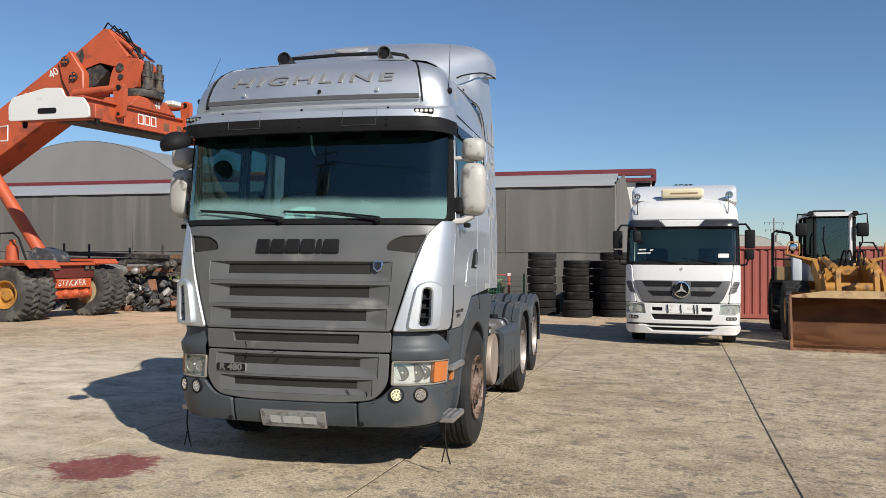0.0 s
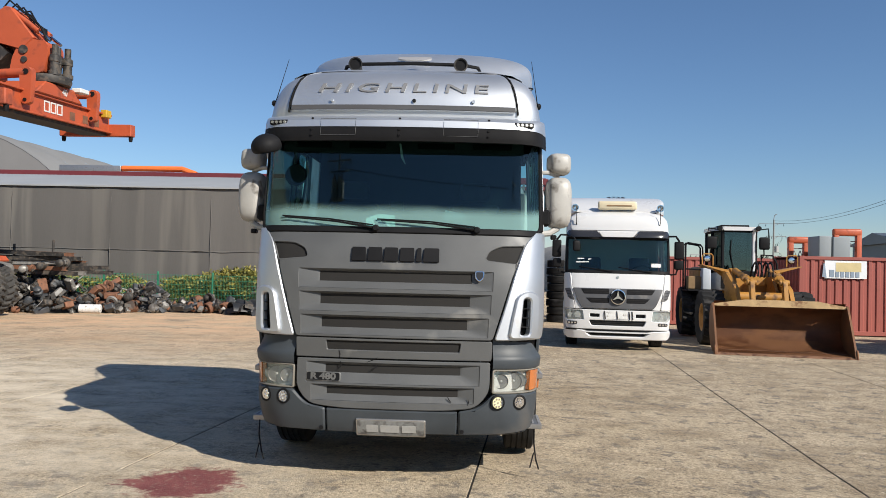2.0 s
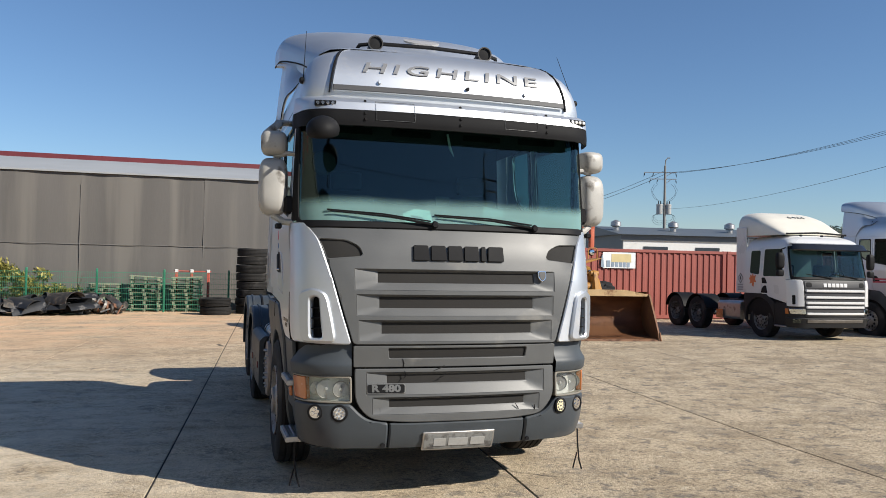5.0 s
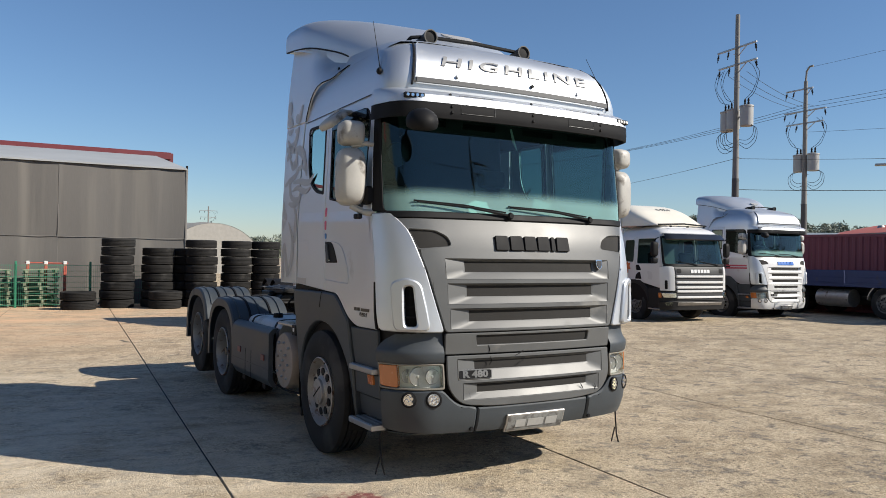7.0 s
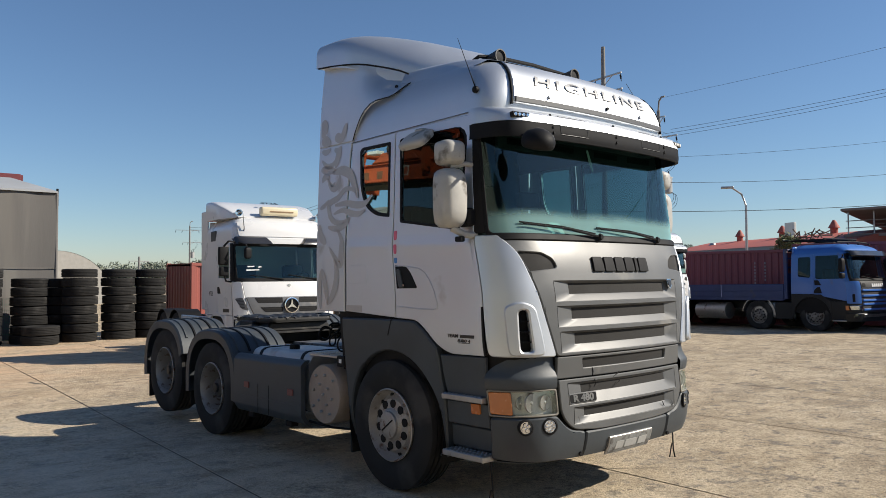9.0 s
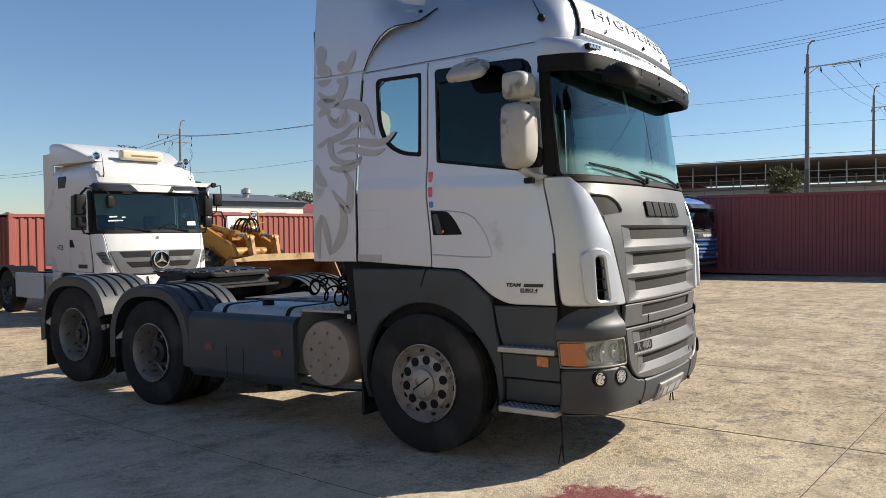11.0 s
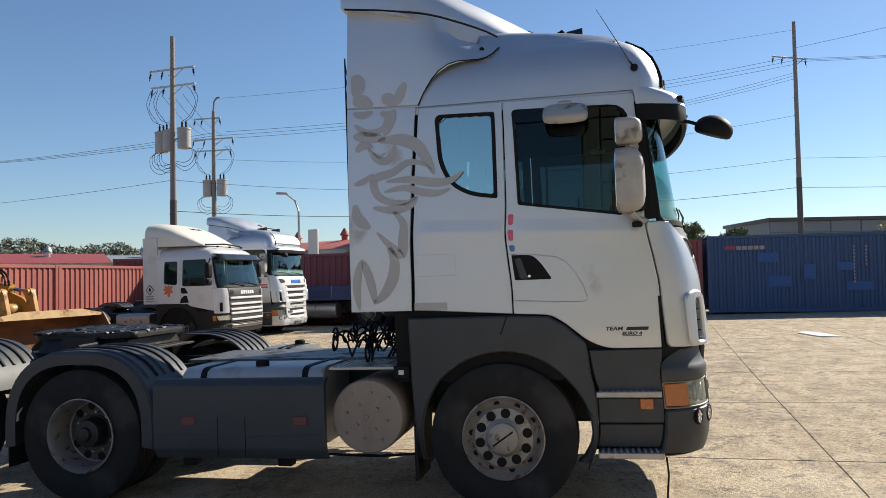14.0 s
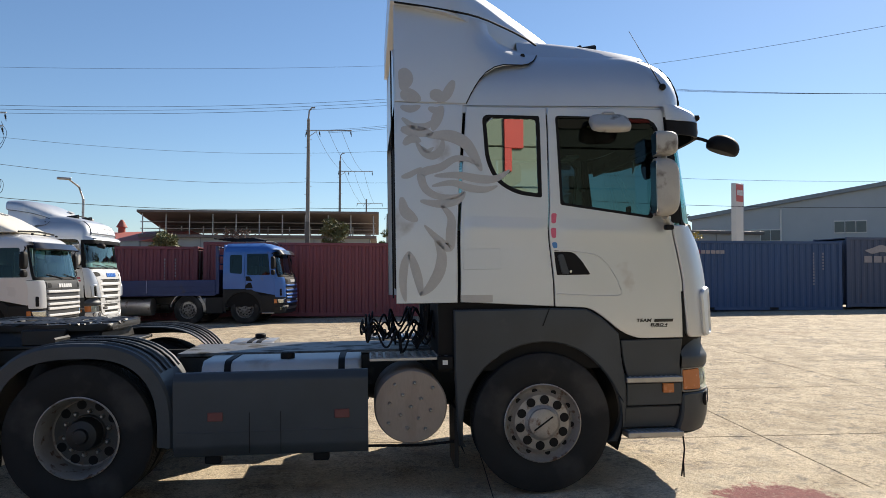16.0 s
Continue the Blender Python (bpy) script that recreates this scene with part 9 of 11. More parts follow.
seed_tyre = None
for sx, sy, n, z_add in ((-3.27, 29.2, 8, 0), (-4.52, 28.5, 2, 0), (-1.95, 29.3, 7, 0), (-1.85, 28.25, 2, 0), (-0.55, 28.9, 8, 0), (-0.95, 29.9, 7, 0), (0.76, 29.2, 8, 0), (1.85, 29.3, 8, 0), (-3.2, 30.2, 2, 0)):
    for k in range(n):
        m = pose(sx + 0.02 * math.sin(k * 1.7 + sx), sy + 0.02 * math.cos(k * 2.1), gz(sy) + 0.15 + 0.295 * k, 0, 90, 40 * k)
        if seed_tyre is None:
            seed_tyre = solo("used_tyre", tyre_mesh(0.54, 0.30, 0.285, n=44), OLDRUBBER, "used black truck tyre lying flat in a stack", "tyre", m, "stacked tyres")
        else:
            copy_thing(seed_tyre, m)

SCRAP1 = pbr("greasy_scrap_metal", (0.045, 0.042, 0.039), 0.6, 0.3, 0.45, 5, 60, 0.25, dirt=(0.11, 0.092, 0.075), dirt_at=0.5, dirt_scale=7)
SCRAP2 = pbr("rusty_scrap_metal", (0.20, 0.095, 0.055), 0.8, 0.2, 0.35, 5, 60, 0.2, dirt=(0.08, 0.06, 0.05), dirt_at=0.55)
SCRAP3 = pbr("pale_scrap_casting", (0.30, 0.29, 0.27), 0.5, 0.4, 0.3, 5, 60, 0.1, dirt=(0.10, 0.09, 0.08), dirt_at=0.5)
SCRAP4 = pbr("dark_blue_grey_plastic_scrap", (0.05, 0.054, 0.06), 0.55, 0, 0.4, 5, 50, 0.2, dirt=(0.15, 0.14, 0.13), dirt_at=0.55, dirt_scale=5)


def scrap_bits(spread, n, seed, size=(0.12, 0.45)):
    random.seed(seed)
    bm = bmesh.new()
    x0, x1, y0, y1, top = spread
    for k in range(n):
        x, y = random.uniform(x0, x1), random.uniform(y0, y1)
        edge_ = min(1.0, 2.2 * min((x - x0) / (x1 - x0), (x1 - x) / (x1 - x0)) + 0.25) * min(1.0, 2.4 * (y - y0) / (y1 - y0) + 0.25)
        z = random.random() ** 0.8 * top * edge_
        s = random.uniform(*size)
        m = pose(x, y, z + s * 0.3, random.uniform(-50, 50), random.uniform(-50, 50), random.uniform(0, 360))
        kind = random.random()
        if kind < 0.34:
            box(bm, -s * 0.6, s * 0.6, -s * 0.35, s * 0.35, -s * 0.25, s * 0.25, s * 0.06, m)
        elif kind < 0.6:
            lathe(bm, [(-s * 0.4, s * 0.18), (-s * 0.3, s * 0.36), (0, s * 0.4), (s * 0.1, s * 0.3), (s * 0.35, s * 0.32), (s * 0.5, s * 0.12)], 12, "X", m)
        elif kind < 0.8:
            tube(bm, [m @ Vector((-s, 0, 0)), m @ Vector((0, s * 0.12, 0)), m @ Vector((s, 0, 0))], s * 0.07, 6)
        else:
            lathe(bm, [(-s * 0.1, s * 0.45), (s * 0.1, s * 0.45), (s * 0.1, s * 0.25), (-s * 0.1, s * 0.25)], 16, "X", m, closed=True)
    return bm


heaps = (("tall heap of scrapped engines, axles and truck parts", (-23.0, -16.4, 25.4, 28.8, 1.55), 480, 3, (0.5, 0.16, 0.18, 0.16)),
         ("low heap of scrapped hubs and rusty drums", (-17.1, -15.3, 26.6, 28.4, 0.95), 110, 5, (0.25, 0.55, 0.15, 0.05)),
         ("dark heap of scrapped plastic and gearboxes", (-16.1, -14.2, 27.4, 29.2, 0.95), 120, 7, (0.45, 0.05, 0.1, 0.4)),
         ("low row of scrapped parts beside the fence", (-14.5, -11.3, 28.2, 29.6, 0.45), 110, 9, (0.5, 0.1, 0.2, 0.2)),
         ("flat heap of scrapped bumpers and mudguards", (-8.9, -7.6, 28.6, 29.6, 0.40), 36, 11, (0.5, 0.1, 0.2, 0.2)))
for lab, sp, n, sd_, mixed in heaps:
    hp_ = thing("scrap_heap", lab, "scrap", pose(0, 0, gz((sp[2] + sp[3]) / 2)))
    for q, (mt, f) in enumerate(zip((SCRAP1, SCRAP2, SCRAP3, SCRAP4), mixed)):
        tagged(part("scrap_metal", scrap_bits(sp, max(6, int(n * f)), sd_ * 10 + q), mt, hp_, "", 40), kind="stuff")
    nx_, ny_ = 26, 14
    bm = bmesh.new()
    gv_ = []
    for j in range(ny_ + 1):
        row = []
        for i in range(nx_ + 1):
            fx, fy = i / nx_, j / ny_
            x, y = sp[0] + (sp[1] - sp[0]) * fx, sp[2] + 0.35 + (sp[3] - sp[2] - 0.35) * fy
            z = sp[4] * 0.78 * min(1, 3.2 * min(fx, 1 - fx)) * min(1, 2.6 * fy) * (0.8 + 0.55 * noise.noise((x * 1.7, y * 1.7, sd_)))
            row.append(bm.verts.new((x, y, max(0.0, z) - 0.03)))
        gv_.append(row)
    for j in range(ny_):
        for i in range(nx_):
            bm.faces.new((gv_[j][i], gv_[j][i + 1], gv_[j + 1][i + 1], gv_[j + 1][i]))
    part("packed_core", bm, SCRAP1, hp_)
    random.seed(sd_)
    for q in range(4):
        x, y = random.uniform(sp[0] + 0.4, sp[1] - 0.4), sp[2] + 0.2 + 0.3 * random.random()
        part("brake_drum", lt([(-0.12, 0.21), (0.1, 0.22), (0.12, 0.19), (0.02, 0.17), (0.02, 0.08), (0.16, 0.07), (0.16, 0.02)], 20, "X", pose(x, y, 0.22, 0, 20, random.uniform(180, 330))), SCRAP2, hp_)
BLACKGUARD = pbr("scuffed_black_plastic", (0.02, 0.021, 0.023), 0.38, 0, 0.3, 4, 50, 0.05, dirt=(0.13, 0.125, 0.12), dirt_at=0.58, dirt_scale=5)
random.seed(31)
pile = thing("bumper_pile", "loose pile of scrapped black plastic mudguards and bumpers", "scrap", pose(-10.0, 28.3, gz(28.3)))
for q in range(17):
    m = pose(random.uniform(-1.25, 1.35), random.uniform(-0.5, 0.6), 0.02 + 0.030 * q * random.random(), random.uniform(-20, 20), random.uniform(-15, 15), random.uniform(-40, 40))
    rr = [[m @ Vector((x, (0.42 + o) * math.cos(radians(a)), (0.35 + o) * math.sin(radians(a)))) for x, o in ((-0.5, 0), (0.5, 0), (0.5, 0.02), (-0.5, 0.02))] for a in range(10, 175, 15)]
    part("mudguard", loft(bmesh.new(), rr), SCRAP1 if q % 4 == 0 else BLACKGUARD, pile)
beams = thing("scrap_axle_stack", "old chassis frames and axles stacked on a scrap heap", "scrap", pose(-18.5, 27.2, gz(27.5)))
random.seed(17)
for q in range(14):
    z, y = 1.35 + 0.17 * (q // 3) + 0.03 * random.random(), -0.9 + 0.75 * (q % 3) + 0.2 * random.random()
    x0, x1 = -4.6 + random.uniform(0, 0.8), 1.9 - 0.25 * (q // 3) + random.uniform(-0.5, 0.5)
    tl = pose(0, 0, 0, 0, random.uniform(-1.6, 1.6), random.uniform(-5, 5))
    bm_ = bmesh.new()
    for zz in (z, z + 0.13):
        box(bm_, x0, x1, y - 0.07, y + 0.07, zz, zz + 0.02, 0.004, tl)
    box(bm_, x0, x1, y - 0.07, y - 0.05, z + 0.02, z + 0.13, 0, tl)
    part("beam", bm_, (SCRAP1, SCRAP3, SCRAP1, SCRAP2, SCRAP1)[q % 5], beams)
for q in range(9):
    x, z = -4.2 + 0.68 * q, 1.55 + 0.12 * (q % 3)
    part("axle_stub", lt([(-0.25, 0.05), (-0.2, 0.13), (0.0, 0.15), (0.05, 0.09), (0.4, 0.08), (0.45, 0.2), (0.6, 0.2)], 14, "Y", pose(x, -1.0, z, 0, 0, random.uniform(-25, 25))), SCRAP1 if q % 3 else SCRAP3, beams)
for x in (-4.3, -3.1, -1.2, 0.3):
    part("post_stub", bx(x, x + 0.07, 0.0, 0.07, 1.9, 2.45 + 0.2 * random.random(), 0.01), SCRAP1, beams)
slab_ = solo("scrap_cover", pr(rounded([(-0.5, 0), (0.5, 0), (0.42, 0.28), (-0.3, 0.34)], 0.1), -0.3, 0.3, "Y", 0.03), SCRAP3, "pale grey cast cover lying on the scrap", "scrap", pose(-19.3, 25.7, gz(25.4) + 1.42, 10, 8, 15))
tankw = solo("plastic_drum", lt([(-0.38, 0.12), (-0.36, 0.16), (0.36, 0.16), (0.38, 0.12)], 20, "X"), PLATE, "dirty white plastic drum lying by the scrap", "drum", pose(-16.25, 26.45, gz(26.45) + 0.16, 0, 0, 10))

# ---- reach stacker ----
ORED = pbr("faded_orange_red_paint", (0.41, 0.080, 0.028), 0.5, 0, 0.16, 1.2, 60, 0.04, dirt=(0.24, 0.055, 0.028), dirt_at=0.56, dirt_scale=2.2)
GUARDWHITE = pbr("white_guard_paint", (0.64, 0.64, 0.62), 0.45, 0, 0.05, 1.2, 60, dirt=(0.46, 0.44, 0.41), dirt_at=0.64, dirt_scale=3)
stacker = thing("reach_stacker", "faded orange-red reach stacker with raised boom and spreader", "container handler", pose(-18.1, 21.5, gz(21.5)))
# boom, in x forward and z up
ob_ = part("outer_boom", pr([(-9.0, 2.35), (-8.3, 1.35), (1.25, 7.2), (0.45, 8.32)], -0.55, 0.55, "Y", 0.02), ORED, stacker)
part("boom_step", bx(-0.75, -0.5, -0.2, 0.2, 0, 0.12, m=pose(0, 0, 7.72, 0, -31, 0)), ORED, ob_)
cl = part("boom_collar", pr([(0.36, 8.20), (0.80, 8.53), (1.30, 7.82), (1.32, 7.25), (0.86, 6.98), (0.55, 7.6)], -0.66, 0.66, "Y", 0.03), ORED, stacker)
for y in (-0.68, 0.68):
    for x, z in ((0.67, 8.2), (0.98, 7.68)):
        part("collar_plate", lt([(y - 0.04, 0.15), (y - 0.04 if y < 0 else y + 0.04, 0.15), (y + 0.04, 0.13)], 8, "Y", Matrix.Translation((x, 0, z))), SCRAP1, cl)
        for k in range(4):
            a = math.pi / 4 + k * math.pi / 2
            part("collar_bolt", lt([(y * 1.05 - 0.05, 0.03), (y * 1.05 + 0.05, 0.03)], 6, "Y", Matrix.Translation((x + 0.09 * math.cos(a), 0, z + 0.09 * math.sin(a)))), ORED, cl)
ib = part("inner_boom", pr([(0.80, 8.48), (1.86, 9.22), (2.04, 9.2), (2.78, 8.30), (2.40, 7.94), (1.75, 8.16), (1.20, 8.0), (1.1, 7.7)], -0.45, 0.45, "Y", 0.025), ORED, stacker)
# dark infill stands in for the shade under the inner boom
part("boom_shadow_plate", pr([(1.12, 7.98), (1.72, 8.1), (1.98, 7.86), (1.55, 7.42), (1.2, 7.4)], -0.40, 0.40, "Y"), SCRAP1, ib)
part("worn_patch", pr(rounded([(0.86, 8.46), (1.12, 8.62), (1.16, 8.35), (1.05, 7.95)], 0.05), -0.454, -0.44, "Y"), SCRAP1, ib, "black worn patch")
for k in range(4):
    part("boom_hose", tb([(1.75 + 0.1 * k, -0.3 + 0.15 * k, 9.22), (1.95 + 0.12 * k, -0.35 + 0.15 * k, 9.42 - 0.06 * k), (2.4 + 0.1 * k, -0.4 + 0.1 * k, 9.05 - 0.1 * k), (2.65, -0.42 + 0.1 * k, 8.95 - 0.12 * k), (2.95, -0.4 + 0.1 * k, 8.62), (3.15, -0.4, 8.2)], 0.026, 6), DARK, stacker)
for y in (-0.3, 0.25):
    dc = part("damping_cylinder", tb([(2.02, y, 9.12), (2.85, y, 8.52)], 0.10, 12), ORED, stacker)
    part("damping_rod", tb([(2.8, y, 8.55), (3.2, y, 8.25)], 0.05, 10), CHROME, dc)
hd_ = part("head", pr(rounded([(2.05, 7.28), (2.12, 7.72), (2.30, 8.12), (2.62, 8.27), (3.18, 8.2), (3.2, 7.75), (3.08, 7.28)], 0.12), -0.42, 0.42, "Y", 0.02), ORED, stacker)
for x, z, r in ((2.47, 7.95, 0.13), (2.50, 7.66, 0.09)):
    part("head_pin", tb([(x, -0.46, z), (x, 0.46, z)], r, 14), SCRAP1, hd_)
for x, y, r in ((3.36, -0.32, 0.13), (3.46, 0.18, 0.13), (3.28, 0.0, 0.10)):
    part("rotator_motor", lt([(7.22, r * 1.3), (7.34, r * 1.3), (7.36, r), (7.6, r), (7.62, r * 1.15), (7.8, r * 1.15), (7.84, r * 0.7), (8.12, r * 0.7)], 16, "Z", Matrix.Translation((x, y, 0))), SCRAP1, stacker)
part("rotator", lt([(7.0, 0.60), (7.12, 0.64), (7.22, 0.62)], 28, "Z", Matrix.Translation((3.0, 0, 0))), SCRAP1, stacker)
sp_ = part("spreader", bx(2.35, 3.25, -3.2, 3.2, 6.05, 6.65, 0.02), ORED, stacker, "orange-red container spreader frame")
sp_.matrix_basis = Matrix.Translation((0, 0, 6.24)) @ pose(0, 0, 0, 2.5) @ Matrix.Translation((0, 0, -6.3))
part("spreader_top", pr([(-1.25, 6.66), (1.25, 6.66), (0.75, 7.04), (-0.75, 7.04)], 2.2, 3.4, "X", 0.03), ORED, sp_)
part("beam_flange", bx(3.24, 3.34, -3.2, 3.2, 6.03, 6.09, 0.01), ORED, sp_)
part("beam_flange", bx(3.24, 3.34, -3.2, 3.2, 6.60, 6.66, 0.01), ORED, sp_)
# dark slab added below the beam as its shade
part("beam_shade", bx(2.40, 3.2, -3.1, 3.1, 5.95, 6.05), SCRAP1, sp_)
for y, L in ((-3.35, 1.25), (3.35, 1.25)):
    eb = part("end_beam", bx(2.75 - L, 2.75 + L, y - 0.16, y + 0.16, 5.95, 6.35, 0.02), ORED, sp_)
    for x in (-L + 0.08, L - 0.08):
        part("twist_lock", lt([(5.78, 0.05), (5.88, 0.07), (5.95, 0.07)], 10, "Z", Matrix.Translation((2.75 + x, y, 0))), DARK, sp_)
wp_ = part("white_guard", pr(rounded([(1.29, 5.96), (3.86, 5.97), (3.86, 6.25), (3.68, 6.52), (3.1, 6.56), (3.0, 6.80), (2.5, 6.82), (1.42, 6.60), (1.29, 6.36)], [0.05, 0.05, 0.1, 0.05, 0.03, 0.05, 0.1, 0.06, 0.05]), -3.62, -3.54, "Y", 0.01), GUARDWHITE, sp_, "white guard plate")
part("guard_slot", pr(rounded([(2.25, 6.12), (2.85, 6.12), (2.85, 6.27), (2.25, 6.27)], 0.07), -3.632, -3.615, "Y"), DARK, sp_)
for y in (-1.6, 1.9):
    la = part("lift_arm", pr(rounded([(3.24, 6.24), (3.50, 6.24), (3.56, 7.05), (3.54, 7.24), (3.30, 7.26), (3.2, 7.1)], 0.11), y - 0.10, y + 0.10, "Y", 0.02), ORED, sp_)
    part("lift_tube", tb([(1.7, y * 0.92, 7.06), (3.35, y, 7.10)], 0.13, 14), ORED, sp_)
    part("arm_eye", tb([(3.39, y - 0.125, 7.12), (3.39, y + 0.125, 7.12)], 0.08, 14), DARK, sp_)
    part("arm_eye", tb([(3.37, y - 0.125, 6.35), (3.37, y + 0.125, 6.35)], 0.05, 12), DARK, sp_)
for k in range(3):
    # plain outlined blocks where the maker's mark is
    y0 = -0.60 + k * 0.33
    bm = bmesh.new()
    for a0, a1, c0, c1 in ((y0, y0 + 0.28, 6.48, 6.52), (y0, y0 + 0.28, 6.20, 6.24), (y0, y0 + 0.04, 6.24, 6.48), (y0 + 0.24, y0 + 0.28, 6.24, 6.48)):
        box(bm, 3.25, 3.262, a0, a1, c0, c1)
    part("brand_block", bm, GUARDWHITE, sp_)
for y in (0.75, 1.5, 2.2):
    part("wear_mark", bx(3.25, 3.255, y, y + 0.3, 6.15, 6.4), SCRAP2, sp_)
letters("40", 0.26, GUARDWHITE, stacker, pose(0.12, -0.556, 7.86, 90, -31, 0), 0.003, 0.003)
letters("40", 0.2, GUARDWHITE, sp_, pose(3.41, 0.2, 6.86, 90, 0, 90), 0.003, 0.003)
part("cover_box", bx(3.3, 3.6, 0.75, 1.25, 6.98, 7.12, 0.02), GUARDWHITE, sp_)
part("work_lamp", bx(3.25, 3.45, 2.6, 2.95, 6.5, 6.75, 0.02), pbr("yellow_lamp_guard", (0.5, 0.3, 0.02), 0.5), sp_)
# plain white shapes on the boom's flank
for pts_ in ([(-1.15, 6.6), (-0.55, 6.95), (-0.95, 7.25)], [(-1.95, 5.75), (-1.6, 5.75), (-1.6, 6.25), (-1.95, 6.2)]):
    for p, q in zip(pts_, pts_[1:] + pts_[:1]):
        part("flank_mark", tb([(p[0], -0.556, p[1]), (q[0], -0.556, q[1])], 0.025, 4), GUARDWHITE, ob_)
DUSTYTYRE = pbr("dusty_tyre_rubber", (0.045, 0.043, 0.04), 0.85, 0, 0.3, 4, 120, 0.15, dirt=(0.10, 0.092, 0.08), dirt_at=0.52)
CREAMRIM = pbr("dusty_cream_rim", (0.33, 0.27, 0.16), 0.6, 0, 0.2, 5, 60, dirt=(0.25, 0.08, 0.04), dirt_at=0.58)
for y in (-1.75, 1.75):
    for dy in (-0.34, 0.34):
        w = new("stacker_wheel")
        w.parent = stacker
        w.matrix_basis = Matrix.Translation((0, y + dy, 0.84)) @ pose(0, 0, 0, 0, 0, 90 if y > 0 else -90)
        part("tyre", lug_tyre(0.87, 0.42, 0.58, 26), DUSTYTYRE, w, "", 25)
        part("rim", lt([(-0.2, 0.42), (0.24, 0.43), (0.22, 0.38), (0.05, 0.33), (0.05, 0.2), (0.14, 0.17), (0.15, 0.04)], 28, "X"), YEL if y < 0 else CREAMRIM, w)
for y in (-1.0, 1.0):
    w = new("stacker_wheel")
    w.parent = stacker
    w.matrix_basis = Matrix.Translation((-5.8, y * 1.2, 0.84)) @ pose(0, 0, 0, 0, 0, 90 if y > 0 else -90)
    part("tyre", lug_tyre(0.87, 0.42, 0.58, 26), DUSTYTYRE, w, "", 25)
part("axle_housing", bx(-0.3, 0.35, -1.15, 1.15, 0.62, 1.0, 0.1), ORED, stacker)
for k in range(4):
    part("axle_casting", lt([(0.2, 0.14), (0.42, 0.13), (0.5, 0.07)], 14, "X", Matrix.Translation((0, -0.7 + 0.48 * k, 0.8))), ORED, stacker)
part("main_frame", bx(-6.6, 0.3, -0.75, 0.75, 1.0, 1.7, 0.06), ORED, stacker)
fp = part("front_plate", bx(0.30, 0.42, -1.1, 1.1, 1.28, 1.70, 0.03), pbr("dark_red_paint", (0.11, 0.022, 0.018), 0.5), stacker)
part("front_deck", bx(-0.9, 0.55, -2.3, 1.2, 1.70, 1.80, 0.02), ORED, stacker)
part("front_mudguard", pr([(-1.0, 1.80), (0.75, 1.80), (0.95, 1.62), (1.0, 1.64), (0.8, 1.87), (-1.0, 1.88)], -2.4, -1.15, "Y", 0.01), ORED, stacker)
part("front_mudguard", pr([(-0.7, 1.84), (0.45, 1.84), (0.6, 1.74), (0.62, 1.78), (0.5, 1.92), (-0.7, 1.92)], 0.95, 2.1, "Y", 0.01), ORED, stacker)
for y in (-0.95, -0.68, 0.68, 0.95):
    lm = part("headlamp", bx(0.42, 0.47, y - 0.11, y + 0.11, 1.54, 1.70, 0.02), DARK, fp)
    part("lamp_glass", bx(0.47, 0.475, y - 0.085, y + 0.085, 1.565, 1.675), CHROME, fp)
part("text_plate", bx(0.42, 0.46, -0.9, 0.9, 0.98, 1.27, 0.01), ORED, fp)
WORNLET = pbr("worn_white_lettering", (0.55, 0.52, 0.48), 0.6, 0, 0.1, 5, 60, dirt=(0.32, 0.06, 0.035), dirt_at=0.5, dirt_scale=7)
letters("STACKER", 0.20, WORNLET, fp, pose(0.462, 0, 1.13, 90, 0, 90), 0.003, 0.003, 1.1)
lc = part("lift_cylinder", tb([(-0.35, -0.5, 2.15), (-2.75, -0.5, 5.4)], 0.20, 16), ORED, stacker)
part("cylinder_foot", pr(rounded([(-0.65, 1.80), (0.35, 1.80), (0.3, 2.05), (0.0, 2.2), (-0.4, 2.3), (-0.6, 2.1)], 0.06), -0.7, 0.05, "Y", 0.02), SCRAP4, stacker)
part("valve_casting", lt([(1.8, 0.2), (2.3, 0.18), (2.35, 0.1), (2.5, 0.1)], 14, "Z", Matrix.Translation((-0.4, -1.6, 0))), ORED, stacker)
part("cabin", bx(-5.2, -3.4, -1.0, 1.0, 1.8, 3.6, 0.08), ORED, stacker)
part("cabin_glass", bx(-3.42, -3.36, -0.9, 0.9, 2.2, 3.45), WSHIELD, stacker)
part("hand_rail", tb([(-0.6, -1.9, 1.85), (-0.6, -1.9, 2.68), (-0.1, -1.9, 2.7), (0.1, -1.9, 2.55), (0.4, -1.9, 1.85)], 0.035, 6), DARK, stacker)
part("counterweight", bx(-7.6, -6.2, -1.5, 1.5, 0.7, 2.3, 0.15), ORED, stacker)


# ---- poles and wires ----
CONPOLE = pbr("grey_concrete_pole", (0.20, 0.195, 0.185), 0.8, 0, 0.1, 2, 40, 0.05)
CAN = pbr("pale_grey_transformer_paint", (0.34, 0.34, 0.33), 0.5, 0, 0.08)


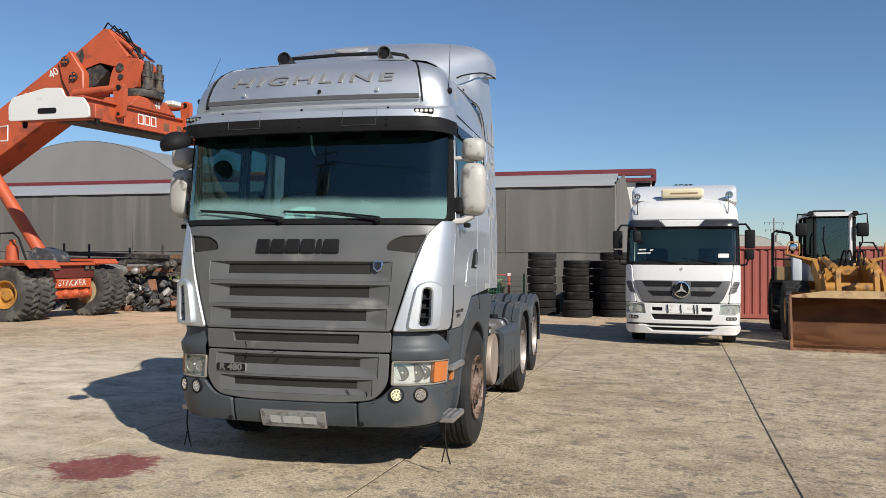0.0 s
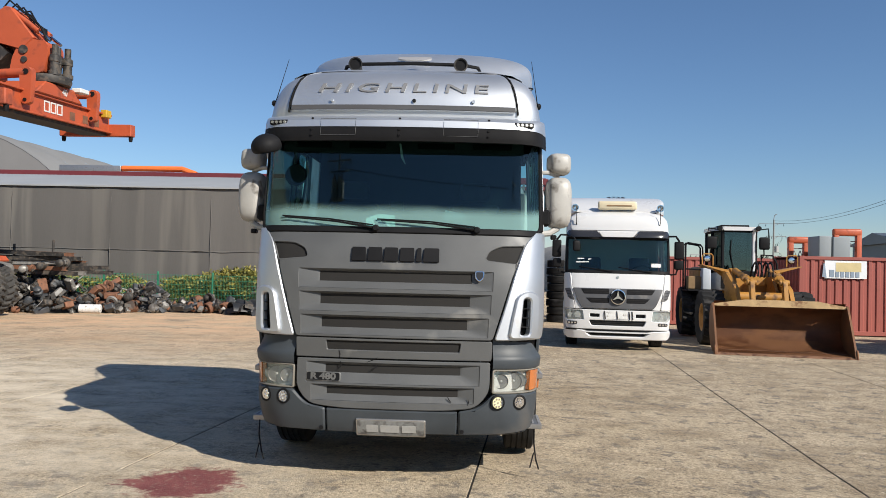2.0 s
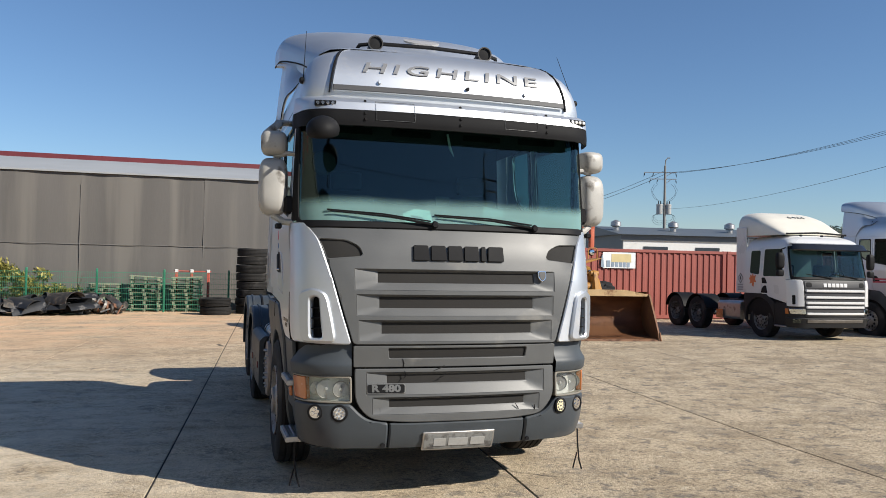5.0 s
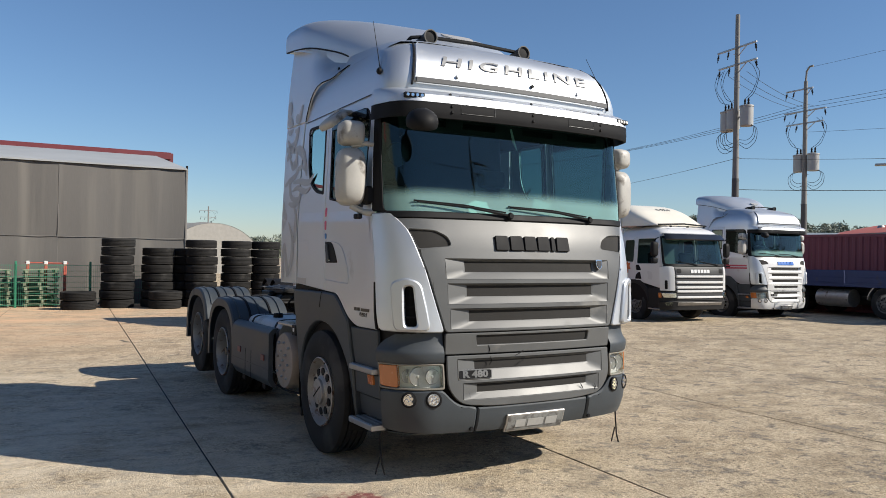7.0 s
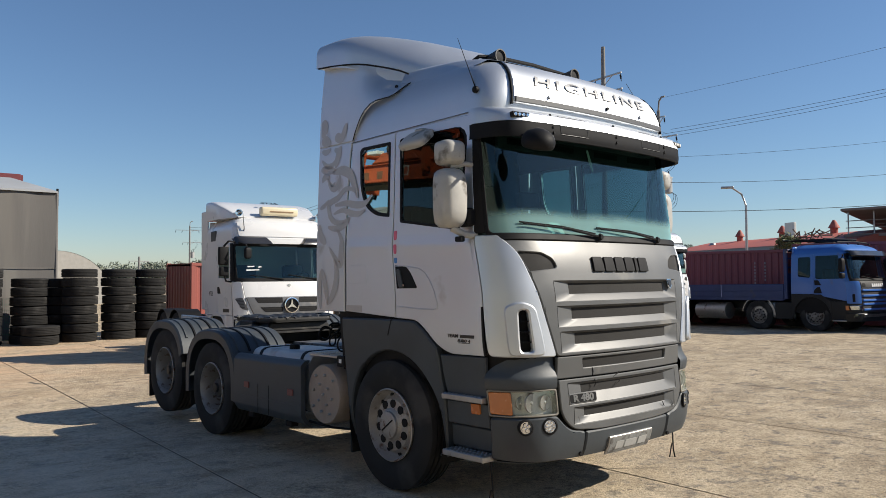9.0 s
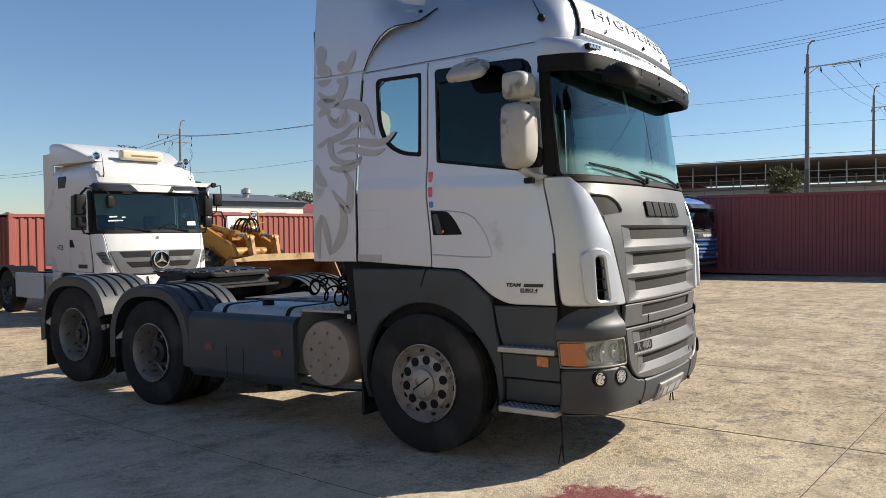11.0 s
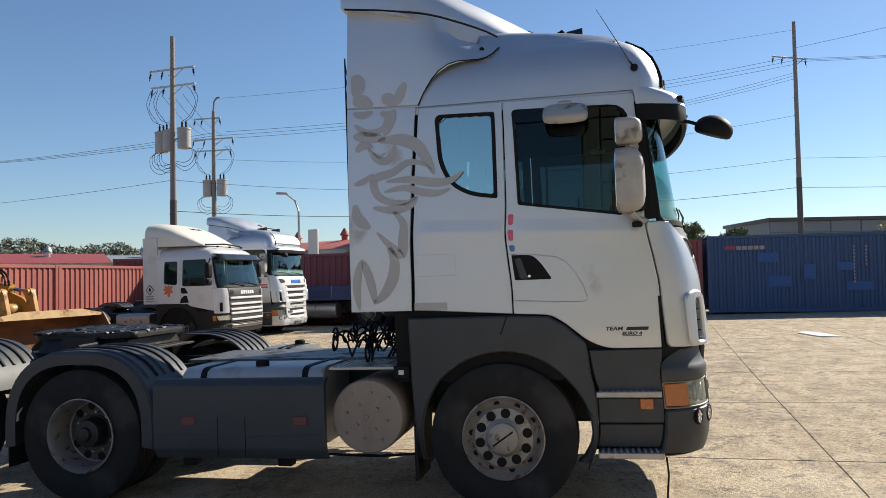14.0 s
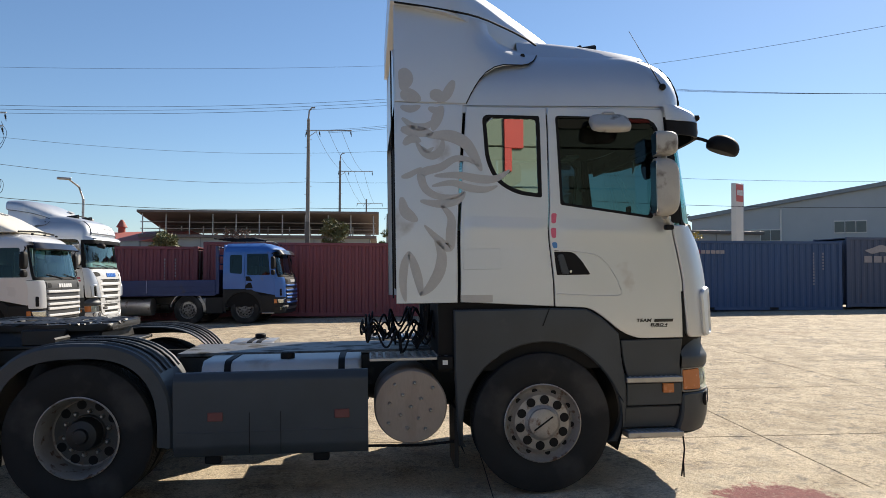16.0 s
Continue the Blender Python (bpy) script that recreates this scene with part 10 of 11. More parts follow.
def pole(label, x, y, top, arms=(), cans=(), yaw=0, hook=False):
    p = thing("utility_pole", label, "utility pole", pose(x, y, gz(min(y, 60)), 0, 0, yaw), "utility poles")
    part("shaft", tb([(0, 0, 0), (0, 0, top * 0.5), (0, 0, top)], [0.19, 0.15, 0.11], 14), CONPOLE, p)
    if hook:
        part("top_hook", tb([(0, 0, top), (0.05, 0, top + 0.6), (0.25, 0, top + 0.85), (0.5, 0, top + 0.85)], 0.06, 8), CONPOLE, p)
    part("shaft_sleeve", tb([(0, 0, 0), (0, 0, top * 0.42)], [0.20, 0.172], 14), pbr("dark_pole_sleeve", (0.09, 0.088, 0.085), 0.8), p)
    for z, x0, x1 in arms:
        a = part("cross_arm", bx(x0, x1, -0.05, 0.05, z - 0.04, z + 0.04, 0.01), STEEL, p)
        for k in range(3):
            xx = (x0 + 0.08, x0 + 0.08 + 0.27 * (x1 - x0), x1 - 0.08)[k]
            hang = Matrix.Translation((xx, 0, z - 0.04)) @ pose(0, 0, 0, 0, 14 if xx < 0 else -10, 0)
            part("insulator", lt([(-0.02, 0.02), (-0.10, 0.03), (-0.12, 0.065), (-0.16, 0.03), (-0.20, 0.065), (-0.24, 0.03), (-0.28, 0.06), (-0.34, 0.02), (-0.46, 0.015)], 10, "Z", hang), DARK, a)
        if x1 > 0.4:
            part("arm_brace", tb([(0, 0, z - 0.5), (min(x1, 0.9) * 0.8, 0, z)], 0.025, 6), STEEL, a)
    for z, dx in cans:
        c = part("transformer", lt([(z - 0.55, 0.29), (z - 0.52, 0.33), (z + 0.42, 0.33), (z + 0.44, 0.36), (z + 0.50, 0.35), (z + 0.56, 0.1)], 20, "Z", Matrix.Translation((dx, 0.1, 0))), CAN, p)
        for q in (-0.12, 0.12):
            part("bushing", lt([(z + 0.5, 0.05), (z + 0.62, 0.065), (z + 0.68, 0.04), (z + 0.76, 0.06), (z + 0.88, 0.025)], 10, "Z", Matrix.Translation((dx + q, 0.1, 0))), DARK, c)
        part("can_bracket", bx(min(0, dx), max(0, dx), 0.05, 0.13, z - 0.06, z + 0.02, 0.01), STEEL, c)
    for z, dx in cans:
        s = 1 if dx > 0 else -1
        for q in range(2):
            part("jumper_wire", tb(slack([(dx + 0.12 * (q * 2 - 1), 0.1, z + 0.86), (dx + s * (0.35 + 0.2 * q), 0.1, z + 1.15), (dx + s * (0.75 + 0.15 * q), 0.05, z + 1.75 + 0.2 * q), (dx + s * (0.55 + 0.2 * q), 0, z + 2.35), (dx + s * (0.25 + 0.35 * q), 0, z + 2.65)]), 0.013, 5), DARK, p)
        for q in range(3):
            part("jumper_wire", tb(slack([(dx + 0.15 * (q - 1), 0.1, z - 0.5), (dx + s * (0.42 + 0.14 * q), 0.1, z - 0.55 - 0.1 * q), (dx + s * (0.45 + 0.1 * q), 0.1, z - 1.0 - 0.18 * q), (dx + s * 0.05, 0.1, z - 1.25 - 0.22 * q), (0.04, 0.1, z - 1.15 - 0.1 * q)]), 0.013, 5), DARK, p)
    bm = bmesh.new()
    for k in range(int((top - 4) / 0.6)):
        s = 1 if k % 2 else -1
        tube(bm, [(0, 0, 3 + k * 0.6), (s * 0.28, 0, 3 + k * 0.6)], 0.012, 5)
    tagged(part("climbing_step", bm, STEEL, p), kind="stuff")
    return p


pole("grey concrete utility pole with three transformers", 26.1, 28.3, 14.6, ((12.9, -1.45, 1.35), (12.03, -1.35, 1.4)), ((9.2, -0.80), (9.25, -0.34), (9.3, 0.62)), -98)
pole("grey concrete utility pole with two transformers", 35.6, 31.2, 12.9, ((12.45, -1.4, 0.5), (11.1, -1.5, 1.4), (10.35, -1.35, 1.25)), ((7.95, -0.48), (7.95, 0.52)), -92, True)
pole("grey concrete utility pole with one cross arm", 49.35, 14.08, 13.6, ((12.7, -0.2, 3.3),), (), -95, True)
pole("grey concrete utility pole with one cross arm", 77.4, 13.1, 14.5, ((13.3, -0.2, 3.7),), (), -95, True)
pole("grey concrete utility pole far off", 105.0, 10.6, 12.8, ((12.2, -1.4, 2.4), (10.4, -1.3, 1.6)), ((7.6, 0.4),), -95)
pole("grey concrete utility pole far off", 115.0, 7.4, 11.4, ((10.9, -0.4, 2.2),), (), -95)
pole("grey concrete utility pole at the yard corner", 43.9, -5.64, 17.6, ((15.2, -1.8, 0.9),), (), -60)
pole("grey concrete utility pole with transformers far off", 40.9, 72.2, 13.0, ((12.3, -2.2, 1.2), (11.6, -1.6, 1.2)), ((8.4, -0.5), (8.4, 0.4)), -20, True)
pole("grey concrete utility pole far off", 24.5, 145.6, 10.2, ((9.4, -1.6, 1.6), (8.2, -1.4, 1.4)), ((6.6, 0.5),), 0)
pole("grey concrete utility pole far off", 45.5, 133.0, 11.4, ((10.7, -2.4, 1.6), (8.6, -1.2, 2.0)), ((6.4, 0.5),), -10, True)
pole("grey concrete utility pole far off", 21.5, 88.0, 4.8, ((4.3, -1.2, 1.2),), (), 10)
pole("grey concrete utility pole with two transformers across the road", -13.0, -22.0, 16.4, ((15.9, -1.5, 1.5), (15.3, -1.2, 1.3)), ((14.2, -0.42), (14.2, 0.42)), 0)
pole("grey concrete utility pole with one cross arm across the road", 10.7, -20.7, 15.0, ((14.5, -0.3, 2.2), (13.9, -0.2, 1.6)), (), 0, True)
WIRE = pbr("black_cable", (0.02, 0.02, 0.013), 0.6)


def wire(a, b_, sag, r=0.011):
    a, b_ = Vector(a), Vector(b_)
    pts = [a.lerp(b_, i / 16) - Vector((0, 0, sag * 4 * (i / 16) * (1 - i / 16))) for i in range(17)]
    return solo("overhead_wire", tb(pts, r, 5), WIRE, "thin black overhead wire between poles", "wire", None, "overhead wires")


P1, P2, P3, P4, P5, PC = (26.1, 28.3), (35.6, 31.2), (49.35, 14.08), (77.4, 13.1), (43.9, -5.64), (40.9, 72.2)
for k in (-1.0, 0.0, 1.0):
    wire((P2[0], P2[1] - 0.9 * k, 10.9 + 0.22 * k), (P5[0], P5[1], 15.2 + 0.26 * k), 0.7)
    wire((P2[0], P2[1], 10.9 + 0.2 * k), (PC[0] + 0.6 * k, PC[1], 11.4), 0.7, 0.013)
    wire((P5[0] + 0.4 * k, P5[1], 15.2 + 0.2 * k), (33.0 + 0.6 * k, -48, 14.4), 1.0)
    wire((P3[0], P3[1] - 1.5 - 1.0 * k, 12.6), (P4[0], P4[1] - 1.6 - 1.1 * k, 13.1), 0.6, 0.013)
    wire((P4[0], P4[1] - 1.6 - 1.1 * k, 13.1), (105.0, 10.6 - 0.4 - 0.9 * k, 11.9), 0.6, 0.015)
    wire((P1[0], P1[1] - 0.6 * k, 11.2), (P2[0], P2[1] - 0.6 * k, 10.9), 0.25)
    wire((P5[0], P5[1], 14.2 + 0.2 * k), (P3[0], P3[1] - 1.5, 12.5 + 0.1 * k), 0.35)
wire((*P2, 13.3), (*P5, 17.2), 0.4, 0.008)
wire((*P2, 9.4), (*P3, 10.8), 0.35, 0.009)
wire((*P3, 10.8), (*P5, 11.6), 0.3, 0.009)
wire((*P1, 6.8), (*P3, 8.6), 0.5)
wire((*P3, 8.6), (*P5, 8.8), 0.3)
wire((*P1, 5.2), (*P3, 6.6), 0.4, 0.016)
wire((*P3, 6.6), (*P5, 6.9), 0.25, 0.016)
wire((*P5, 8.8), (33, -48, 8.6), 0.8)
wire((*P5, 6.9), (33, -48, 7.0), 0.8, 0.016)
wire((*P1, 6.8), (*PC, 7.6), 0.5)
for k in (-0.2, 0.2):
    wire((*PC, 11.5 + k), (45.5, 133.0, 10.2 + k), 1.5, 0.022)
wire((*P5, 16.0), (-6.0, -44, 16), 1.5)
wire((-13.0, -22, 15.9), (10.7, -20.7, 14.4), 0.5, 0.015)
lampp = thing("street_lamp", "grey street lamp with a single curved arm", "street lamp", pose(37.2, 26.1, gz(26), 0, 0, 125))
part("pole", tb([(0, 0, 0), (0, 0, 6.3), (0.25, 0, 7.0), (0.8, 0, 7.4)], [0.09, 0.07, 0.06, 0.05], 10), STEEL, lampp)
part("lamp_head", bx(0.7, 1.45, -0.14, 0.14, 7.36, 7.5, 0.05), STEEL, lampp)

# ---- buildings beyond the yard ----
WALLG = pbr("grey_wall_panel", (0.21, 0.235, 0.25), 0.6, 0, 0.06, 0.5, 20)
WALLL = pbr("light_grey_wall_panel", (0.36, 0.38, 0.39), 0.6, 0, 0.06, 0.5, 20)
WINDOW = pbr("dark_window_glass", (0.05, 0.06, 0.07), 0.15, 0, 0.1)
BROWNROOF = pbr("rusty_brown_roof", (0.17, 0.135, 0.12), 0.8, 0, 0.2, 1, 20)
fs_ = thing("open_roof_hall", "grey workshop with an open steel-framed roof deck", "building", pose(63, 9.5, -0.2))
part("wall", bx(0, 14, 0, 20.5, 0, 5.2), WALLL, fs_)
part("wall_band", bx(-0.05, 0.0, 0, 20.5, 2.6, 4.0), pbr("blue_grey_window_band", (0.10, 0.15, 0.20), 0.3, 0, 0.1), fs_)
for k in range(8):
    part("wall_rib", bx(-0.07, -0.05, k * 2.6, k * 2.6 + 0.06, 0, 5.1), WALLG, fs_)
part("canopy", bx(-0.8, 14, -0.6, 21, 5.1, 5.35), BROWNROOF, fs_)
part("roof", pr([(-1.4, 7.55), (9, 6.1), (9, 5.95), (-1.4, 7.35)], -0.8, 21.0, "Y"), BROWNROOF, fs_)
for k in range(11):
    part("roof_post", tb([(-0.6, -0.3 + k * 2.1, 5.3), (-0.6, -0.3 + k * 2.1, 7.35)], 0.06, 6), STEEL, fs_)
    part("roof_post", tb([(5, -0.3 + k * 2.1, 5.3), (5, -0.3 + k * 2.1, 6.6)], 0.06, 6), STEEL, fs_)
for z in (5.9, 6.5):
    part("roof_rail", tb([(-0.6, -0.5, z), (-0.6, 20.9, z)], 0.04, 6), STEEL, fs_)
    part("roof_rail", tb([(5, -0.5, z), (5, 20.9, z)], 0.04, 6), STEEL, fs_)
gb = thing("panel_building", "low grey panel-clad building behind the containers", "building", pose(58, -6.5, 0, 0, 0, 12))
for k in range(9):
    for z0, z1 in ((0, 2.7), (2.75, 4.6), (4.65, 5.55)):
        part("wall_panel", bx(0, 0.2, -2.45 - k * 2.5, -0.05 - k * 2.5, z0, z1, 0.02), WALLG, gb)
part("wall", bx(0.1, 10, -22.6, 0, 0, 5.55), WALLG, gb)
part("roof_edge", bx(-0.25, 10.2, -22.8, 0.2, 5.55, 5.85, 0.03), pbr("dark_roof_trim", (0.07, 0.07, 0.075), 0.5), gb)
big = thing("warehouse", "large grey warehouse with a sloping roof and windows", "building", pose(76, -31.5, 0, 0, 0, -30))
part("wall", pr([(4, 0), (4, 8.2), (-34, 14.2), (-60, 10), (-60, 0)], 0, 20, "X"), WALLL, big)
part("roof_edge", pr([(4.4, 8.0), (4.4, 8.45), (-34, 14.55), (-34, 14.1)], -0.5, 20, "X"), WALLG, big)
for k, (y, z) in enumerate(((-4, 6.1), (-12.5, 6.9), (-22, 7.8), (-30, 8.4))):
    wn = part("window", bx(-0.1, 0.05, y - 1.6, y + 1.6, z - 0.7, z + 0.7), OFFWHITE, big)
    for q in (-1.05, 0.0, 1.05):
        part("pane", bx(-0.14, -0.09, y + q - 0.48, y + q + 0.48, z - 0.58, z + 0.58), WINDOW, wn)
part("canopy", bx(-3, 0, -40, -14, 4.4, 4.8), WALLG, big)
part("open_bay", bx(-0.12, 0.0, -36, -15, 0, 4.2), DARK, big)
for y, z in ((-16.8, 7.6),):
    part("wall_sign", bx(-0.14, 0.0, y - 0.4, y + 0.4, z - 0.6, z + 0.6), WINDOW, big)
for y in (-5.6, -20.0):
    part("downpipe", tb([(-0.1, y, 0), (-0.1, y, 9.0)], 0.1, 6), OFFWHITE, big)
ds = thing("sign_tower", "tall white sign tower with a red top panel", "sign", pose(44.3, -17.4, 0, 0, 0, -52))
part("board", bx(-0.55, 0.55, -0.2, 0.2, 0, 8.3, 0.06), OFFWHITE, ds)
part("red_panel", bx(-0.54, 0.54, -0.215, -0.2, 6.95, 8.2), pbr("faded_red_sign", (0.55, 0.10, 0.08), 0.5), ds)
for k in range(3):
    # plain blocks for the company name
    part("sign_block", bx(-0.42 + k * 0.29, -0.18 + k * 0.29, -0.225, -0.213, 7.4, 7.8, 0.01), PLATE, ds)
part("side_post", bx(0.55, 0.75, -0.15, 0.15, 0, 8.35, 0.04), STEEL, ds)
hs_ = thing("gabled_hall", "long grey hall with a red pitched roof and ventilators", "building", pose(80.3, 53.5, -0.3, 0, 0, -120.3))
part("wall", bx(-1, 31, -5.7, 5.7, 0, 4.75), WALLL, hs_)
REDROOF = pbr("orange_red_roof", (0.33, 0.085, 0.06), 0.7, 0, 0.1, 0.6, 10)
part("roof", pr([(-6.1, 4.7), (0, 5.95), (6.1, 4.7)], -1.4, 31.4, "X"), REDROOF, hs_)
part("eaves_band", bx(-1.2, 31.2, -6.0, -5.72, 4.2, 4.75), WALLG, hs_)
for k in range(7):
    part("window", bx(1 + k * 4.3, 3.4 + k * 4.3, -5.76, -5.7, 2.6, 3.7), WINDOW, hs_)
for k in range(3):
    part("roof_ventilator", lt([(5.7, 0.35), (6.4, 0.35), (6.45, 0.55), (6.9, 0.3), (7.2, 0.12)], 12, "Z", Matrix.Translation((6 + k * 8.2, 0, 0))), REDROOF, hs_)
SLAT = pbr("grey_green_wall_sheet", (0.16, 0.17, 0.14), 0.6, 0, 0.08, 0.8, 20)
SIGNRED = pbr("bright_red_panel", (0.50, 0.045, 0.04), 0.5, 0, 0.06)
wsb = thing("workshop_building", "grey-green panel workshop with red trim across the yard", "building", pose(-12.2, 6.75, gz(4)))
part("wall", bx(-9, -0.05, -22, 0, 0, 6.4), SLAT, wsb)
for k in range(8):
    part("wall_sheet", bx(-0.05, 0.0, -21.9, -0.30, 0.06 + k * 0.79, 0.83 + k * 0.79, 0.015), SLAT, wsb)
part("corner_trim", bx(-0.3, 0.05, -0.28, 0.03, 0, 6.5, 0.02), SLAT, wsb)
part("roof_edge", bx(-9.2, 0.15, -22.1, 0.1, 6.4, 6.75, 0.04), SLAT, wsb)
for y0, y1, z0, z1 in ((-1.05, -0.68, 4.75, 5.45), (-0.82, -0.68, 4.3, 4.75), (-3.6, -2.9, 5.4, 5.9)):
    part("sign_block", bx(0.0, 0.05, y0, y1, z0, z1, 0.01), SIGNRED, wsb)
part("roller_door", bx(0.0, 0.05, -14, -9.5, 0.05, 4.0, 0.02), WALLG, wsb)
hall = thing("tall_hall", "tall dark gabled hall with a pale annexe across the road", "building", pose(-24.5, -17.6, gz(-17)))
part("wall", pr([(-9.0, 0), (13.4, 0), (13.4, 11.3), (7.8, 12.3), (-9.0, 11.9)], -12, 0, "Y"), pbr("dark_wall_sheet", (0.075, 0.08, 0.082), 0.6, 0, 0.1, 0.8, 20), hall)
part("annexe", pr([(13.5, 0), (17.2, 0), (17.2, 10.0), (13.5, 11.2)], -10, 0.1, "Y"), OFFWHITE, hall)
for k in range(3):
    for z in (4.0, 7.2):
        part("window", bx(13.8 + k * 1.1, 14.6 + k * 1.1, 0.1, 0.14, z, z + 1.3), WINDOW, hall)
sgn2 = solo("sign_board", bx(-0.15, 0.15, -0.65, 0.65, 0, 6.6, 0.05), OFFWHITE, "narrow white roadside sign board", "sign", pose(60.1, 34.2, -0.3, 0, 0, -30))
GABLE = pbr("dark_grey_roof_sheet", (0.10, 0.115, 0.13), 0.55, 0, 0.08, 0.6, 20)
wb = thing("white_factory", "long white factory with a dark grey gable and roof ventilators", "building", pose(32.6, 66, -0.8, 0, 0, -10))
part("wall", bx(0, 17, 0, 16, 0, 5.3), pbr("white_wall_sheet", (0.68, 0.68, 0.66), 0.6, 0, 0.05), wb)
part("gable_wall", pr([(0.0, 0), (16, 0), (16, 5.25), (8, 6.25), (0.0, 5.25)], -0.08, -0.004, "X"), GABLE, wb)
part("roof", pr([(-0.5, 5.3), (8, 6.4), (16.5, 5.3)], -0.5, 17.5, "X"), GABLE, wb)
part("eaves_band", bx(-0.3, 17.3, -0.12, -0.01, 4.75, 5.28), GABLE, wb)
for k in range(3):
    part("window", bx(2 + k * 5.2, 4.4 + k * 5.2, -0.06, 0.0, 3.2, 4.2), WINDOW, wb)
    part("roof_ventilator", lt([(5.5, 0.3), (6.2, 0.3), (6.3, 0.55), (6.7, 0.5), (6.9, 0.1)], 12, "Z", Matrix.Translation((0.6 + k * 6, 4, 0))), STEEL, wb)
gr = thing("low_factory", "grey-roofed low factory with a red roof section", "building", pose(53, 73, -0.9, 0, 0, -48))
part("wall", bx(-4, 60, 0, 12, 0, 4.6), WALLL, gr)
part("roof", pr([(-0.5, 4.6), (6, 5.8), (12.5, 4.6)], -4.5, 18, "X"), pbr("red_sheet_roof", (0.27, 0.055, 0.05), 0.6), gr)
part("roof_section", pr([(-0.5, 4.6), (6, 5.6), (12.5, 4.6)], 18.1, 60, "X"), WALLG, gr)
for k in range(4):
    part("roof_ventilator", lt([(5.2, 0.3), (5.9, 0.3), (6.0, 0.5), (6.4, 0.3)], 12, "Z", Matrix.Translation((2 + k * 10, 4, 0))), STEEL, gr)
gm = thing("gantry_machine", "orange steel gantries with grey tanks behind containers", "machine", pose(21.6, 54, -0.6))
for x0, x1, y, top in ((-0.1, 1.75, 0.0, 5.4), (-2.3, -0.9, 2.2, 4.9)):
    for x in (x0, x1 - 0.35):
        part("leg", bx(x, x + 0.35, y, y + 0.35, 0, top - 0.3, 0.04), ORED, gm)
    part("beam", bx(x0 - 0.04, x1 + 0.04, y - 0.02, y + 0.37, top - 0.5, top, 0.14), ORED, gm)
    for k in range(4):
        part("truss_bar", tb([(x0 + 0.3 + (x1 - x0 - 0.6) * k / 4, y + 0.3, top - 1.5 + 0.5 * (k % 2)), (x0 + 0.3 + (x1 - x0 - 0.6) * (k + 1) / 4, y + 0.3, top - 1.0 - 0.5 * (k % 2))], 0.03, 6), STEEL, gm)
    part("truss_bar", tb([(x0 + 0.1, y + 0.3, top - 0.85), (x1 - 0.1, y + 0.3, top - 0.85)], 0.035, 6), STEEL, gm)
part("tank", bx(-0.42, 0.72, -0.6, 1.3, 2.6, 4.8, 0.06), WALLG, gm)
part("tank", bx(-1.35, -0.52, -0.6, 1.3, 2.6, 4.85, 0.06), WALLG, gm)
part("base", bx(-3.4, 4.5, -0.2, 2, 0, 2.7, 0.1), SCRAP2, gm)

# ---- trees and far hills ----
def pine(x, y, h, spread, seed):
    t = thing("pine_tree", "small ragged green pine tree behind the containers", "tree", pose(x, y, gz(max(-30, y))))
    random.seed(seed)
    part("trunk", tb([(0, 0, 0), (0.1, 0, h * 0.5), (0.0, 0.1, h * 0.95)], [0.14, 0.10, 0.03], 8), BARK, t)
    spots = []
    bm = bmesh.new()
    for k in range(46):
        z = h * random.uniform(0.35, 1.0)
        a = random.uniform(0, 2 * math.pi)
        r = spread * (1.15 - 0.75 * z / h) * random.uniform(0.4, 1.0)
        p = Vector((r * math.cos(a), r * math.sin(a), z + random.uniform(-0.1, 0.35)))
        tube(bm, [(0, 0, z - 0.15), p * 0.5 + Vector((0, 0, (z - 0.1) * 0.5)), p], [0.035, 0.02, 0.008], 5)
        spots.append((tuple(p), random.uniform(0.22, 0.42), 130))
    part("limb", bm, BARK, t)
    me = leaves(spots, 0.05, seed, 2.6)
    me.materials.append(PINE)
    c = new("crown", me)
    c.parent = t
    return t


pine(36.8, 1.9, 4.0, 2.0, 1)
pine(38.6, -0.6, 3.8, 2.1, 2)
pine(43.4, 7.4, 4.4, 2.2, 3)
pine(25.2, 10.6, 3.7, 1.1, 7)
pine(44.5, 5.9, 4.2, 1.8, 8)
pine(26.5, 18.5, 3.3, 1.0, 4)


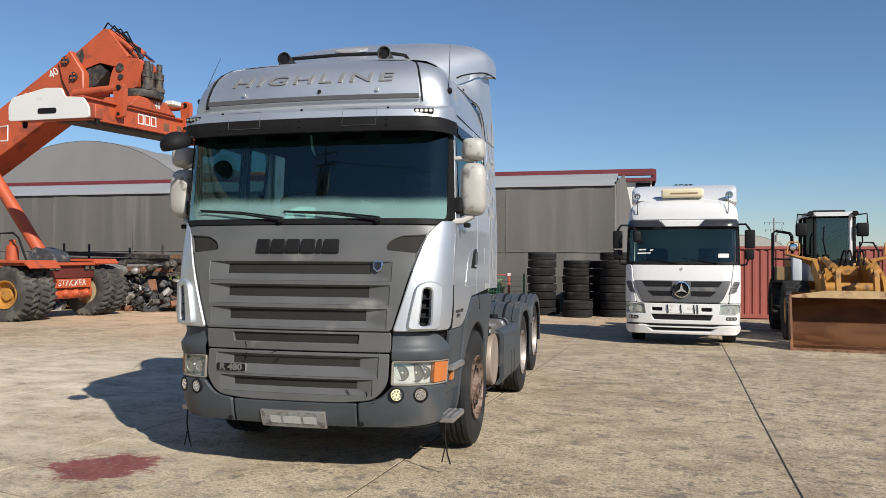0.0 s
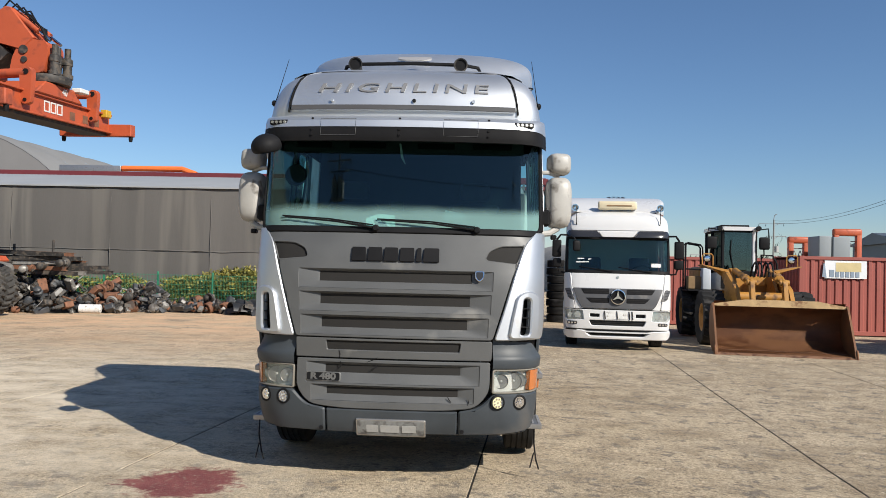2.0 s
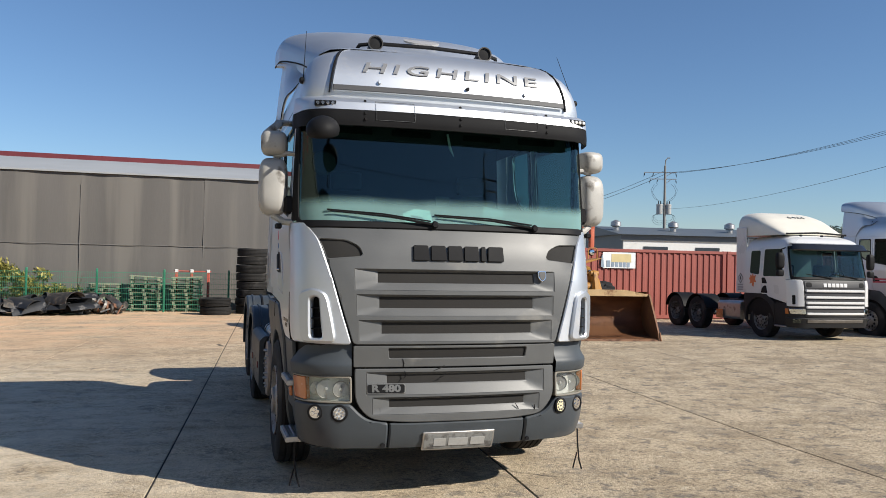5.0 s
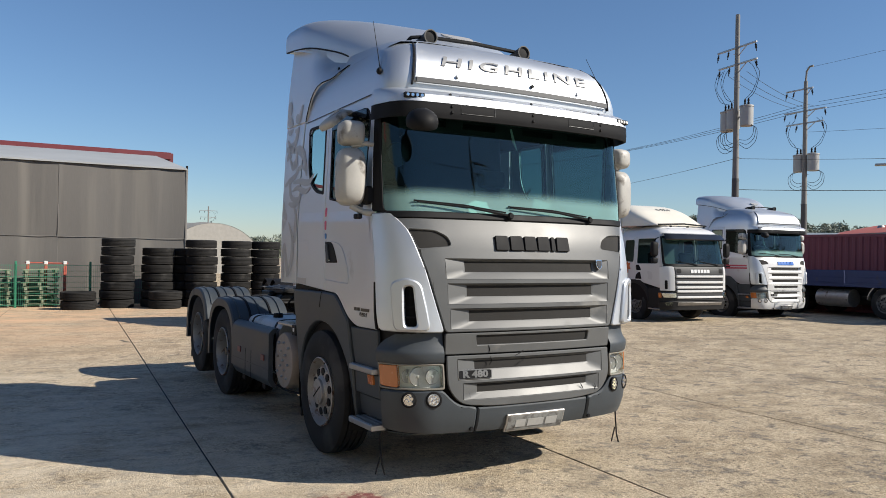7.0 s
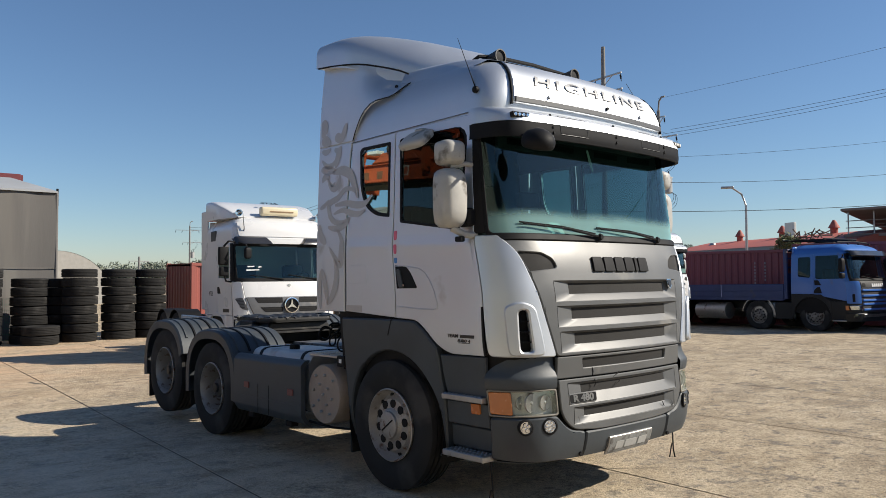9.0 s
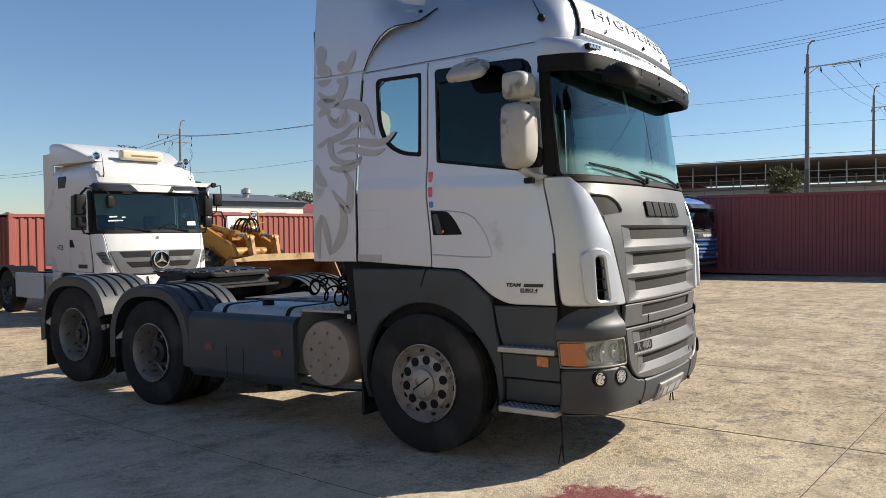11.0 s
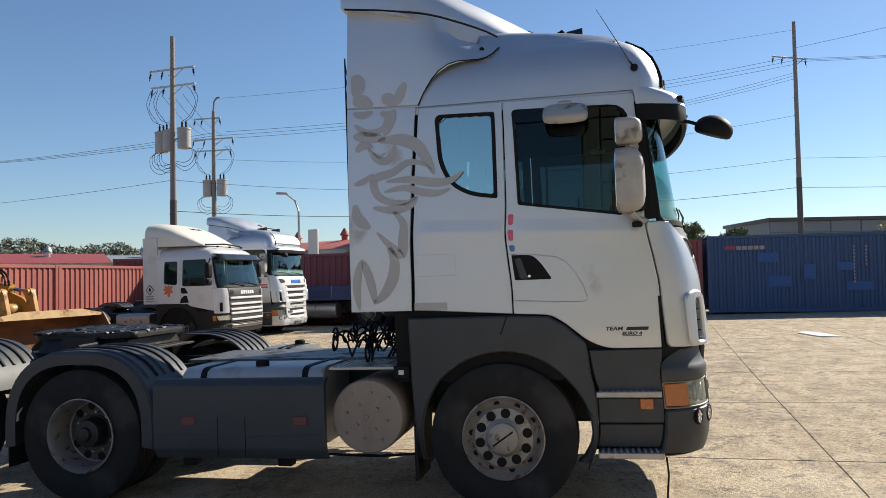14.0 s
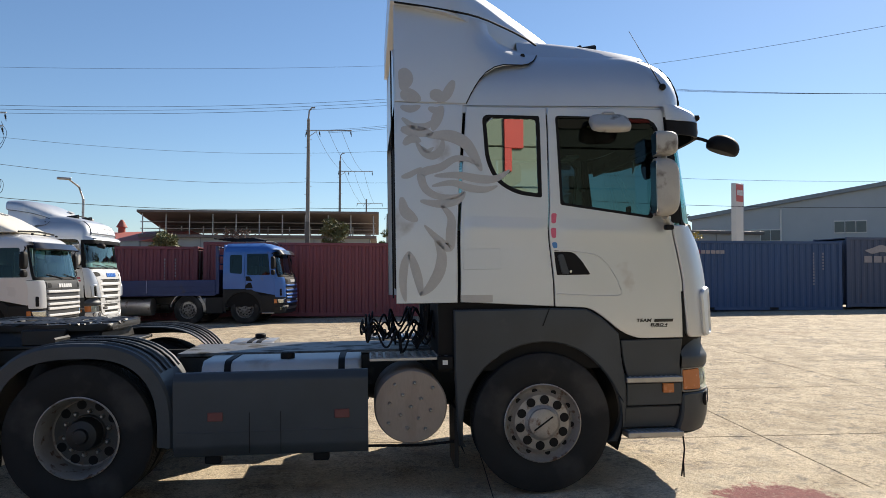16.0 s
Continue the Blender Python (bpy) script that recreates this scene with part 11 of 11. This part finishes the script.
def yellow_bush(x, y, h, seed):
    random.seed(seed)
    t = thing("sapling", "thin sapling with sparse yellow leaves", "tree", pose(x, y, 0))
    bm = bmesh.new()
    spots = []
    for k in range(9):
        a = random.uniform(0, 6.28)
        p = Vector((0.7 * math.cos(a), 0.7 * math.sin(a), h * random.uniform(0.75, 1.0)))
        tube(bm, [(0, 0, 0), p * 0.5, p], [0.04, 0.025, 0.01], 5)
        spots.append((tuple(p), 0.35, 45))
        spots.append((tuple(p * 0.8), 0.35, 30))
    part("limb", bm, BARK, t)
    me = leaves(spots, 0.06, seed)
    me.materials.append(leaf_mat("yellow_leaves", (0.30, 0.22, 0.03), (0.45, 0.36, 0.06)))
    c = new("crown", me)
    c.parent = t


yellow_bush(34.2, -8.2, 4.3, 3)
yellow_bush(33.8, -9.5, 4.1, 4)


def wooded_hill(label, centre, length, yaw, height, seed):
    h = thing("wooded_hill", label, "hill", pose(centre[0], centre[1], -2, 0, 0, yaw), kind="stuff")
    random.seed(seed)
    n = 40
    def top(i):
        return height * (0.45 + 0.55 * math.sin(math.pi * i / n) ** 0.6) + 2.0 * noise.noise((i * 0.23, seed, 0))
    rings = [[(length * (i / n - 0.5), q, z) for q, z in ((-30, 0), (-12, top(i) * 0.7), (0, top(i)), (30, 0))] for i in range(n + 1)]
    part("slope", loft(bmesh.new(), rings, cap=False, closed=False), pbr("hill_soil", (0.11, 0.12, 0.075), 0.9, 0, 0.2, 0.1, 2), h)
    spots = []
    for k in range(int(length * 3.2)):
        i = random.uniform(0, n)
        q = random.uniform(-26, 2)
        z = top(i) * (1 + q / 34 if q < 0 else 1)
        spots.append(((length * (i / n - 0.5), q, max(0.5, z) + 1.0), random.uniform(1.4, 3.0), 90))
    me = leaves(spots, 0.36, seed)
    me.materials.append(WOODS)
    c = new("woodland", me)
    c.parent = h
    tagged(c, kind="stuff")


wooded_hill("low wooded hill far behind the yard", (182, 172), 130, -48, 13.5, 2)
wooded_hill("low wooded hill far behind the yard", (95, 235), 130, -20, 6, 3)
wooded_hill("low wooded ridge far behind the warehouse", (200, -62), 110, 100, 12.5, 4)
wooded_hill("low wooded ridge far behind the yard", (230, 40), 150, 88, 9, 5)
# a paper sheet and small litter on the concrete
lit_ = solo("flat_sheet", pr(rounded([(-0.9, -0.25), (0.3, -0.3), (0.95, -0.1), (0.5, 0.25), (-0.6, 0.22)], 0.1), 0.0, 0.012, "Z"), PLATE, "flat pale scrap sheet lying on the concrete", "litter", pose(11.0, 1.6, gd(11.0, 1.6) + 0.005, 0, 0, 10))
